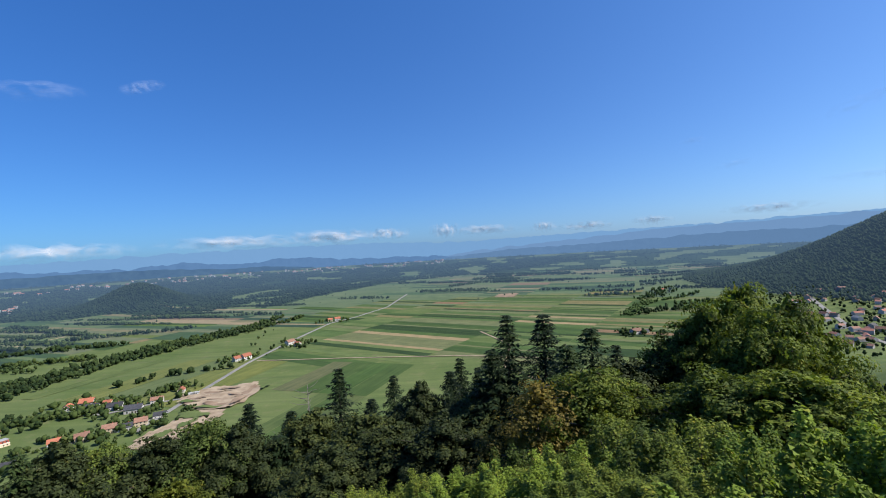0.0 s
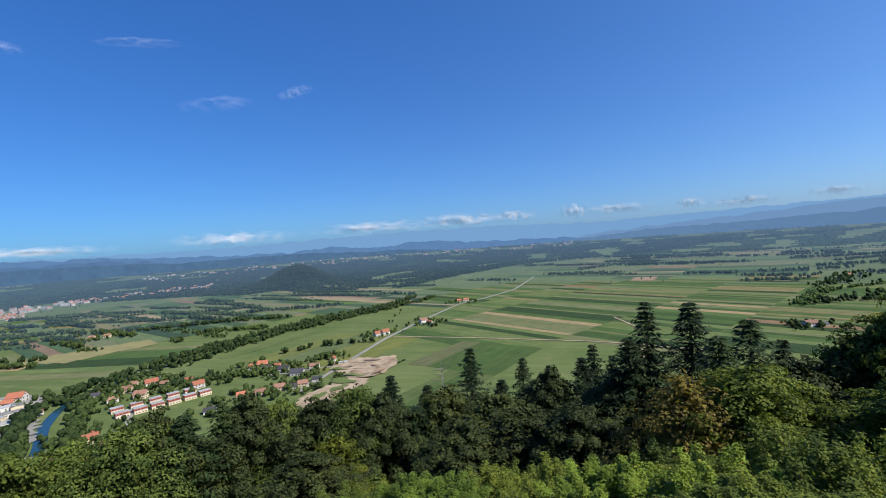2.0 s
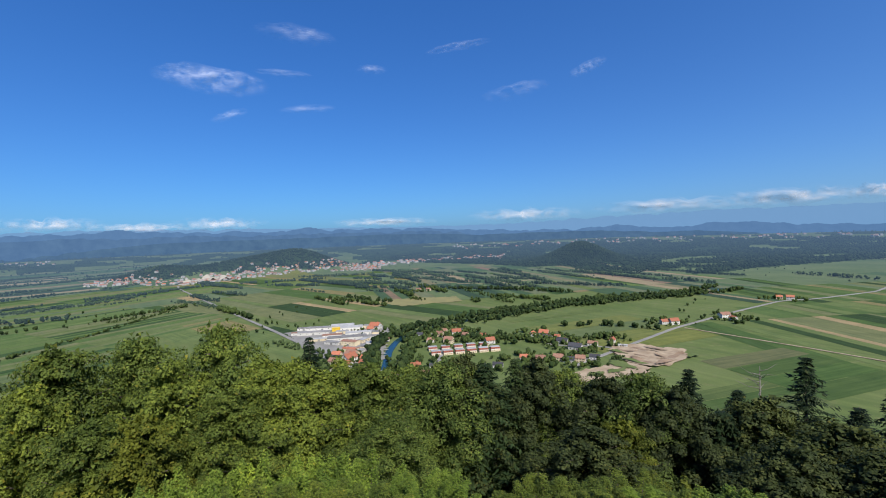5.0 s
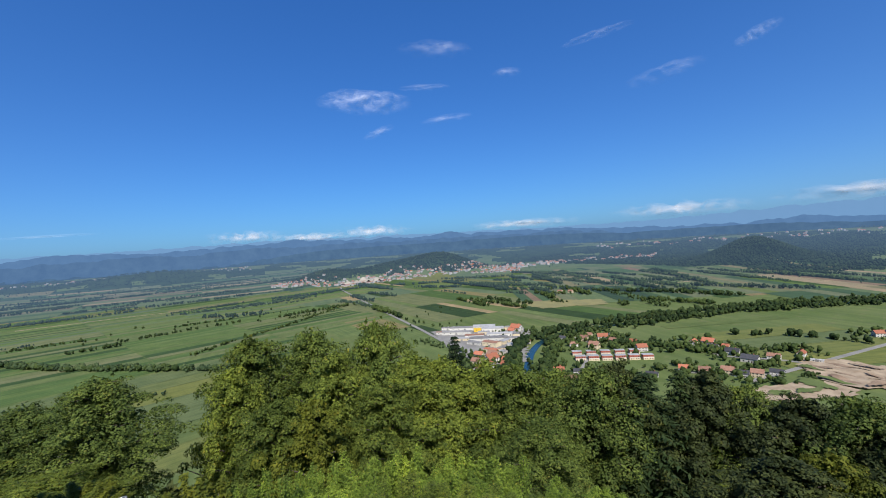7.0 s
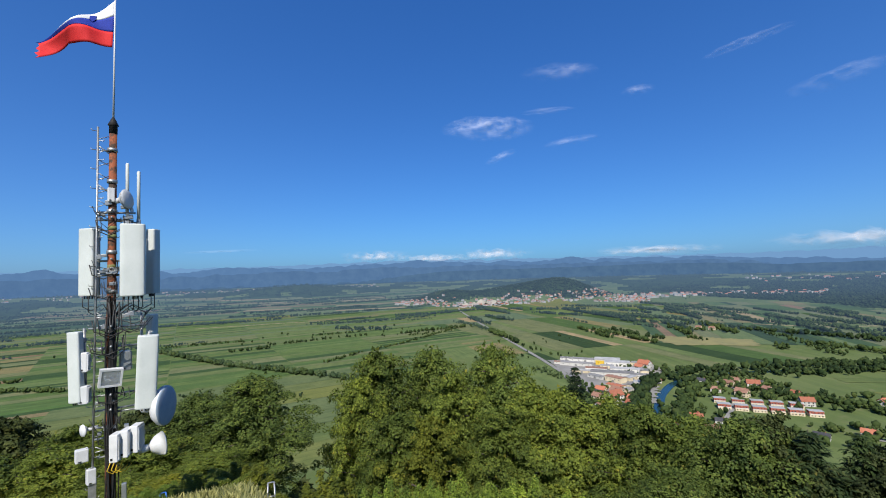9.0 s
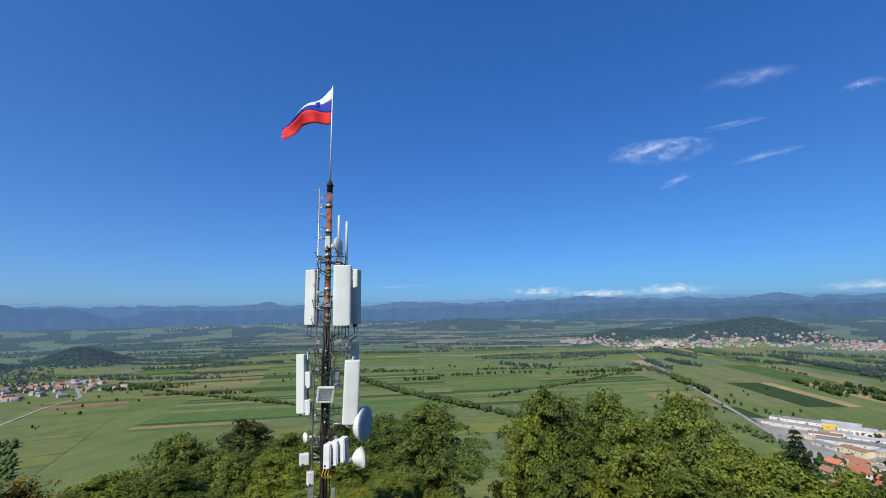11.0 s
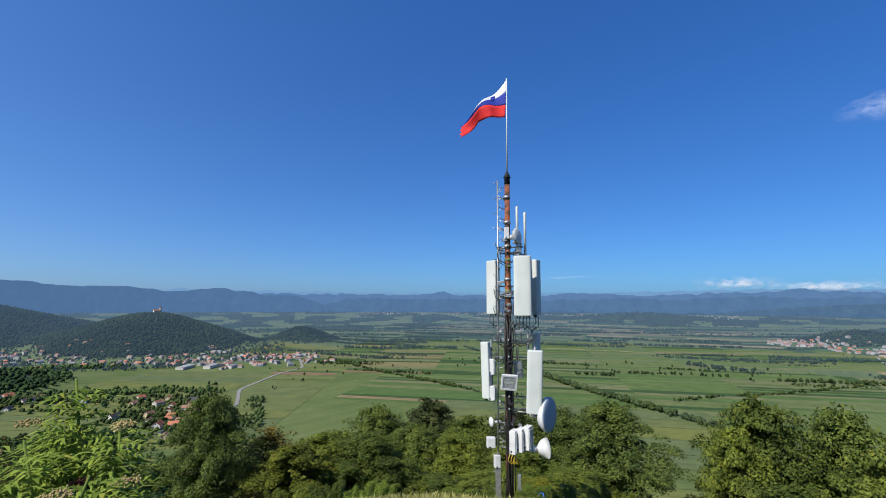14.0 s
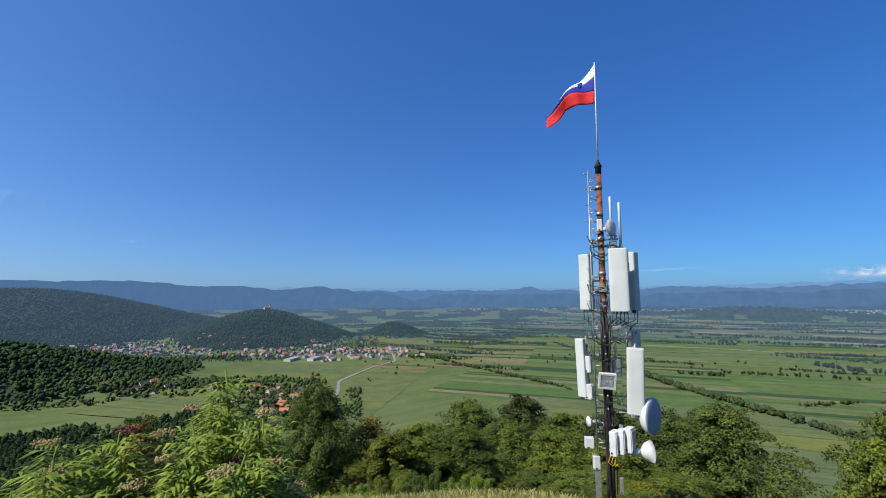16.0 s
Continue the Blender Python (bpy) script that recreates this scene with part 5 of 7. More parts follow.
def spruce(tall, wide, mat, label, seed, whorls=60, per=8, twigs=10, twig=0.55, name="spruce_tree", thin=1.0):
    """A conifer: straight trunk, whorls of drooping boughs, each hung with short needle twigs."""
    g = np.random.default_rng(seed)
    e = thing(name)
    v, f = tube([(0, 0, -0.5), (0, 0, tall * 0.5), (0, 0, tall)], [tall * 0.016, tall * 0.009, 0.01], 7)
    parts = [(v, f)]
    pts, nor, siz, axes_ = [], [], [], []
    for k in range(whorls):
        t = (k + g.uniform(-0.3, 0.3)) / whorls
        z = tall * (0.1 + 0.9 * max(t, 0))
        reach = wide / 2 * min(1.0, (1 - t) / 0.42) ** 0.9 * g.uniform(0.75, 1.15) + 0.05
        m = max(int(per * (1 - 0.45 * t)), 4)
        turn = g.uniform(0, 6.28)
        for j in range(m):
            a = turn + 2 * np.pi * j / m + g.uniform(-0.25, 0.25)
            L = reach * g.uniform(0.72, 1.12)
            out = np.array([np.cos(a), np.sin(a), 0])
            sag = L * g.uniform(0.2, 0.5) * (1.2 - t)
            rise = L * 0.1 * t
            if j % 3 == 0 and k % 2 == 0:
                parts.append(tube([(0, 0, z), Vector(out * L * 0.6 + [0, 0, z - sag * 0.5 + rise * 0.6])], [0.03, 0.008], 4))
            w = np.linspace(0.12, 1.0, twigs)
            c = out * (w * L)[:, None] + np.array([0, 0, 1]) * (z - sag * w ** 1.4 + rise * w ** 1.6)[:, None]
            side = np.array([-np.sin(a), np.cos(a), 0])
            for sgn in (-1, 1, 0):
                q = c + side * (sgn * twig * 0.34 * (1.1 - w * 0.6))[:, None] + g.normal(0, 0.05, (twigs, 3))
                pts.append(q)
                siz.append(np.full(twigs, twig) * g.uniform(0.6, 1.15, twigs) * (1 - 0.35 * t))
                ax = out * 0.55 + side * sgn * 0.75 + np.array([0, 0, -0.45 if sgn else -0.1])
                axes_.append(np.tile(ax, (twigs, 1)) + g.normal(0, 0.18, (twigs, 3)))
    p, s, ax = np.concatenate(pts), np.concatenate(siz), np.concatenate(axes_)
    keep = g.random(len(p)) < thin
    p, s, ax = p[keep], s[keep], ax[keep]
    ax /= np.linalg.norm(ax, axis=1, keepdims=True)
    up = np.array([0, 0, 1.0]) + g.normal(0, 0.35, p.shape)
    sd = np.cross(ax, up)
    sd /= np.linalg.norm(sd, axis=1, keepdims=True)
    L, W = s[:, None], s[:, None] * 0.3
    quad = np.stack([p - ax * L * 0.35, p + sd * W * 0.5, p + ax * L * 0.65, p - sd * W * 0.5], 1).reshape(-1, 3)
    v, f = joined(parts)
    mesh_object("trunk", v, f, BARK, e, smooth=True)
    mesh_object("crown", quad, np.arange(len(quad)).reshape(-1, 4), mat, e)
    return tagged(e, label, "tree")


PROTO = {
    "a": broadleaf(18, 8.5, 34000, 0.17, LEAF_BEECH, "broad beech with a layered olive-green crown", 1, 170, 0.25, 0.38, 0.06),
    "b": broadleaf(18, 8.5, 32000, 0.17, LEAF_BEECH, "leafy beech with a tapering green crown", 2, 180, 0.25, 0.48, 0.08),
    "c": broadleaf(18, 8.5, 28000, 0.18, LEAF_BEECH, "bushy hornbeam with a ragged green crown", 3, 140, 0.22, 0.4, 0.16),
    "d": broadleaf(18, 9.5, 34000, 0.175, LEAF_DARK, "dense dark green oak with a rounded crown", 4, 170, 0.22, 0.4, 0.14),
    "e": broadleaf(14, 7, 17000, 0.17, LEAF_YELLOW, "young tree with yellow-green leaves", 5, 110, 0.2, 0.5, 0.1),
    "f": broadleaf(11, 6, 8000, 0.14, LEAF_BROWN, "half-bare tree with rust-brown early autumn leaves", 6, 80, 0.12, 0.5, 0.3),
    "g": broadleaf(17, 8, 28000, 0.18, LEAF_SHADE, "maple with an uneven crown, its green darkened as shade", 7, 140, 0.22, 0.45, 0.12),
    "s": spruce(20, 6.0, NEEDLES, "dark green spruce with drooping boughs", 11),
    "t": spruce(20, 5.3, NEEDLES, "slender dark spruce with a pointed top", 12, 56, 7),
    "l": spruce(20, 6.6, NEEDLES_PALE, "tall feathery olive-green larch tree", 13, 54, 8, 10, 0.62, "larch_tree", 0.85),
}
PROTO_SIZE = {"a": (18, 8.5), "b": (18, 8.5), "c": (18, 8.5), "d": (18, 9.5), "e": (14, 7), "f": (11, 6), "g": (17, 8), "s": (20, 5.2), "t": (20, 4.6), "l": (20, 6.0)}
used = set()


def seat(az, dist):
    """A place on the slope, seen under that azimuth from the spot where the viewer stands when he looks that way."""
    eye = Vector((0, -0.1, 190.05)) if az < 20 else Vector((-0.12, -0.42, 190.2)) if az < 46 else Vector((-1.5, -0.2, 189.75)) if az < 100 else Vector((-0.95, -0.95, 189.8)) if az < 145 else Vector((-0.82, -1.06, 189.8))
    p = eye + polar(az, dist)
    return p, float(height(p.x, p.y)), eye.z


def plant(kind, az, el, dist, wide, turn):
    """Sets a tree of that kind where its top rises to the elevation el, as seen from the hilltop."""
    p, z, eye = seat(az, dist)
    tall = eye + dist * math.tan(radians(el)) - z
    h, w = PROTO_SIZE[kind]
    m = Matrix.Translation((p.x, p.y, z - 0.2)) @ pose(0, 0, 0, 0, 0, turn)
    s = Vector((wide * 1.12 / w, wide * 1.12 / w, max(tall, 2.0) / h / (1.0 if kind in "stl" else 0.97)))
    ob = PROTO[kind]
    if kind in used:
        ob = copy_thing(ob, m)
    used.add(kind)
    ob.matrix_basis = m
    ob.scale = s
    return ob


# kind, azimuth, elevation of its top, distance, width of its crown
CONIFERS = [
    ("t", 16, -13.4, 38, 4.6), ("t", 26.1, -16, 37, 4.4), ("s", 9.3, -15, 46, 5), ("t", 0.6, -13.4, 36, 4), ("t", -1.6, -14.6, 34, 3.6), ("s", -5.6, -8.2, 28, 4.6),
    ("s", -10.2, -8.3, 28, 5.4), ("l", -15.8, -9.8, 25, 5.4), ("t", -22.4, -12.4, 30, 4), ("t", -18.6, -12.0, 31, 4), ("s", 70.9, -11.7, 36, 4.2), ("l", 48.3, -16.1, 32, 6.4),
    ("l", 45.8, -15.8, 35, 5), ("s", 21.5, -17.6, 36, 4.5), ("s", -3.5, -12.5, 27, 5), ("l", -12.8, -11.8, 23, 5), ("s", 2.0, -14.9, 33, 4.6), ("s", 12.2, -17.4, 35, 4.4),
]
BROADLEAVES_EAST = [
    ("a", -31.6, -6.4, 28, 4.6), ("b", -35.2, -7.7, 26, 5.0), ("a", -28.6, -8.4, 27, 5.0), ("b", -38.0, -10.4, 27, 4.4), ("c", -33.2, -9.0, 24, 5.0), ("b", -40.6, -16.0, 24, 5.6), ("a", -27.2, -9.8, 28, 6.5), ("g", -24, -12.4, 27, 5.6), ("g", 6, -17, 33, 5.4),
    ("g", 13, -20, 30, 7), ("g", 19.5, -18.8, 34, 7), ("d", 30.9, -17.8, 34, 7), ("g", 35.2, -18.3, 35, 6.6), ("d", 39.3, -17.6, 36, 6), ("g", 43.2, -16.9, 35, 6.5),
    ("d", 54, -16.6, 32, 7.4), ("g", 51.0, -16.2, 33, 6), ("d", 58.6, -17.2, 34, 7), ("g", -2.2, -17.0, 28, 6), ("g", 27.5, -19, 33, 6), ("g", -19.5, -15, 24, 6), ("a", -45, -17.5, 22, 6), 
]
BROADLEAVES_WEST = [
    ("d", 81, -10.2, 37, 7.6), ("c", 85.6, -13.4, 36, 7), ("a", 76.4, -14.6, 35, 7.6), ("b", 72.9, -15.2, 35, 7.4), ("c", 67.6, -15.9, 35, 7), ("b", 63.4, -16.3, 34, 7),
    ("b", 95.6, -10.2, 42, 8.2), ("d", 88.6, -10.5, 45, 9.4), ("c", 98.0, -13.2, 40, 6.0), ("d", 108.7, -11.5, 38, 7.4), ("d", 114.9, -12.7, 43, 7.4),
    ("g", 119.4, -13.4, 44, 7.6), ("c", 124.9, -14, 45, 7.6), ("g", 130.4, -12.3, 50, 8), ("d", 136.6, -12.8, 50, 8.4), ("b", 134.4, -16.8, 40, 6.6), ("b", 127.6, -16.6, 40, 6.4),
    ("c", 141.3, -15.4, 44, 7), ("c", 145, -16.6, 40, 6), ("f", 149.0, -14.4, 36, 5.4), ("d", 155.1, -10.3, 34, 5.0), ("f", 173.2, -12.8, 48, 7), ("e", 139.0, -17.2, 38, 5.4),
]
FILL = [
    ("c", 143, -15.4, 36, 6), ("b", 138, -15.6, 34, 6), ("d", 132, -14.8, 40, 7), ("e", 146.6, -16.2, 32, 5.2), ("b", 126.5, -15.2, 38, 6), ("c", 119, -16, 36, 6),
    ("e", 89.0, -17.8, 30, 5), ("c", 93.6, -17.6, 33, 6), ("a", 79.6, -17.2, 32, 6), ("d", 61, -22.5, 27, 5.6), ("g", 37.2, -23.6, 26, 5.6), ("e", 33.4, -22.4, 28, 4.4), ("g", 17.8, -22.6, 25, 5.6), ("g", 9.6, -21.4, 26, 6), ("g", 3.0, -20.6, 24, 5.4),
    ("f", -8.9, -17.2, 19, 4.4), ("b", 113.6, -18.8, 32, 5.6), ("c", 121.6, -19.2, 32, 5.8), ("b", 129.6, -20.2, 32, 5), ("e", 117.6, -20, 30, 4.4),
    ("b", -15.6, -15.4, 20, 5), ("a", -28.8, -15, 20, 6), ("a", -36, -14.4, 19, 6), ("d", 160.4, -16.6, 42, 7), ("c", 166, -17.2, 46, 7), ("d", 178.4, -15.4, 50, 8), ("g", -1.5, -19, 27, 6), ("s", 23, -20, 33, 6),
]
for k, row in enumerate(CONIFERS + BROADLEAVES_EAST + BROADLEAVES_WEST + FILL):
    plant(*row, turn=(k * 67) % 360)

# bare dead tree among the spruces
def dead_tree(az, el, dist):
    g = np.random.default_rng(3)
    p = polar(az, dist)
    z = float(height(p.x, p.y))
    tall = 190 + dist * math.tan(radians(el)) - z
    e = thing("dead_tree", Matrix.Translation((p.x, p.y, z - 0.2)))
    bar("trunk", [(0, 0, 0), (0.1, 0, tall * 0.5), (0, 0.1, tall)], [0.2, 0.12, 0.02], DEADWOOD, e)
    for k in range(44):
        h = tall * g.uniform(0.55, 0.98)
        a, L = g.uniform(0, 6.28), (tall - h) * 0.35 + g.uniform(0.5, 1.6)
        o = Vector((math.cos(a), math.sin(a), 0))
        s = Vector((0.02, 0, h))
        bar("branch", [s, s + o * L * 0.5 + Vector((0, 0, 0.12 * L)), s + o * L + Vector((0, 0, g.uniform(-0.1, 0.5) * L))], [0.03, 0.018, 0.006], DEADWOOD, e, 5)
    tagged(e, "bare grey dead tree with broken branches", "tree")


dead_tree(19.9, -14.9, 38)


# ---- houses ----
def gable(w, d, h, rise, over=0.5):
    """Roof of two slopes with thickness and overhang, and the gable walls under it."""
    t = 0.28
    x, y = w / 2 + over, d / 2 + over
    drop = rise / (d / 2) * over
    roof = bmesh.new()
    prof = [(-y, h - drop), (0, h + rise), (y, h - drop), (y, h - drop + t), (0, h + rise + t * 1.2), (-y, h - drop + t)]
    a = [roof.verts.new((-x, p, q)) for p, q in prof]
    b = [roof.verts.new((x, p, q)) for p, q in prof]
    for i in range(6):
        k = (i + 1) % 6
        roof.faces.new((a[i], a[k], b[k], b[i]))
    for vs in (a, b):
        roof.faces.new((vs[0], vs[1], vs[4], vs[5]))
        roof.faces.new((vs[1], vs[2], vs[3], vs[4]))
    bmesh.ops.recalc_face_normals(roof, faces=roof.faces)
    wall = bmesh.new()
    prof = [(-d / 2, -1.0), (d / 2, -1.0), (d / 2, h), (0, h + rise - 0.05), (-d / 2, h)]
    a = [wall.verts.new((-w / 2, p, q)) for p, q in prof]
    b = [wall.verts.new((w / 2, p, q)) for p, q in prof]
    for i in range(5):
        k = (i + 1) % 5
        wall.faces.new((a[i], a[k], b[k], b[i]))
    wall.faces.new(a)
    wall.faces.new(b)
    bmesh.ops.recalc_face_normals(wall, faces=wall.faces)
    return roof, wall


def pane_mesh(w, h):
    bm = bmesh.new()
    add_box(bm, (-w / 2, -0.05, -h / 2), (w / 2, 0.05, h / 2))
    me = bpy.data.meshes.new("window")
    bm.to_mesh(me)
    bm.free()
    me.materials.append(WINDOW)
    return me


PANE = pane_mesh(1.3, 1.3)


def window(parent, x, y, z, turn):
    w = new("window", PANE)
    w.parent = parent
    w.matrix_basis = pose(x, y, z, 0, 0, turn)


def house(w, d, h, rise, wall_mat, roof_mat, label, detailed=True, name="house"):
    e = thing(name)
    roof, wall = gable(w, d, h, rise)
    wo = part("wall", wall, wall_mat, e)
    part("roof", roof, roof_mat, e)
    ch = bmesh.new()
    add_box(ch, (w * 0.18, d * 0.1, h + rise * 0.4), (w * 0.18 + 0.7, d * 0.1 + 0.7, h + rise + 0.9))
    part("chimney", ch, WALL_RED if detailed else wall_mat, e)
    if detailed:
        for z in ([1.4, 4.1] if h > 5 else [1.5]):
            for x in (-w * 0.3, 0, w * 0.3):
                window(wo, x, -d / 2, z, 0)
                window(wo, x, d / 2, z, 0)
            for y in (-d * 0.25, d * 0.25):
                window(wo, -w / 2, y, z, 90)
                window(wo, w / 2, y, z, 90)
        for x in (-w / 2, w / 2):
            window(wo, x, 0, h + rise * 0.4, 90)
        door = bmesh.new()
        add_box(door, (w * 0.14, -d / 2 - 0.06, 0), (w * 0.14 + 1.1, -d / 2 + 0.05, 2.1))
        part("door", door, BARK, e)
    return tagged(e, label, "house")


def put(proto, first, x, y, turn, s=1.0, lift=0.0):
    m = Matrix.Translation((x, y, float(height(x, y)) + lift)) @ pose(0, 0, 0, 0, 0, turn)
    ob = proto if first else copy_thing(proto, m)
    ob.matrix_basis = m
    ob.scale = (s, s, s)
    return ob


NEAR_HOUSES = [
    house(13, 9, 5.6, 3.6, WALL_WHITE, ROOF_ORANGE, "white two-storey family house with an orange tiled roof"),
    house(12, 9, 5.4, 3.4, WALL_CREAM, ROOF_BROWN, "cream family house with a weathered brown roof"),
    house(14, 9, 4.0, 3.2, WALL_WHITE, ROOF_DARK, "white family house with a dark slate roof"),
    house(11, 8, 5.4, 3.0, WALL_CREAM, ROOF_ORANGE, "cream family house with an orange tiled roof"),
    house(15, 10, 5.6, 3.2, WALL_WHITE, ROOF_BROWN, "long white farmhouse with a brown tiled roof"),
]
# plan of the family houses below the hill: kind, place, turn, size
HAMLET_NORTH = [(0, -531, 604, 20, 1.3), (0, -548, 592, 110, 0.9), (2, -512, 590, 20, 1.1), (3, -503, 606, 20, 0.9), (2, -478, 588, 25, 1.25), (2, -440, 572, 20, 1.4), (4, -432, 606, 25, 1.0),
                (0, -424, 648, 110, 0.95), (1, -432, 482, 40, 1.1), (1, -418, 504, 30, 1.15), (2, -404, 510, 30, 1.1), (1, -394, 523, 30, 1.1), (0, -452, 470, 40, 1.0), (2, -388, 548, 25, 1.0)]
HAMLET_RIVER = [(1, -680, 492, 30, 1.0), (4, -640, 432, 60, 0.9), (2, -668, 520, 30, 0.9), (3, -600, 520, 30, 1.0), (2, -515, 352, 60, 0.9), (3, -455, 285, 60, 1.0), (0, -500, 296, 60, 1.1), (3, -523, 327, 60, 1.25), (1, -482, 318, 60, 1.3), (0, -470, 305, 150, 1.1), (3, -536, 338, 150, 0.8), (1, -664, 470, 30, 1.1), (0, -650, 498, 60, 1.3), (1, -612, 452, 30, 1.3), (2, -690, 445, 30, 1.0),
                (0, -560, 500, 70, 1.2), (1, -625, 500, 10, 1.0), (0, -500, 280, 10, 1.2), (2, -455, 420, 40, 1.0)]
FARMS = [(0, -424, 850, 60, 1.3), (0, -436, 838, 60, 1.1), (4, -385, 975, 60, 1.3), (0, -362, 958, 150, 1.0), (3, -387, 1290, 20, 1.2), (0, -368, 1300, 20, 1.2), (4, 600, 1075, 40, 1.0), (4, 345, 900, 20, 1.3), (2, 365, 905, 20, 1.0),
         (3, 655, 1465, 20, 0.9), (1, -1240, 800, 30, 1.2), (1, -1215, 822, 30, 1.2)]
WORKS_HOMES = [(3, -660, 268, 40, 1.3), (0, -588, 280, 25, 1.1), (4, -585, 238, 110, 1.2), (2, -648, 262, 25, 1.1), (0, -806, 412, 30, 1.6), (3, -792, 395, 30, 1.3), (1, -640, 285, 25, 1.6), (0, -622, 272, 110, 1.6), (3, -610, 292, 25, 1.2), (0, -600, 258, 25, 1.2), (1, -628, 250, 25, 1.2)]
HAMLET_SOUTH = [(0, -309, -812, 140, 1.0), (3, -322, -856, 50, 1.0), (4, -347, -848, 140, 1.1), (1, -362, -880, 50, 1.0), (0, -338, -890, 50, 1.0), (2, -384, -916, 140, 1.1), (3, -359, -965, 50, 1.0), (0, -324, -1000, 20, 1.1),
                (2, -392, -876, 50, 0.9), (1, -308, -776, 140, 0.9), (4, -274, -805, 50, 1.0), (0, -272, -762, 50, 1.3), (0, -290, -752, 140, 1.1), (4, -318, -784, 50, 1.2), (1, -330, -800, 50, 1.1), (0, -352, -820, 50, 1.0), (1, -372, -852, 50, 1.1), (4, -345, -770, 50, 1.1), (0, -300, -798, 140, 0.9), (1, -290, -850, 20, 1.1),
                (2, -250, -880, 20, 1.2), (4, -330, -930, 20, 1.1), (2, -136, -1120, 20, 1.3), (0, -155, -1128, 20, 1.2), (2, -176, -1090, 20, 1.3), (4, -192, -1106, 20, 1.1), (1, -120, -1080, 60, 1.2), (0, -245, -1040, 60, 1.3), (2, -145, -1050, 60, 1.1),
                (1, -100, -1060, 60, 1.1), (0, -210, -690, 60, 1.2), (1, -260, -700, 60, 1.0), (4, -70, -1120, 30, 1.1), (1, -300, -960, 30, 1.0)]
def garden_trees():
    g = np.random.default_rng(77)
    rows = HAMLET_NORTH + HAMLET_RIVER + WORKS_HOMES + HAMLET_SOUTH + FARMS
    x = np.concatenate([np.full(20, r[1]) for r in rows]) + g.choice([-1, 1], 20 * len(rows)) * g.uniform(9, 34, 20 * len(rows))
    y = np.concatenate([np.full(20, r[2]) for r in rows]) + g.choice([-1, 1], 20 * len(rows)) * g.uniform(7, 34, 20 * len(rows))
    ok = ~near_line(x, y, ROAD_EAST, 9) & ~near_line(x, y, ROAD_SOUTH, 9)
    x, y = x[ok], y[ok]
    h = g.uniform(3.5, 11, len(x))
    clump_mesh("garden_trees", on_ground(x, y), h, h * g.uniform(0.7, 1.1, len(x)), FAR_LEAVES, "garden trees and bushes between houses", 4, g)


def hamlet_trees(x, y):
    az, r = azr(x, y)
    a = (az > 150) & (az < 187) & (r > 560) & (r < 1180) & ~((az > 166) & (r > 880) & (r < 1010)) & ~((az < 155) & (r > 980)) & patchy(x, y, 60, -0.05, 41)
    for row in HAMLET_SOUTH:
        a = a & (np.hypot(x - row[1], y - row[2]) > 20) & (np.hypot(x - row[1] * 0.965, y - row[2] * 0.965) > 26)
    return a & (height(x, y) < 60) & ~near_line(x, y, ROAD_SOUTH, 16)


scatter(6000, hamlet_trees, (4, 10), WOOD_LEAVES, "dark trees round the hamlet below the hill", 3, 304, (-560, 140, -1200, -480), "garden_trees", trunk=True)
garden_trees()
seen = set()
for k, x, y, turn, s in HAMLET_NORTH + HAMLET_RIVER + FARMS + WORKS_HOMES + HAMLET_SOUTH:
    put(NEAR_HOUSES[k], k not in seen, x, y, turn, s)
    seen.add(k)


def town(n, box, keep, protos, seed, turn):
    """Houses of a distant village, set apart from one another over its ground."""
    g = np.random.default_rng(seed)
    taken = []
    tries = 0
    while len(taken) < n and tries < 40000:
        tries += 1
        x, y = g.uniform(box[0], box[1]), g.uniform(box[2], box[3])
        if keep(x, y) and all((x - a) ** 2 + (y - b) ** 2 > 15 ** 2 for a, b in taken[-400:]):
            taken.append((x, y))
            k = int(g.integers(len(protos)))
            put(protos[k][0], protos[k][1], x, y, turn + g.normal(0, 14) + 90 * g.integers(2), g.uniform(0.75, 1.2))
            protos[k][1] = False


def far_town(n, box, keep, label, seed, size=1.3):
    """Houses too far off to be told apart, walls and gabled roofs in one mesh."""
    g = np.random.default_rng(seed)
    vs, fs, mats, tries, made = [], [], [], 0, 0
    while made < n and tries < 40000:
        tries += 1
        x, y = g.uniform(box[0], box[1]), g.uniform(box[2], box[3])
        if not keep(x, y) or (y < -1000 and -1000 < x and float(height(x, y)) > 24):
            continue
        made += 1
        a, w, d, h = g.uniform(0, 3.14), 7 * size * g.uniform(0.8, 1.5), 5.5 * size, 6 * size * g.uniform(0.8, 1.3)
        z, c, s, o = float(height(x, y)), math.cos(a), math.sin(a), len(vs)
        for px, py, pz in ((-w, -d, -1), (w, -d, -1), (w, d, -1), (-w, d, -1), (-w, -d, h), (w, -d, h), (w, d, h), (-w, d, h), (-w, 0, h + d * 0.65), (w, 0, h + d * 0.65)):
            vs.append((x + c * px - s * py, y + s * px + c * py, z + pz))
        roof = int(g.choice([1, 1, 2, 2, 3]))
        for f, m in (((0, 1, 5, 4), 0), ((1, 2, 6, 9, 5), 0), ((2, 3, 7, 6), 0), ((3, 0, 4, 8, 7), 0), ((4, 5, 9, 8), roof), ((6, 7, 8, 9), roof)):
            fs.append(tuple(o + i for i in f))
            mats.append(m)
    ob = mesh_object("distant_houses", vs, fs, RIM_WALL)
    for m in (RIM_RED, RIM_ROOF, RIM_GREY):
        ob.data.materials.append(m)
    ob.data.polygons.foreach_set("material_index", np.array(mats, dtype=np.int32))
    tagged(ob, label, "houses", kind="stuff")


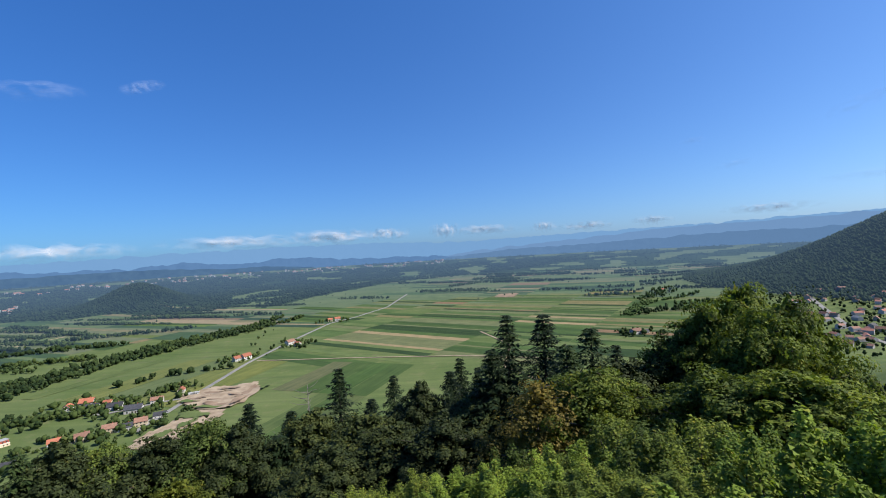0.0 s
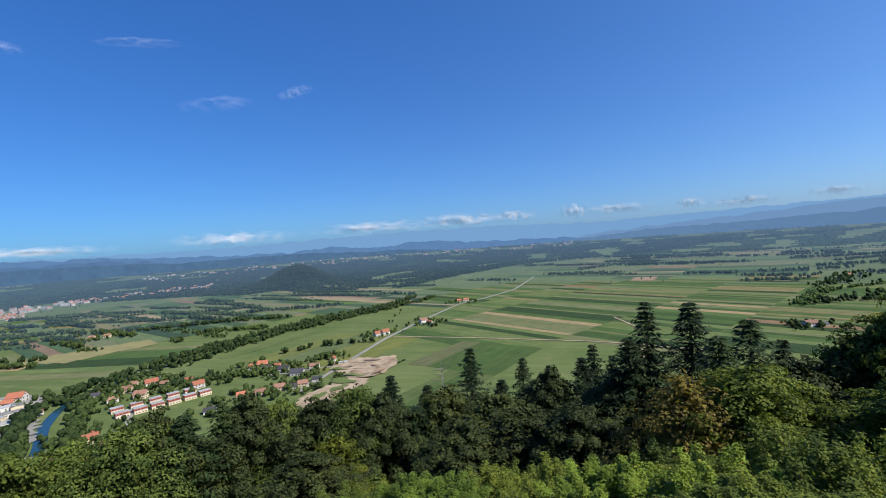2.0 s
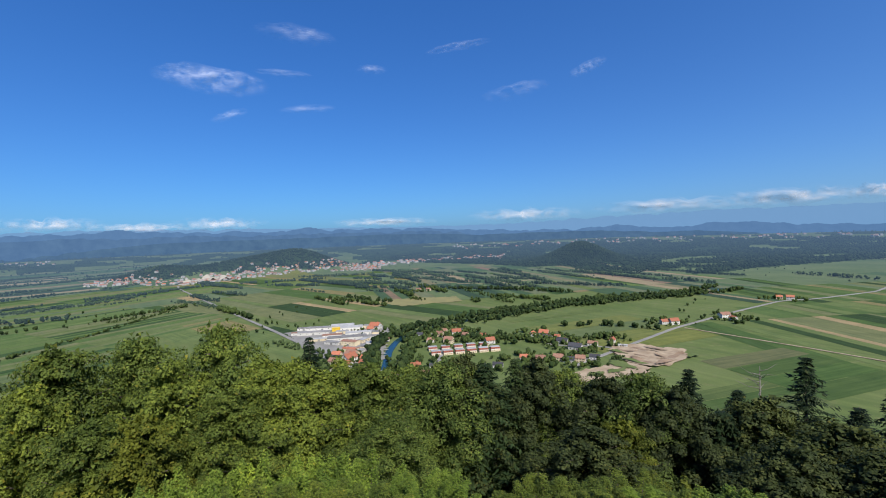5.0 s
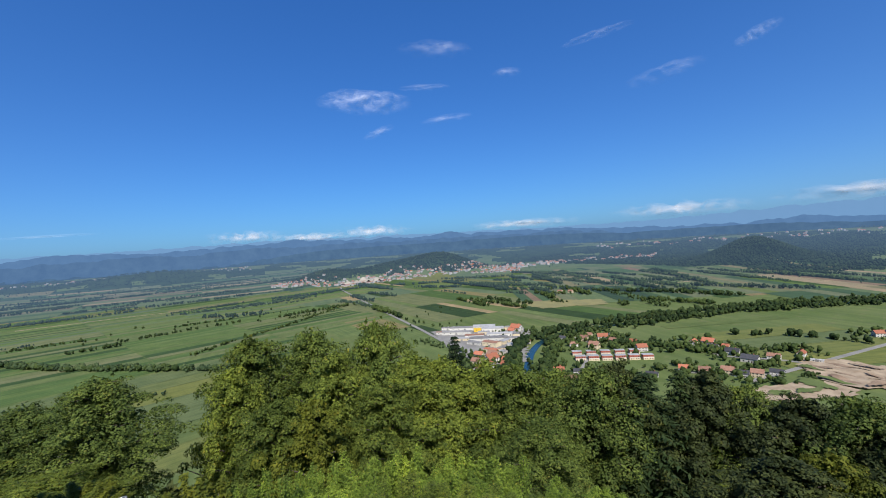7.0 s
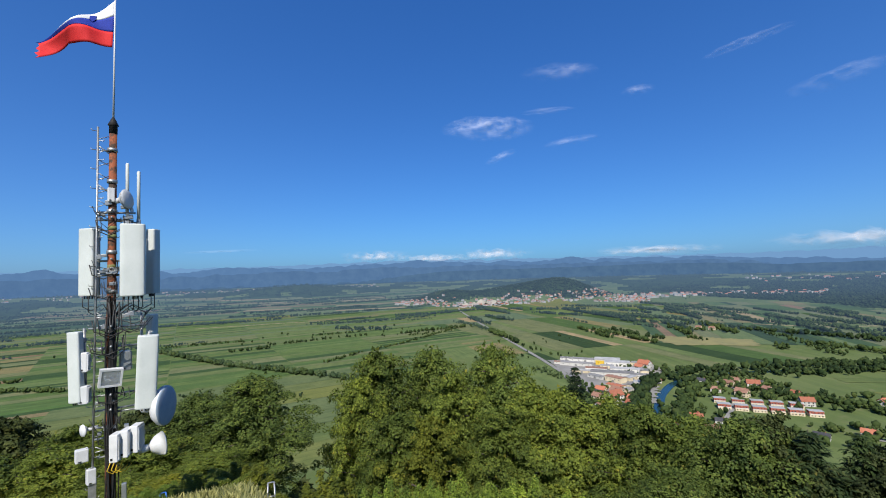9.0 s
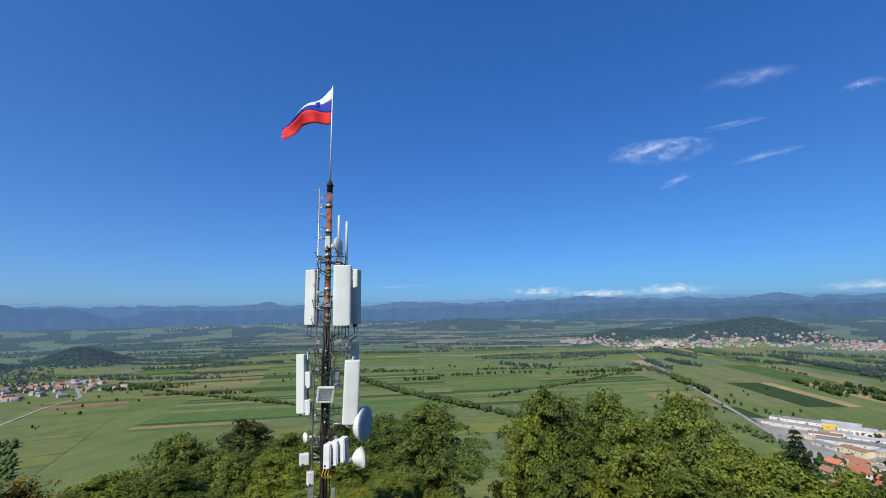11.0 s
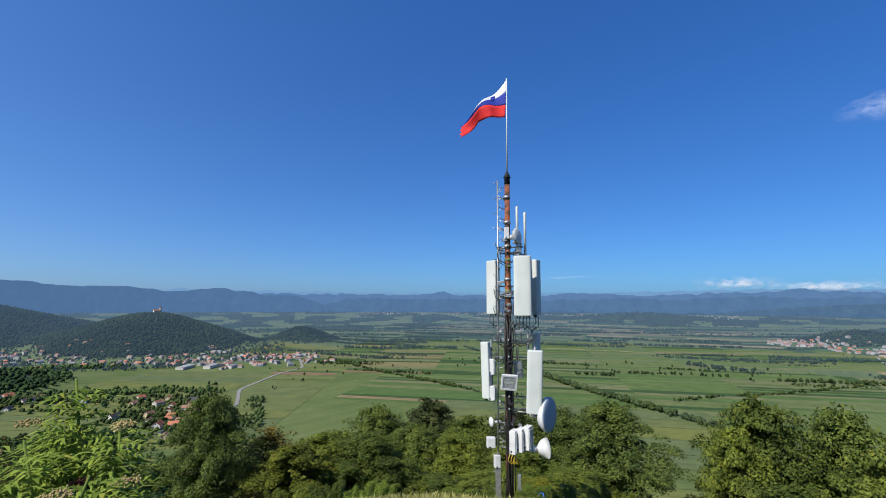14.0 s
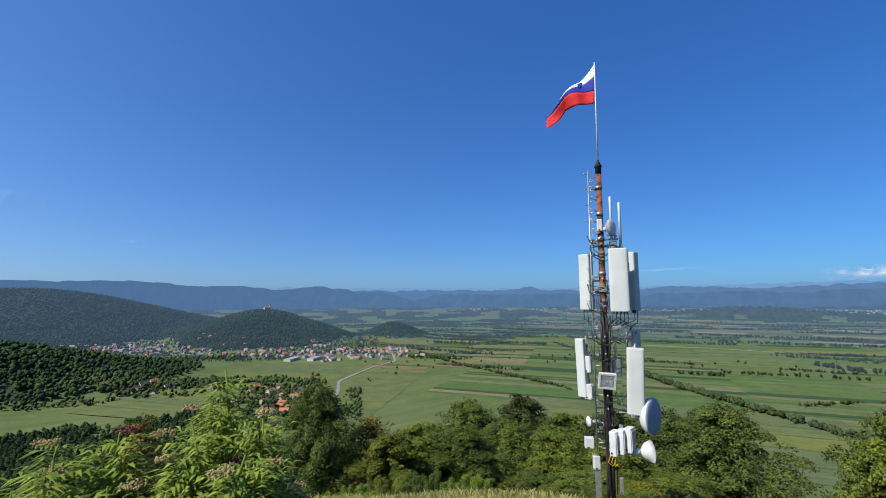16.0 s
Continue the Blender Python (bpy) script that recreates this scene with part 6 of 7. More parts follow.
def far_protos(group, muted=False):
    out = []
    for w, d, wm, rm, lab in [(13, 10, FAR_WALL, ROOF_ORANGE, "white village house with an orange roof"), (14, 10, FAR_WALL, ROOF_BROWN, "pale village house with a brown roof"),
                              (12, 9, FAR_WALL, ROOF_BROWN, "white village house with a brown roof"), (15, 10, FAR_WALL, ROOF_DARK, "white village house with a dark roof"), (12, 10, FAR_WALL, ROOF_ORANGE, "white village house with a red-orange roof")]:
        if muted:
            rm, lab = (ROOF_BROWN, "grey-walled village house with a brown roof") if rm is ROOF_ORANGE else (rm, lab)
        ob = house(w, d, 5.4, 3.4, wm, rm, lab, False)
        tagged(ob, group=group)
        out.append([ob, True])
    return out


def town_keep(lo, hi, edge_az, edge_r0, edge_r1, top=60, cut=-2, seed=0):
    def keep(x, y):
        az = math.degrees(math.atan2(-x, y)) % 360
        az = az - 360 if az > 300 else az
        r = math.hypot(x, y)
        return lo < az < hi and np.interp(az, edge_az, edge_r0) < r < np.interp(az, edge_az, edge_r1) and float(height(x, y)) < top and noise.noise(Vector((x / 120, y / 120, seed))) > cut
    return keep


town(125, (-2900, -2000, -200, 1500), town_keep(62, 93, [62, 70, 78, 84, 93], [2450, 2500, 2380, 2250, 2560], [2850, 2760, 2560, 2440, 2720], 45, -0.45, 1), far_protos("houses of the red-roofed town"), 1, 20)
far_town(90, (-3400, -2200, 1100, 2600), town_keep(46, 64, [46, 55, 64], [3050, 3000, 2700], [3500, 3300, 3100], 60, -0.2, 2), "white houses of a distant village", 2)
town(80, (-1000, 300, -2500, -1100), town_keep(142, 186, [142, 150, 156, 163, 172, 186], [1400, 1350, 1400, 1560, 1600, 1650], [1750, 1640, 1750, 1900, 2150, 2350], 60, -0.5, 3), far_protos("houses of the village below the castle hill"), 3, 30)
town(46, (500, 1400, 550, 1550), town_keep(-46, -34.5, [-46, -40, -34.5], [800, 860, 1050], [1500, 1560, 1380], 30, -0.3, 4), far_protos("houses of the village beside the wooded hill", True), 4, 35)
far_town(150, (-4700, -2500, -3300, -300), town_keep(95, 146, [95, 120, 146], [4250, 4300, 4300], [4600, 4650, 4650], 150, 0.1, 5), "tiny white houses at the plain's rim", 5, 0.9)
far_town(150, (-3500, 300, 2500, 4700), town_keep(2, 60, [2, 30, 60], [4200, 4200, 3900], [4700, 4600, 4400], 95, 0.1, 6), "pale houses of a city on the horizon", 6)


far_town(260, (-2900, -2000, -200, 1500), town_keep(62, 93, [62, 70, 78, 84, 93], [2450, 2500, 2380, 2250, 2560], [2900, 2860, 2660, 2540, 2760], 55, -0.5, 1), "crowded red and white roofs of the town", 11, 1.0)
far_town(300, (-1000, 300, -2500, -1100), town_keep(142, 186, [142, 150, 156, 163, 172, 186], [1450, 1400, 1470, 1560, 1600, 1650], [1800, 1700, 1850, 1950, 2250, 2400], 60, -0.5, 3), "small roofs of the village among trees", 12, 0.9)
far_town(70, (500, 1400, 550, 1550), town_keep(-46, -34.5, [-46, -40, -34.5], [900, 960, 1100], [1600, 1650, 1450], 30, -0.3, 4), "grey and brown roofs of the village behind", 13, 0.9)


# ---- row houses ----
def row_house():
    e = thing("row_house")
    low, up, roof = bmesh.new(), bmesh.new(), bmesh.new()
    add_box(low, (-7, -6, -1), (7, 6, 3.0))
    add_box(up, (-6.9, -4.2, 3.003), (6.9, 6, 6.0))
    add_box(roof, (-7.2, -4.6, 6.003), (7.2, 6.4, 6.35), Matrix.Rotation(radians(-3), 4, 'X'))
    lo = part("ground_floor_wall", low, WALL_CREAM, e, "cream rendered ground floor")
    hi = part("upper_wall", up, WALL_RED, e, "brick-red rendered upper floor")
    part("roof", roof, ROOF_WHITE, e)
    for x in (-4.8, -1.8, 1.8, 4.8):
        window(lo, x, -6, 1.6, 0)
        window(hi, x, -4.2, 4.5, 0)
    rail = bmesh.new()
    add_box(rail, (-7, -6, 3.003), (7, -5.85, 3.9))
    part("balcony_parapet", rail, WALL_WHITE, e)
    return tagged(e, "terraced house, cream below, red above, pale flat roof", "house", "row of terraced houses")


ROW = row_house()
first = True
for k in range(6):
    t = k / 5
    put(ROW, first, -566 + 44 * t, 392 + 84 * t, 63, 1.05)
    first = False
for k in range(5):
    t = k / 4
    put(ROW, False, -592 + 38 * t, 404 + 76 * t, 63, 1.0)


# ---- workshop halls ----
def hall(x, y, w, d, h, turn, wall_mat, roof_mat, label, lights=5):
    e = thing("workshop_hall", Matrix.Translation((x, y, 0.4)) @ pose(0, 0, 0, 0, 0, turn))
    roof, wall = gable(w, d, h, d * 0.07, 0.4)
    wo = part("wall", wall, wall_mat, e)
    part("roof", roof, roof_mat, e)
    for k in range(lights):
        bm = bmesh.new()
        add_box(bm, (-0.9, 0.8, 0), (0.9, d * 0.36, 0.35), pose(-w / 2 + w * (k + 0.5) / lights, 0, h + d * 0.07 + 0.35) @ Matrix.Rotation(-math.atan(0.14), 4, 'X'))
        part("rooflight", bm, ROOF_WHITE, e)
        window(wo, -w / 2 + w * (k + 0.5) / lights, -d / 2, h * 0.6, 0)
    gate = bmesh.new()
    add_box(gate, (-2, -d / 2 - 0.06, 0), (2, -d / 2 + 0.06, 4))
    part("gate", gate, ROOF_GREY, e)
    tagged(e, label, "workshop")


hall(-880, 330, 62, 18, 6, 60, WALL_WHITE, ROOF_GREY, "long grey-roofed workshop hall beside the road")
hall(-850, 300, 60, 16, 6, 60, WALL_WHITE, ROOF_GREY, "low grey-roofed workshop hall")
hall(-862, 366, 46, 24, 8, 62, WALL_WHITE, ROOF_WHITE, "large workshop hall with a white sheet roof")
hall(-832, 372, 44, 22, 8, 62, WALL_WHITE, ROOF_WHITE, "wide workshop hall with a pale roof")
hall(-842, 353, 34, 8, 7, 62, YELLOW, YELLOW, "bright yellow clad workshop building", 3)
hall(-760, 330, 70, 20, 7, 65, WALL_WHITE, ROOF_GREY, "long grey-roofed factory hall")
hall(-785, 365, 50, 16, 6, 65, WALL_WHITE, ROOF_WHITE, "workshop with a white sheet roof")
hall(-720, 318, 30, 16, 8, 30, WALL_CREAM, ROOF_BROWN, "cream office building with a brown roof", 4)
hall(-735, 372, 40, 14, 6, 65, WALL_WHITE, ROOF_GREY, "grey-roofed storage hall in the yard")
hall(-690, 350, 30, 14, 6, 65, WALL_WHITE, ROOF_WHITE, "small pale storage hall")
hall(-680, 300, 26, 13, 6, 30, WALL_CREAM, ROOF_ORANGE, "cream building with an orange roof", 4)
for k, (x, y, w, d, h, turn) in enumerate([(-905, 300, 26, 12, 5, 60), (-815, 345, 24, 12, 6, 62), (-800, 318, 36, 14, 6, 65), (-770, 392, 30, 13, 6, 155), (-748, 298, 30, 12, 5, 30), (-725, 345, 22, 12, 6, 120),
                                           (-705, 372, 26, 12, 5, 65), (-672, 328, 24, 12, 6, 35), (-655, 305, 20, 11, 6, 120), (-790, 288, 34, 10, 5, 65), (-868, 278, 30, 10, 5, 62), (-830, 405, 28, 14, 6, 60)]):
    hall(x, y, w, d, h, turn, (WALL_WHITE, WALL_CREAM)[k % 2], (ROOF_GREY, ROOF_WHITE, ROOF_BROWN, ROOF_GREY)[k % 4],
         ("small grey-roofed workshop in the yard", "small pale-roofed store in the yard", "small brown-roofed workshop in the yard", "small grey-roofed workshop in the yard")[k % 4], 3)
hall(-545, -1365, 60, 22, 8, 40, WALL_WHITE, ROOF_WHITE, "long white factory hall at the village edge")
hall(-600, -1330, 50, 20, 8, 40, WALL_WHITE, ROOF_WHITE, "white factory hall at the village edge")
hall(-640, -1290, 44, 18, 7, 40, WALL_WHITE, ROOF_GREY, "grey-roofed factory hall at the village edge")
hall(700, 800, 34, 14, 6, 30, WALL_CREAM, ROOF_BROWN, "brown-roofed barn by the village street", 4)
hall(-398, 636, 14, 6, 3, 30, WALL_WHITE, ROOF_WHITE, "white site container by the pit", 2)


def hill_castle():
    p = polar(161.3, 2150)
    e = thing("hilltop_church", Matrix.Translation((p.x, p.y, float(height(p.x, p.y)) + 6)))
    roof, wall = gable(22, 12, 9, 6)
    part("wall", wall, WALL_CREAM, e)
    part("roof", roof, ROOF_BROWN, e)
    tower = bmesh.new()
    add_box(tower, (-16, -4, -6), (-11, 4, 20))
    part("tower", tower, WALL_WHITE, e)
    spire = bmesh.new()
    bmesh.ops.create_cone(spire, cap_ends=True, segments=4, radius1=5, radius2=0.2, depth=8, matrix=Matrix.Translation((-13.5, 0, 24.0)) @ Matrix.Rotation(radians(45), 4, 'Z'))
    part("spire", spire, ROOF_BROWN, e)
    tagged(e, "small cream church with brown roof on a wooded hill", "church")


hill_castle()


# ---- the antenna mast ----
MAST = polar(121.5, 16.9)
MAST_Z = float(height(MAST.x, MAST.y))
FOOT = MAST_Z - 190
AT_MAST = Matrix.Translation((MAST.x, MAST.y, 190)) @ pose(0, 0, 0, 0, 0, 121.5)
AXIS = -0.1


LICHEN = plain("lichen_on_paint", (0.12, 0.13, 0.04), (0.22, 0.24, 0.08), 12, 0.9, fine=50, bump=0.4)


def hung(name, label, category, group=""):
    return tagged(thing(name, AT_MAST), label, category, group)


def rounded_box(name, mat, parent, lo, hi, turn=(0, 0, 0), bevel=0.03, label=""):
    """A box with softened edges, turned about its own middle."""
    lo, hi = Vector(lo), Vector(hi)
    mid = (lo + hi) / 2
    bm = bmesh.new()
    add_box(bm, lo - mid, hi - mid, None, bevel)
    bmesh.ops.transform(bm, verts=bm.verts, matrix=Matrix.Translation(mid) @ pose(0, 0, 0, *turn))
    return part(name, bm, mat, parent, label, smooth=False)


def pole():
    e = hung("antenna_mast", "tall rusty red steel mast with climbing pegs and cables", "mast")
    bar("pole", [(AXIS, 0, FOOT - 0.3), (AXIS - 0.02, 0, -3), (AXIS, 0, 0), (AXIS + 0.02, 0, 4.0)], [0.13, 0.115, 0.105, 0.09], RUST, e, 16)
    for z in (3.5, 2.6, 1.75, 0.6, -0.5, -1.6, -2.7, -3.8):
        bar("clamp_ring", [(AXIS, 0, z - 0.05), (AXIS, 0, z + 0.05)], 0.125, GALV, e, 16)
    bar("black_cap", [(AXIS + 0.02, 0, 3.98), (AXIS + 0.02, 0, 4.2), (AXIS + 0.02, 0, 4.22), (AXIS + 0.02, 0, 4.47)], [0.1, 0.1, 0.135, 0.02], BLACK_CAP, e, 14)
    bar("flagstaff", [(AXIS + 0.02, 0, 4.4), (AXIS + 0.05, 0, 7.97)], [0.028, 0.018], WHITE_PAINT, e, 8)
    bar("ladder_rail", [(-0.42, -0.1, 4.1), (-0.44, -0.1, 0), (-0.5, -0.1, FOOT)], 0.026, GALV, e, 10)
    for k in range(12):
        z = 3.75 - 0.19 * k
        bar("lattice_strut", [(-0.42, -0.1, z), (AXIS - 0.08, -0.02, z - (0.13 if k % 2 else -0.13))], 0.011, GALV, e, 6)
    z, k = 3.98, 0
    while z > FOOT + 0.3:
        s = 1 if k % 2 else -1
        x = -0.42 - 0.08 * (4.1 - z) / 11
        bar("climbing_peg", [(x, -0.1, z), (x + s * 0.13, -0.1, z + 0.005), (x + s * 0.15, -0.1, z + 0.05)], 0.011, GALV, e, 6)
        z -= 0.27
        k += 1
    for z in (3.45, 2.35, 1.2, 0.0, -1.2, -2.4, -3.6, -4.8):
        bar("rail_brace", [(-0.43, -0.1, z), (AXIS, 0, z + 0.0)], 0.016, GALV, e, 6)
        bar("rail_brace", [(-0.43, -0.1, z + 0.14), (AXIS, 0, z - 0.12)], 0.014, GALV, e, 6)
    rounded_box("cable_duct", GALV, e, (-0.58, -0.16, FOOT), (-0.4, -0.1, -5.5), (0, 0, 0), 0.01)
    g = np.random.default_rng(5)
    for k in range(13):
        a = g.uniform(-0.09, 0.13)
        pts = [(AXIS + a + 0.05 * math.sin(z * 1.3 + k), -0.12 - 0.03 * (k % 3), z) for z in np.arange(-0.6 - 0.2 * (k % 4), FOOT, -0.55)]
        bar("cable", pts, 0.019, CABLE, e, 6)
    for k in range(11):
        x0, x1, z0 = g.uniform(-0.6, 0.9), g.uniform(-0.15, 0.15), g.uniform(-3.9, -0.8)
        d = g.uniform(0.2, 0.5)
        bar("cable", [(x0, -0.1, z0), (x0 * 0.7, -0.15, z0 - d), ((x0 + x1) * 0.5, -0.16, z0 - d * 1.2), (x1, -0.13, z0 - d * 0.6)], 0.012, CABLE, e, 6)
    for x0 in (0.16, 0.28, 0.4, 0.52, 0.62, 0.82, 0.9, -0.72, -0.6):
        L = g.uniform(0.26, 0.5)
        bar("cable", [(x0, -0.15, -0.6), (x0, -0.13, -0.6 - L), (x0 * 0.75, -0.1, -0.72 - L), (x0 * 0.4, -0.08, -0.66 - L * 0.6), (AXIS, -0.11, -0.9 - L)], 0.013, CABLE, e, 6)
    for k in range(22):
        z0 = g.choice([1.75, 1.5, 0.3, -0.3, -1.3, -1.8, -3.3, -3.9, -4.4]) + g.uniform(-0.1, 0.1)
        x0, x1, d = AXIS + g.uniform(-0.5, -0.1), AXIS + g.uniform(0.05, 0.45), g.uniform(0.15, 0.55)
        bar("cable", [(x0, -0.16, z0), (x0 * 0.9, -0.2, z0 - d * 0.7), ((x0 + x1) / 2, -0.22, z0 - d), (x1, -0.2, z0 - d * 0.6), (x1 * 0.9, -0.12, z0 + 0.1)], g.uniform(0.009, 0.016), CABLE, e, 6)
    for z in (1.28, 1.05, 0.2, -0.95):
        bar("paint_band", [(AXIS + 0.005 * z, 0, z - 0.06), (AXIS + 0.005 * z, 0, z + 0.05)], 0.106, LICHEN, e, 14, "yellow-green lichen and old paint")
    for k in range(4):
        x0 = -0.15 + 0.09 * k
        bar("yellow_cable", [(x0 + 0.05, -0.3, -5.1), (x0 - 0.02, -0.3, -5.3), (x0 + 0.1, -0.25, -5.42), (x0 + 0.25, -0.25, -5.25)], 0.014, YELLOW_CABLE, e, 6)
    for z, half in ((1.72, 0.55), (1.5, 0.5), (0.35, 0.6), (-0.05, 0.6), (-1.5, 0.85), (-2.05, 0.8), (-3.35, 0.8), (-3.75, 0.7), (-4.5, 0.6), (-5.0, 0.5)):
        bar("mount_arm", [(AXIS - half * 0.6, 0.04, z), (AXIS + half, 0.04, z + 0.01)], 0.028, GALV, e, 8)
        bar("mount_arm", [(AXIS, -0.3, z + 0.05), (AXIS, 0.35, z + 0.05)], 0.028, GALV, e, 8)
    for k in range(34):
        z, x = g.choice([1.85, 1.7, 1.55, 1.45, 0.4, 0.05, -0.4, -1.2, -1.6, -2.1, -3.6, -4.3]) + g.uniform(-0.08, 0.08), g.uniform(-0.45, 0.35)
        rounded_box("clamp_plate", GALV, e, (x, -0.14, z), (x + g.uniform(0.08, 0.2), 0.02, z + g.uniform(0.06, 0.14)), (0, g.uniform(-15, 15), 0), 0.012)


pole()


def panel_antenna(lo, hi, deep, mid_y, turn, label, tilt=0.0, lean=0.0):
    """A sector antenna: a tall radome with a rounded face, its end caps, back plate and brackets."""
    (x0, z0), (x1, z1) = lo, hi
    e = hung("panel_antenna", label, "antenna", "sector antennas on the mast")
    w, h = x1 - x0, z1 - z0
    m = pose((x0 + x1) / 2, mid_y, (z0 + z1) / 2, tilt, lean, turn)
    prof = []
    for k in range(13):
        a = math.pi * k / 12
        prof.append((-w / 2 * math.copysign(abs(math.cos(a)) ** 0.45, math.cos(a)), -deep * 0.5 - deep * 0.35 * math.sin(a) ** 0.7))
    prof += [(w / 2, deep * 0.3), (w * 0.42, deep * 0.42), (-w * 0.42, deep * 0.42), (-w / 2, deep * 0.3)]
    bm = bmesh.new()
    rings = []
    for z, s in ((-h / 2, 0.94), (-h / 2 + 0.025, 1), (h / 2 - 0.025, 1), (h / 2, 0.94)):
        rings.append([bm.verts.new((x * s, y * s, z)) for x, y in prof])
    n = len(prof)
    for a, b in zip(rings[:-1], rings[1:]):
        for k in range(n):
            bm.faces.new((a[k], a[(k + 1) % n], b[(k + 1) % n], b[k]))
    bm.faces.new(list(reversed(rings[0])))
    bm.faces.new(rings[-1])
    bmesh.ops.transform(bm, verts=bm.verts, matrix=m)
    part("radome", bm, RADOME, e)
    bm = bmesh.new()
    add_box(bm, (-w * 0.36, deep * 0.43, -h * 0.47), (w * 0.36, deep * 0.52, h * 0.47), m, 0.01)
    part("back_plate", bm, RADOME_BACK, e)
    for z in (-h * 0.36, h * 0.36):
        bm = bmesh.new()
        add_box(bm, (-0.07, deep * 0.5, z - 0.05), (0.07, deep * 0.5 + 0.2, z + 0.05), m, 0.01)
        part("bracket", bm, GALV, e)
    v, f = tube([m @ Vector((0, deep * 0.5 + 0.2, -h * 0.55)), m @ Vector((0, deep * 0.5 + 0.2, h * 0.53))], [0.035, 0.035], 10)
    mesh_object("mount_pipe", v, f, GALV, e, smooth=True)
    for k in range(5):
        bm = bmesh.new()
        x = -w * 0.34 + w * 0.17 * k
        bmesh.ops.create_cone(bm, cap_ends=True, segments=8, radius1=0.018, radius2=0.018, depth=0.09, matrix=m @ Matrix.Translation((x, 0, -h / 2 - 0.04)))
        part("connector", bm, CABLE, e)


panel_antenna((0.1, -0.64), (0.68, 1.36), 0.22, -0.42, -6, "large grey-white panel antenna facing the hilltop")
panel_antenna((-0.81, -0.6), (-0.38, 1.26), 0.2, 0.2, -38, "grey-white panel antenna turned half away")
panel_antenna((0.68, -0.62), (1.02, 1.3), 0.2, 0.38, 58, "grey-white panel antenna partly in shadow")
panel_antenna((-1.0, -3.4), (-0.68, -1.54), 0.16, -0.05, -35, "slim white panel antenna", 0, -2)
panel_antenna((0.47, -3.76), (0.97, -1.75), 0.2, -0.45, -4, "large white panel antenna, leaning slightly", 2, 2)
panel_antenna((0.68, -2.95), (1.0, -1.24), 0.16, 0.45, 60, "grey panel antenna in shade behind the mast")


def dish(centre, radius, deep, aim, label, face_mat, back_mat, drum=0.0):
    """A microwave dish: shroud, cover, back shell and its radio unit."""
    e = hung("microwave_dish", label, "dish antenna")
    m = Matrix.Translation(centre) @ Vector(aim).to_track_quat('Z', 'Y').to_matrix().to_4x4()
    seg = 28

    def rev(name, prof, mat):
        vs, fs = [], []
        for r, z in prof:
            for k in range(seg):
                a = 2 * math.pi * k / seg
                vs.append(m @ Vector((r * math.cos(a), r * math.sin(a), z)))
        for i in range(len(prof) - 1):
            for k in range(seg):
                q = (k + 1) % seg
                fs.append((i * seg + k, i * seg + q, (i + 1) * seg + q, (i + 1) * seg + k))
        mesh_object(name, vs, fs, mat, e, smooth=True)

    rev("cover", [(0.005, drum + 0.05), (radius * 0.5, drum + 0.04), (radius * 0.9, drum + 0.02), (radius, drum), (radius * 1.02, drum - 0.02)], face_mat)
    rev("shell", [(radius * 1.02, drum - 0.02), (radius * 1.02, 0), (radius * 0.8, -deep * 0.5), (radius * 0.45, -deep * 0.85), (radius * 0.2, -deep), (0.005, -deep)], back_mat)
    rev("radio_unit", [(0.005, -deep - 0.25), (radius * 0.3, -deep - 0.25), (radius * 0.3, -deep - 0.02), (0.005, -deep - 0.02)], WHITE_PAINT)
    a, b = m @ Vector((0, 0, -deep - 0.1)), Vector((AXIS, 0, centre[2]))
    v, f = tube([a, b], [0.03, 0.03], 8)
    mesh_object("mount_arm", v, f, GALV, e, smooth=True)


dish((1.1, -0.2, -3.83), 0.54, 0.28, (0.84, -0.48, 0.02), "round microwave dish, its bluish shade painted into the cover", DISH_SHADE, WHITE_PAINT, 0.12)
dish((1.12, -0.1, -4.92), 0.33, 0.36, (0.97, 0.22, 0.05), "white horn-shaped dish antenna seen edge-on", WHITE_PAINT, WHITE_PAINT, 0.0)
dish((0.26, -0.2, 2.1), 0.27, 0.2, (0.85, -0.5, 0.15), "small white dish antenna high on the mast", WHITE_PAINT, WHITE_PAINT)
dish((-0.72, 0.1, -4.22), 0.16, 0.1, (-0.9, -0.4, 0), "tiny white dish antenna", WHITE_PAINT, WHITE_PAINT)


def whip(x, z0, z1):
    e = hung("rod_antenna", "thin white rod antenna on a side arm", "antenna", "rod antennas")
    bar("rod", [(x, 0.05, z0), (x, 0.05, z1 - 0.03), (x, 0.05, z1)], [0.045, 0.045, 0.03], RADOME, e, 10)
    bar("foot", [(x, 0.05, z0 - 0.12), (x, 0.05, z0 + 0.1)], 0.055, GALV, e, 10)
    bar("side_arm", [(x, 0.05, z0), (AXIS, 0.05, z0 + 0.05)], 0.025, GALV, e, 8)


whip(0.25, 1.5, 3.18)
whip(0.52, 1.45, 2.97)


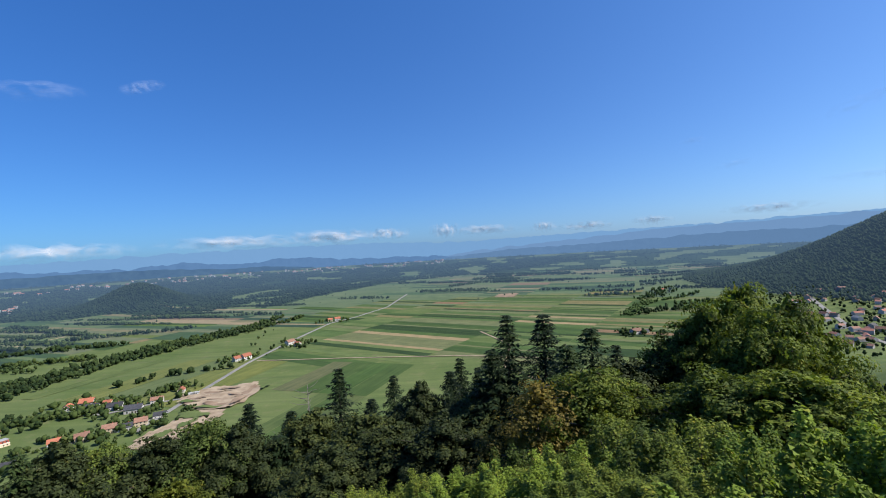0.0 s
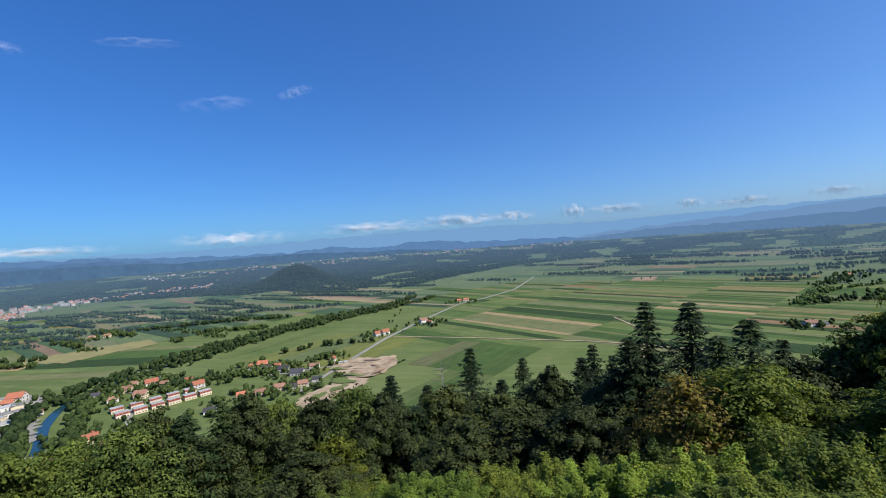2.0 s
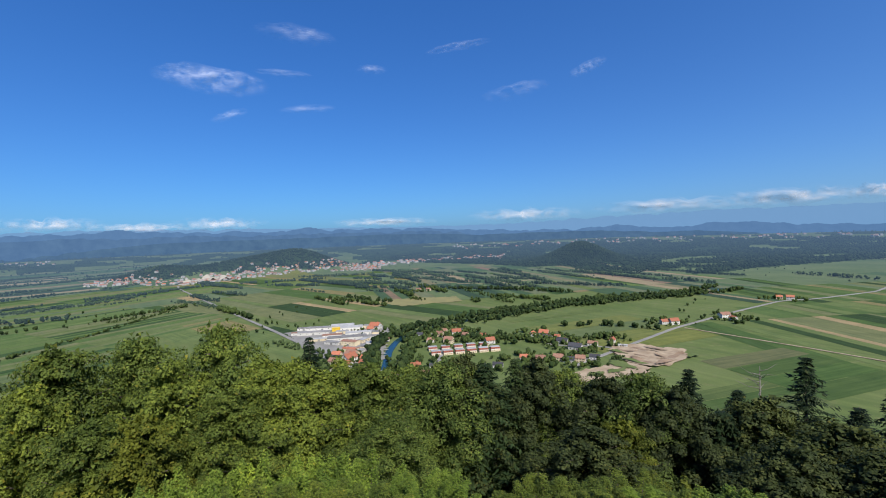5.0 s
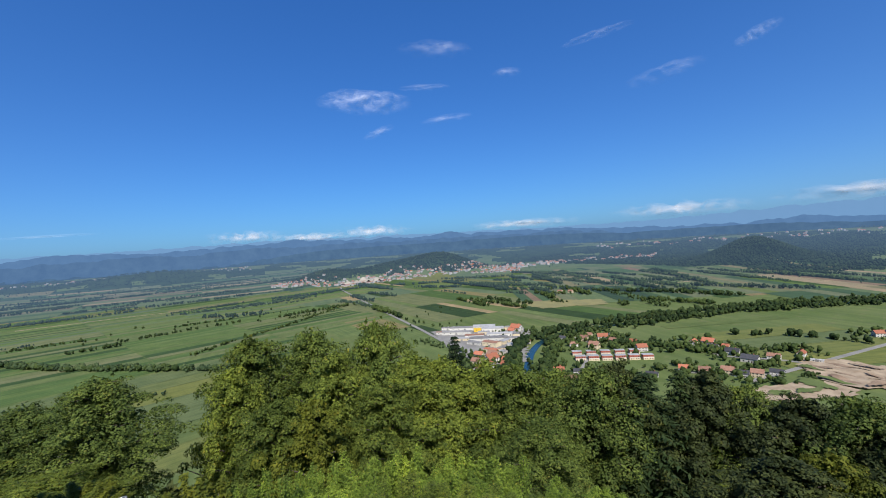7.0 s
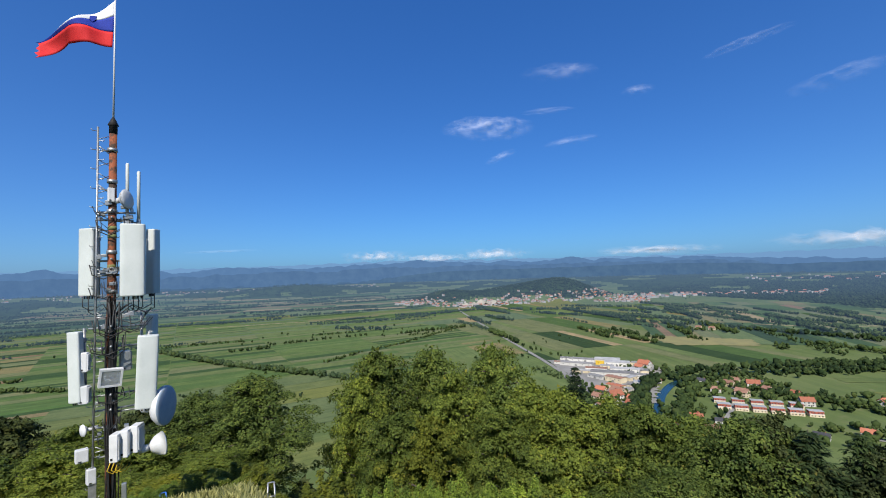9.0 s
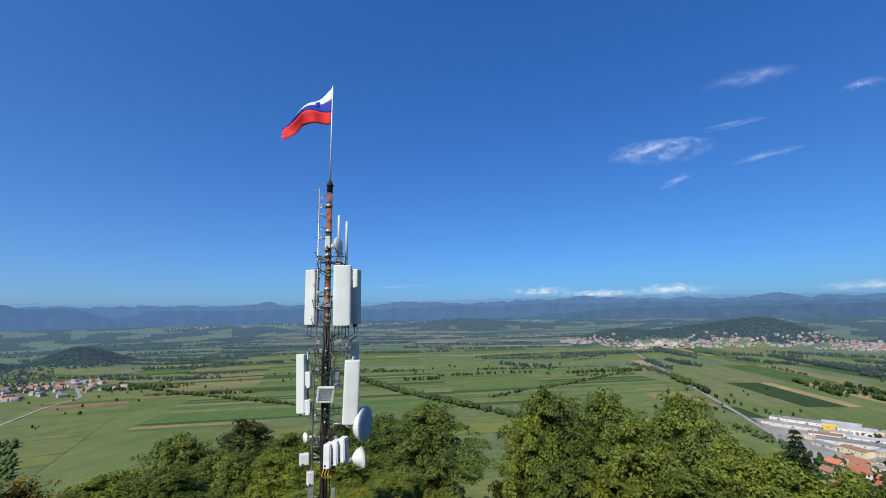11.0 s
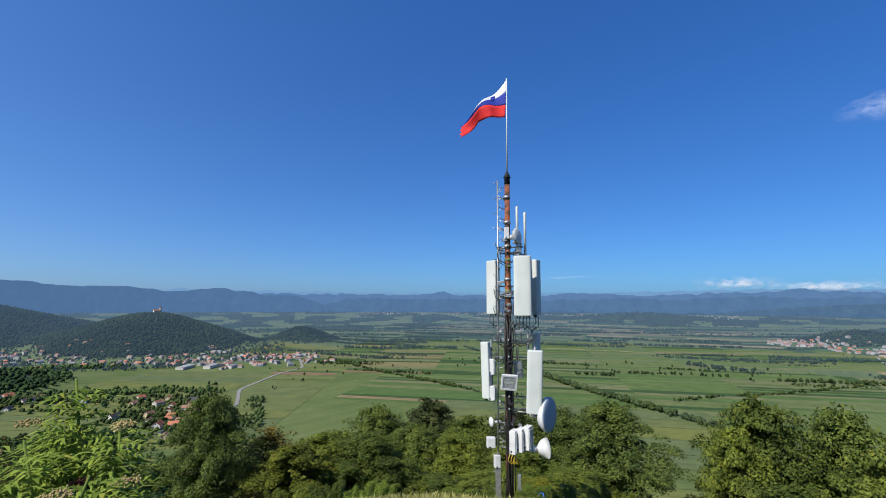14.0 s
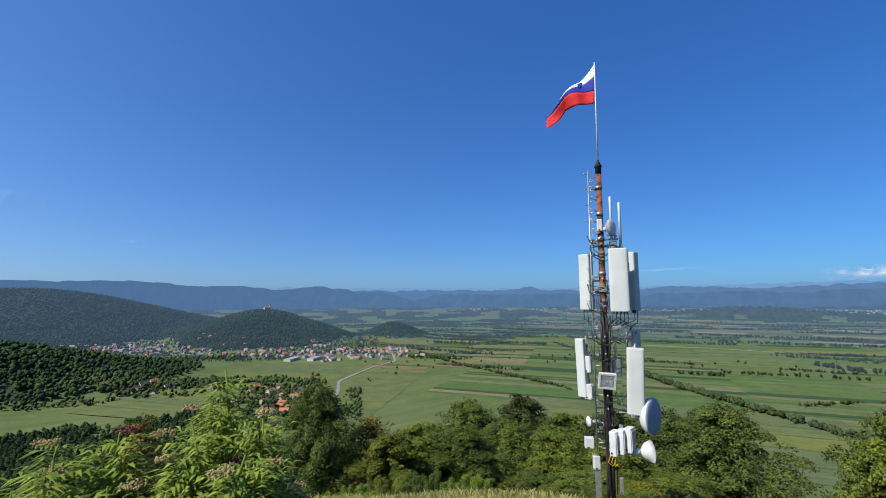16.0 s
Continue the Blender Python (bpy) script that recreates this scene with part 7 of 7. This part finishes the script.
def unit(lo, hi, turn, label, fins=True, name="radio_unit", mat=None):
    mat = mat or WHITE_PAINT
    e = hung(name, label, "radio unit", "radio units on the mast")
    rounded_box("case", mat, e, lo, hi, (0, 0, turn), 0.02)
    mid = (Vector(lo) + Vector(hi)) / 2
    m = Matrix.Translation(mid) @ pose(0, 0, 0, 0, 0, turn)
    w, d, h = Vector(hi) - Vector(lo)
    if fins:
        for k in range(6):
            bm = bmesh.new()
            y = -d * 0.4 + d * 0.16 * k
            add_box(bm, (w / 2 - 0.003, y, -h * 0.42), (w / 2 + 0.02, y + 0.012, h * 0.42), m)
            part("cooling_fin", bm, mat, e)
    bm = bmesh.new()
    add_box(bm, (-w * 0.3, -d / 2 - 0.012, -h * 0.42), (-w * 0.05, -d / 2 - 0.002, -h * 0.34), m)
    part("type_label", bm, CABLE, e, "small dark type plate")
    bm = bmesh.new()
    add_box(bm, (-0.03, d / 2 - 0.01, -0.05), (0.03, d / 2 + 0.25, 0.05), m)
    part("bracket", bm, GALV, e)


for k in range(3):
    unit((-0.06 + 0.22 * k, -0.62 + 0.07 * k, -5.02 + 0.05 * k), (0.15 + 0.22 * k, -0.24 + 0.07 * k, -4.3 + 0.05 * k), -24, "white finned radio unit in a row of three")
unit((-0.76, -0.2, -2.62), (-0.58, -0.05, -2.1), -20, "small white radio unit beside the ladder")
unit((-0.78, -0.25, -3.45), (-0.56, -0.05, -2.98), -20, "small white radio unit below an antenna")
unit((-0.86, -0.2, -4.98), (-0.58, 0.02, -4.65), 10, "off-white equipment box on the mast", False, "equipment_box")
unit((-0.62, -0.2, -5.6), (-0.42, 0.0, -5.2), 15, "white equipment box low on the mast", False, "equipment_box")
unit((0.08, 0.05, -2.75), (0.34, 0.3, -2.2), 10, "dark grey radio unit behind the floodlight", True, mat=RADOME_BACK)
unit((-0.2, -0.18, 2.0), (-0.04, -0.05, 2.4), 10, "white cylindrical radio box near the top", False)
unit((0.14, -0.1, -6.3), (0.26, 0.02, -5.8), 0, "grey cable box at the mast's foot", False, "equipment_box", RADOME_BACK)


def floodlight():
    e = hung("floodlight", "square white floodlight with an off-white reflector", "lamp")
    m = Matrix.Translation((-0.1, -0.32, -2.83)) @ pose(0, 0, 0, 12, 4, 10)
    bm = bmesh.new()
    for a, b in (((-0.26, -0.05, 0.2), (0.26, 0.08, 0.25)), ((-0.26, -0.05, -0.25), (0.26, 0.08, -0.2)), ((-0.26, -0.05, -0.2), (-0.21, 0.08, 0.2)), ((0.21, -0.05, -0.2), (0.26, 0.08, 0.2))):
        add_box(bm, a, b, m)
    part("frame", bm, WHITE_PAINT, e)
    bm = bmesh.new()
    add_box(bm, (-0.21, 0.06, -0.2), (0.21, 0.12, 0.2), m)
    # Off-white in place of mirror metal: the reflected brightness sits in the colour.
    part("reflector", bm, RADOME, e)
    bm = bmesh.new()
    add_box(bm, (-0.21, -0.035, -0.2), (0.21, -0.03, 0.2), m)
    part("glass", bm, LAMP_GLASS, e)
    bm = bmesh.new()
    add_box(bm, (-0.12, -0.01, -0.06), (0.12, 0.03, 0.0), m, 0.01)
    part("lamp_tube", bm, WHITE_PAINT, e)
    v, f = tube([m @ Vector((-0.28, 0.05, 0)), m @ Vector((-0.2, 0.25, 0)), (AXIS, 0, -2.8)], [0.018] * 3, 6)
    mesh_object("bracket", v, f, GALV, e, smooth=True)


floodlight()


# ---- the flag ----
def flag():
    e = hung("flag", "frayed white, blue and red flag drooping from its staff", "flag")
    n, k = 30, 6

    def at(s, v):
        top = 7.9 - 1.5 * s - 0.05 * math.sin(9 * s)
        low = 6.5 - 0.08 * s if s < 0.6 else 6.45 - 0.62 * ((s - 0.6) / 0.4) ** 0.8
        x = AXIS + 0.045 - 0.06 * v * (1 - s) - 1.7 * s
        y = 0.17 * math.sin(8 * s + 2.2 * v) * min(s * 3, 1) + 0.25 * s
        return Vector((x, y, top + (low - top) * v))

    def edge(full, gone):
        return lambda s: max(full * (1 - s / gone), 0.0)

    white, blue = edge(0.33, 0.78), edge(0.68, 1.04)
    for name, mat, v0, v1 in (("white_stripe", FLAG_WHITE, lambda s: 0.0, white), ("blue_stripe", FLAG_BLUE, white, blue), ("red_stripe", FLAG_RED, blue, lambda s: 1.0)):
        vs, fs = [], []
        last = next((i for i in range(n + 1) if v1(i / n) - v0(i / n) < 0.004), n)
        for i in range(last + 1):
            s = i / n
            for j in range(k + 1):
                p = at(s, v0(s) + (v1(s) - v0(s)) * j / k)
                if i == n:
                    p.x += 0.05 * math.sin(j * 2.7)
                vs.append(p)
        for i in range(last):
            for j in range(k):
                fs.append((i * (k + 1) + j, (i + 1) * (k + 1) + j, (i + 1) * (k + 1) + j + 1, i * (k + 1) + j + 1))
        ob = mesh_object(name, vs, fs, mat, e, smooth=True)
        sol = ob.modifiers.new("cloth", 'SOLIDIFY')
        sol.thickness = 0.006
    vs = [at(s, v) + Vector((0, -0.02, 0)) for s, v in ((0.25, 0.1), (0.34, 0.06), (0.34, 0.2), (0.3, 0.28), (0.25, 0.22))]
    vs += [p + Vector((0, 0.03, 0)) for p in vs]
    fs = [(0, 1, 2, 3, 4), (9, 8, 7, 6, 5)] + [(i, (i + 1) % 5, (i + 1) % 5 + 5, i + 5) for i in range(5)]
    mesh_object("shield_emblem", vs, fs, FLAG_BLUE, e, "plain dark blue shield shape")


flag()


# ---- small things on the slope ----
def trestle(az, el, dist, label, mat):
    p, z, eye = seat(az, dist)
    tall = max(eye + dist * math.tan(radians(el)) - z, 0.6)
    e = thing("steel_trestle", Matrix.Translation((p.x, p.y, z)) @ pose(0, 0, 0, 0, 0, az))
    for x in (-0.16, 0.16):
        bar("leg", [(x, -0.25, -0.2), (x * 0.6, 0, tall)], 0.03, mat, e, 8)
        bar("leg", [(x, 0.25, -0.2), (x * 0.6, 0, tall)], 0.03, mat, e, 8)
    bar("crossbar", [(-0.1, 0, tall), (0.1, 0, tall)], 0.025, mat, e, 8)
    bar("crossbar", [(-0.13, -0.12, tall * 0.5), (0.13, -0.12, tall * 0.5)], 0.02, mat, e, 8)
    tagged(e, label, "trestle")


trestle(117.0, -21.5, 21.5, "blue painted steel trestle on the slope", BLUE_PAINT)
trestle(105.8, -22.6, 17.0, "grey galvanised steel trestle among bushes", GALV)


# ---- bushes and grass at the hilltop ----
def shrub(tall, wide, leaves, size, mat, label, seed, shoots=26):
    """A thicket of upright shoots, each leafy along its length."""
    g = np.random.default_rng(seed)
    e = thing("shrub")
    stems, pts, nor = [], [], []
    for k in range(shoots):
        a, r = g.uniform(0, 6.28), wide / 2 * math.sqrt(g.uniform(0, 1))
        h = tall * g.uniform(0.6, 1.0) * (1 - 0.35 * (2 * r / wide) ** 2)
        foot = Vector((math.cos(a) * r * 0.45, math.sin(a) * r * 0.45, -0.3))
        top = Vector((math.cos(a) * r * 1.05 + g.normal(0, 0.1), math.sin(a) * r * 1.05 + g.normal(0, 0.1), h))
        mid = foot.lerp(top, 0.5) + Vector((g.normal(0, 0.08), g.normal(0, 0.08), 0.1))
        stems.append(tube([foot, mid, top], [0.03, 0.018, 0.006], 5))
        m = leaves // shoots
        t = g.uniform(0.12, 1, m) ** 0.75
        c = np.array(foot)[None] * ((1 - t) ** 2)[:, None] + 2 * np.array(mid)[None] * (t * (1 - t))[:, None] + np.array(top)[None] * (t ** 2)[:, None]
        d = sphere_dirs(m, g, -0.3)
        spread = wide * 0.16 * (1.15 - t * 0.85)
        pts.append(c + d * (spread * g.uniform(0.2, 1, m))[:, None])
        nor.append(d * 0.45 + [0, 0, 0.7] + g.normal(0, 0.3, (m, 3)))
    v, f = joined(stems)
    mesh_object("branchwork", v, f, BARK, e, smooth=True)
    p, q = np.concatenate(pts), np.concatenate(nor)
    lv, lf = leaf_quads(p, q, size * g.uniform(0.6, 1.3, len(p)), g, 0.75, 0.15, 3)
    mesh_object("foliage", lv, lf, mat, e)
    return tagged(e, label, "shrub")


SHRUBS = [
    [shrub(2.4, 3.0, 26000, 0.058, LEAF_FRESH, "bright green leafy shrub on the hilltop slope", 1), True, 2.4, 3.0],
    [shrub(2.4, 3.0, 28000, 0.052, LEAF_BEECH, "olive-green hazel thicket on the slope", 2, 30), True, 2.4, 3.0],
    [shrub(2.4, 3.0, 17000, 0.072, LEAF_FRESH, "large-leaved green bush beside the lookout", 3, 22), True, 2.4, 3.0],
    [shrub(2.2, 2.4, 6500, 0.1, LEAF_YELLOW, "bush with yellowing leaves", 4, 20), True, 2.2, 2.4],
]


def bush(kind, az, el, dist, wide, turn):
    p, z, eye = seat(az, dist)
    tall = min(max(eye + dist * math.tan(radians(el)) - z, 0.9), 7.0)
    ob, first, h, w = SHRUBS[kind]
    m = Matrix.Translation((p.x, p.y, z - 0.1)) @ pose(0, 0, 0, 0, 0, turn)
    if not first:
        ob = copy_thing(ob, m)
    SHRUBS[kind][1] = False
    ob.matrix_basis = m
    ob.scale = (wide / w, wide / w, tall / h)


EDGE_EAST = [(1, -19, -19.8, 11, 3.6), (1, -25, -18.8, 10, 3.6), (1, -30.5, -18.6, 9.5, 3.4), (0, -35, -17.6, 9, 3.0), (2, -38.5, -16.8, 7.5, 2.8), (2, -43.5, -14.6, 7, 2.8), (2, -34, -24, 5.6, 2.4), (1, -28, -25, 7, 2.8),
             (1, -21, -25.5, 7.6, 3.0), (0, -14, -22.5, 10, 3.0), (1, -11, -24.5, 12, 3.4), (0, -5, -26, 11, 3.2), (0, 1, -26.8, 11, 3.0), (1, 7, -26.5, 14, 3.4), (1, 13, -26, 17, 3.8), (2, -41, -24, 5.2, 2.2), (1, -15, -28, 7.4, 2.8),
             (0, -47, -15, 6.5, 2.6), (1, -7.5, -22.8, 14, 3.2)]
EDGE_MID = [(0, 27, -28.2, 10, 3.0), (0, 22, -29, 9.5, 2.6), (1, 33, -28, 13, 3.2), (3, 30, -25.5, 17, 3.0), (1, 38, -28.5, 15, 3.2), (1, 44, -29.5, 14, 3.2), (0, 55.5, -29.2, 11, 2.6),
            (0, 65, -26, 13, 3.4), (0, 69, -25.2, 13, 3.4), (0, 73, -24.2, 14, 3.4), (0, 77, -23.6, 14, 3.4), (0, 81, -23.2, 14, 3.4), (0, 85, -23.0, 14, 3.4), (0, 89, -22.6, 15, 3.4), (3, 100, -21.8, 14.5, 2.6), (0, 93, -22.6, 15, 3.2),
            (0, 96.6, -23.2, 14, 3.0), (3, 103, -23.5, 14, 2.2), (1, 80, -27, 11, 3.0), (1, 72, -29, 10, 3.0), (0, 87, -27, 11, 3.0), (0, 94, -27.5, 11, 2.8), (1, 65, -31, 9, 2.6), (3, 109, -22.3, 18, 2.4), (1, 112, -23, 18, 3.0)]
EDGE_WEST = [(0, 117, -22.4, 21, 3.0), (1, 122, -22.6, 21, 3.2), (1, 127, -21.6, 24, 3.4), (3, 132, -21, 24, 3.0), (0, 137, -20.6, 24, 3.2), (1, 142, -20, 25, 3.4), (1, 147, -20.2, 25, 3.0), (0, 151.5, -21, 22, 2.4), (1, 160, -20, 24, 3.6),
             (1, 165, -19.5, 26, 3.6), (1, 171, -19, 26, 3.8), (1, 177, -18.6, 26, 3.8), (1, 183, -18, 26, 3.8)]
for k, row in enumerate(EDGE_EAST + EDGE_MID + EDGE_WEST):
    bush(*row, turn=(k * 83) % 360)


def elder(az, el, dist, seed, heads):
    """Dwarf elder: green stalks, feathered leaves of long leaflets, flat flower heads gone to seed."""
    g = np.random.default_rng(seed)
    p, z, eye = seat(az, dist)
    tall = eye + dist * math.tan(radians(el)) - z
    e = thing("elder_plant", Matrix.Translation((p.x, p.y, z)) @ pose(0, 0, 0, 0, 0, seed * 50))
    stalk = [(0, 0, -0.1), (g.normal(0, 0.04), g.normal(0, 0.04), tall * 0.5), (g.normal(0, 0.08), g.normal(0, 0.08), tall)]
    bar("stalk", stalk, [0.014, 0.011, 0.006], LEAF_ELDER, e, 6)
    vs, fs = [], []
    for k in range(int(tall / 0.03)):
        h = tall * (0.15 + 0.83 * k / (tall / 0.03))
        base = Vector(stalk[0]).lerp(Vector(stalk[2]), h / tall)
        for side in (0, 1):
            a = k * 1.57 + side * math.pi + g.normal(0, 0.3)
            o = Vector((math.cos(a), math.sin(a), 0.35))
            L = g.uniform(0.13, 0.23) * (1.1 - 0.45 * h / tall)
            n = 4
            for j in range(n + 1):
                c = base + o * L * (j + 0.6) / n - Vector((0, 0, 0.06 * (j / n) ** 2))
                for s in ((-1, 1) if j < n else (0,)):
                    d = (Vector((-math.sin(a), math.cos(a), -0.12)) * s * 0.9 + o * (0.6 if s else 1.0)).normalized()
                    w = d.cross(Vector((0, 0, 1))).normalized() * g.uniform(0.008, 0.014)
                    l = g.uniform(0.08, 0.14)
                    i = len(vs)
                    vs += [c, c + d * l * 0.4 + w + Vector((0, 0, 0.006)), c + d * l - Vector((0, 0, 0.03)), c + d * l * 0.4 - w + Vector((0, 0, 0.006))]
                    fs.append((i, i + 1, i + 2, i + 3))
    mesh_object("foliage", vs, fs, LEAF_ELDER, e)
    top = Vector(stalk[2])
    for q in range((heads + 1) // 2):
        bm = bmesh.new()
        c = top + Vector((g.normal(0, 0.1), g.normal(0, 0.1), g.uniform(-0.12, 0.03)))
        for k in range(110):
            r, a = 0.062 * math.sqrt(g.random()), g.uniform(0, 6.28)
            bmesh.ops.create_icosphere(bm, subdivisions=1, radius=g.uniform(0.004, 0.007), matrix=Matrix.Translation(c + Vector((math.cos(a) * r, math.sin(a) * r, 0.02 - r * 0.2 + g.normal(0, 0.008)))))
        part("flower_head", bm, BERRY if (seed + q) % 6 == 5 else BLOSSOM, e)
    tagged(e, "dwarf elder plant with faded cream flower heads", "plant", "elder plants at the lookout")


ELDERS_A = [(163.8, -7.6, 3.3, 0), (165.0, -12.5, 3.0, 2), (162.0, -12.9, 3.1, 2), (168.3, -12.4, 3.2, 2), (161.0, -16.8, 2.9, 2), (166.6, -15.8, 2.7, 2), (163.4, -17.6, 2.6, 1), (160.0, -20.6, 2.7, 1), (169.4, -17.2, 2.8, 1), (161.2, -20.6, 2.4, 1)]
ELDERS_B = [(176.8, -12.2, 3.2, 2), (179.6, -14.6, 3.0, 2), (174.2, -15.2, 3.1, 2), (183, -13.2, 3.3, 2), (177.6, -17.6, 2.7, 2), (172.4, -18.6, 2.8, 1), (181.4, -18, 2.6, 1), (175, -20.4, 2.5, 2), (170.6, -21.4, 2.5, 1), (186, -15, 3, 2), (166.4, -21.5, 2.4, 1), (178.8, -21.8, 2.4, 1)]
for k, (az, el, d, heads) in enumerate(ELDERS_A + ELDERS_B):
    elder(az, el, d, k + 1, heads)
    elder(az + 1.3, el - 3.6, d + 0.25, k + 41, 0)
    elder(az - 1.6, el - 4.6, d - 0.15, k + 81, 0)


def grass():
    """Long dry meadow grass on the hilltop slope, blade by blade."""
    g = np.random.default_rng(9)
    n = 52000
    r = 2.5 + 21 * g.random(n) ** 0.75
    az = np.radians(g.uniform(96, 190, n))
    x, y = -np.sin(az) * r, np.cos(az) * r
    z = height(x, y) + np.array([noise.noise(Vector((a * 0.3, b * 0.3, 0))) for a, b in zip(x, y)]) * 0.25 * np.clip(r / 10, 0, 1)
    h = g.uniform(0.1, 0.34, n)
    a = g.uniform(0, 2 * np.pi, n)
    w = 0.006 + 0.0009 * r
    side = np.stack([np.cos(a) * w, np.sin(a) * w, np.zeros(n)], -1)
    bend = np.stack([g.normal(0, 0.25, n) * h, g.normal(0, 0.25, n) * h, h], -1)
    base = np.stack([x, y, z - 0.05], -1)
    v = np.stack([base - side, base + side, base + bend * [0.4, 0.4, 0.65] + side * 0.7, base + bend], 1).reshape(-1, 3)
    ob = mesh_object("meadow_grass", v, np.arange(n * 4).reshape(-1, 4), DRY_GRASS)
    tagged(ob, "long dry yellow-green grass on the hilltop", "grass", kind="stuff")


DRY_GRASS = foliage("dry_grass_blades", (0.36, 0.33, 0.13), (0.66, 0.58, 0.27), (0.8, 0.68, 0.38), 0.4, 0.6)
grass()
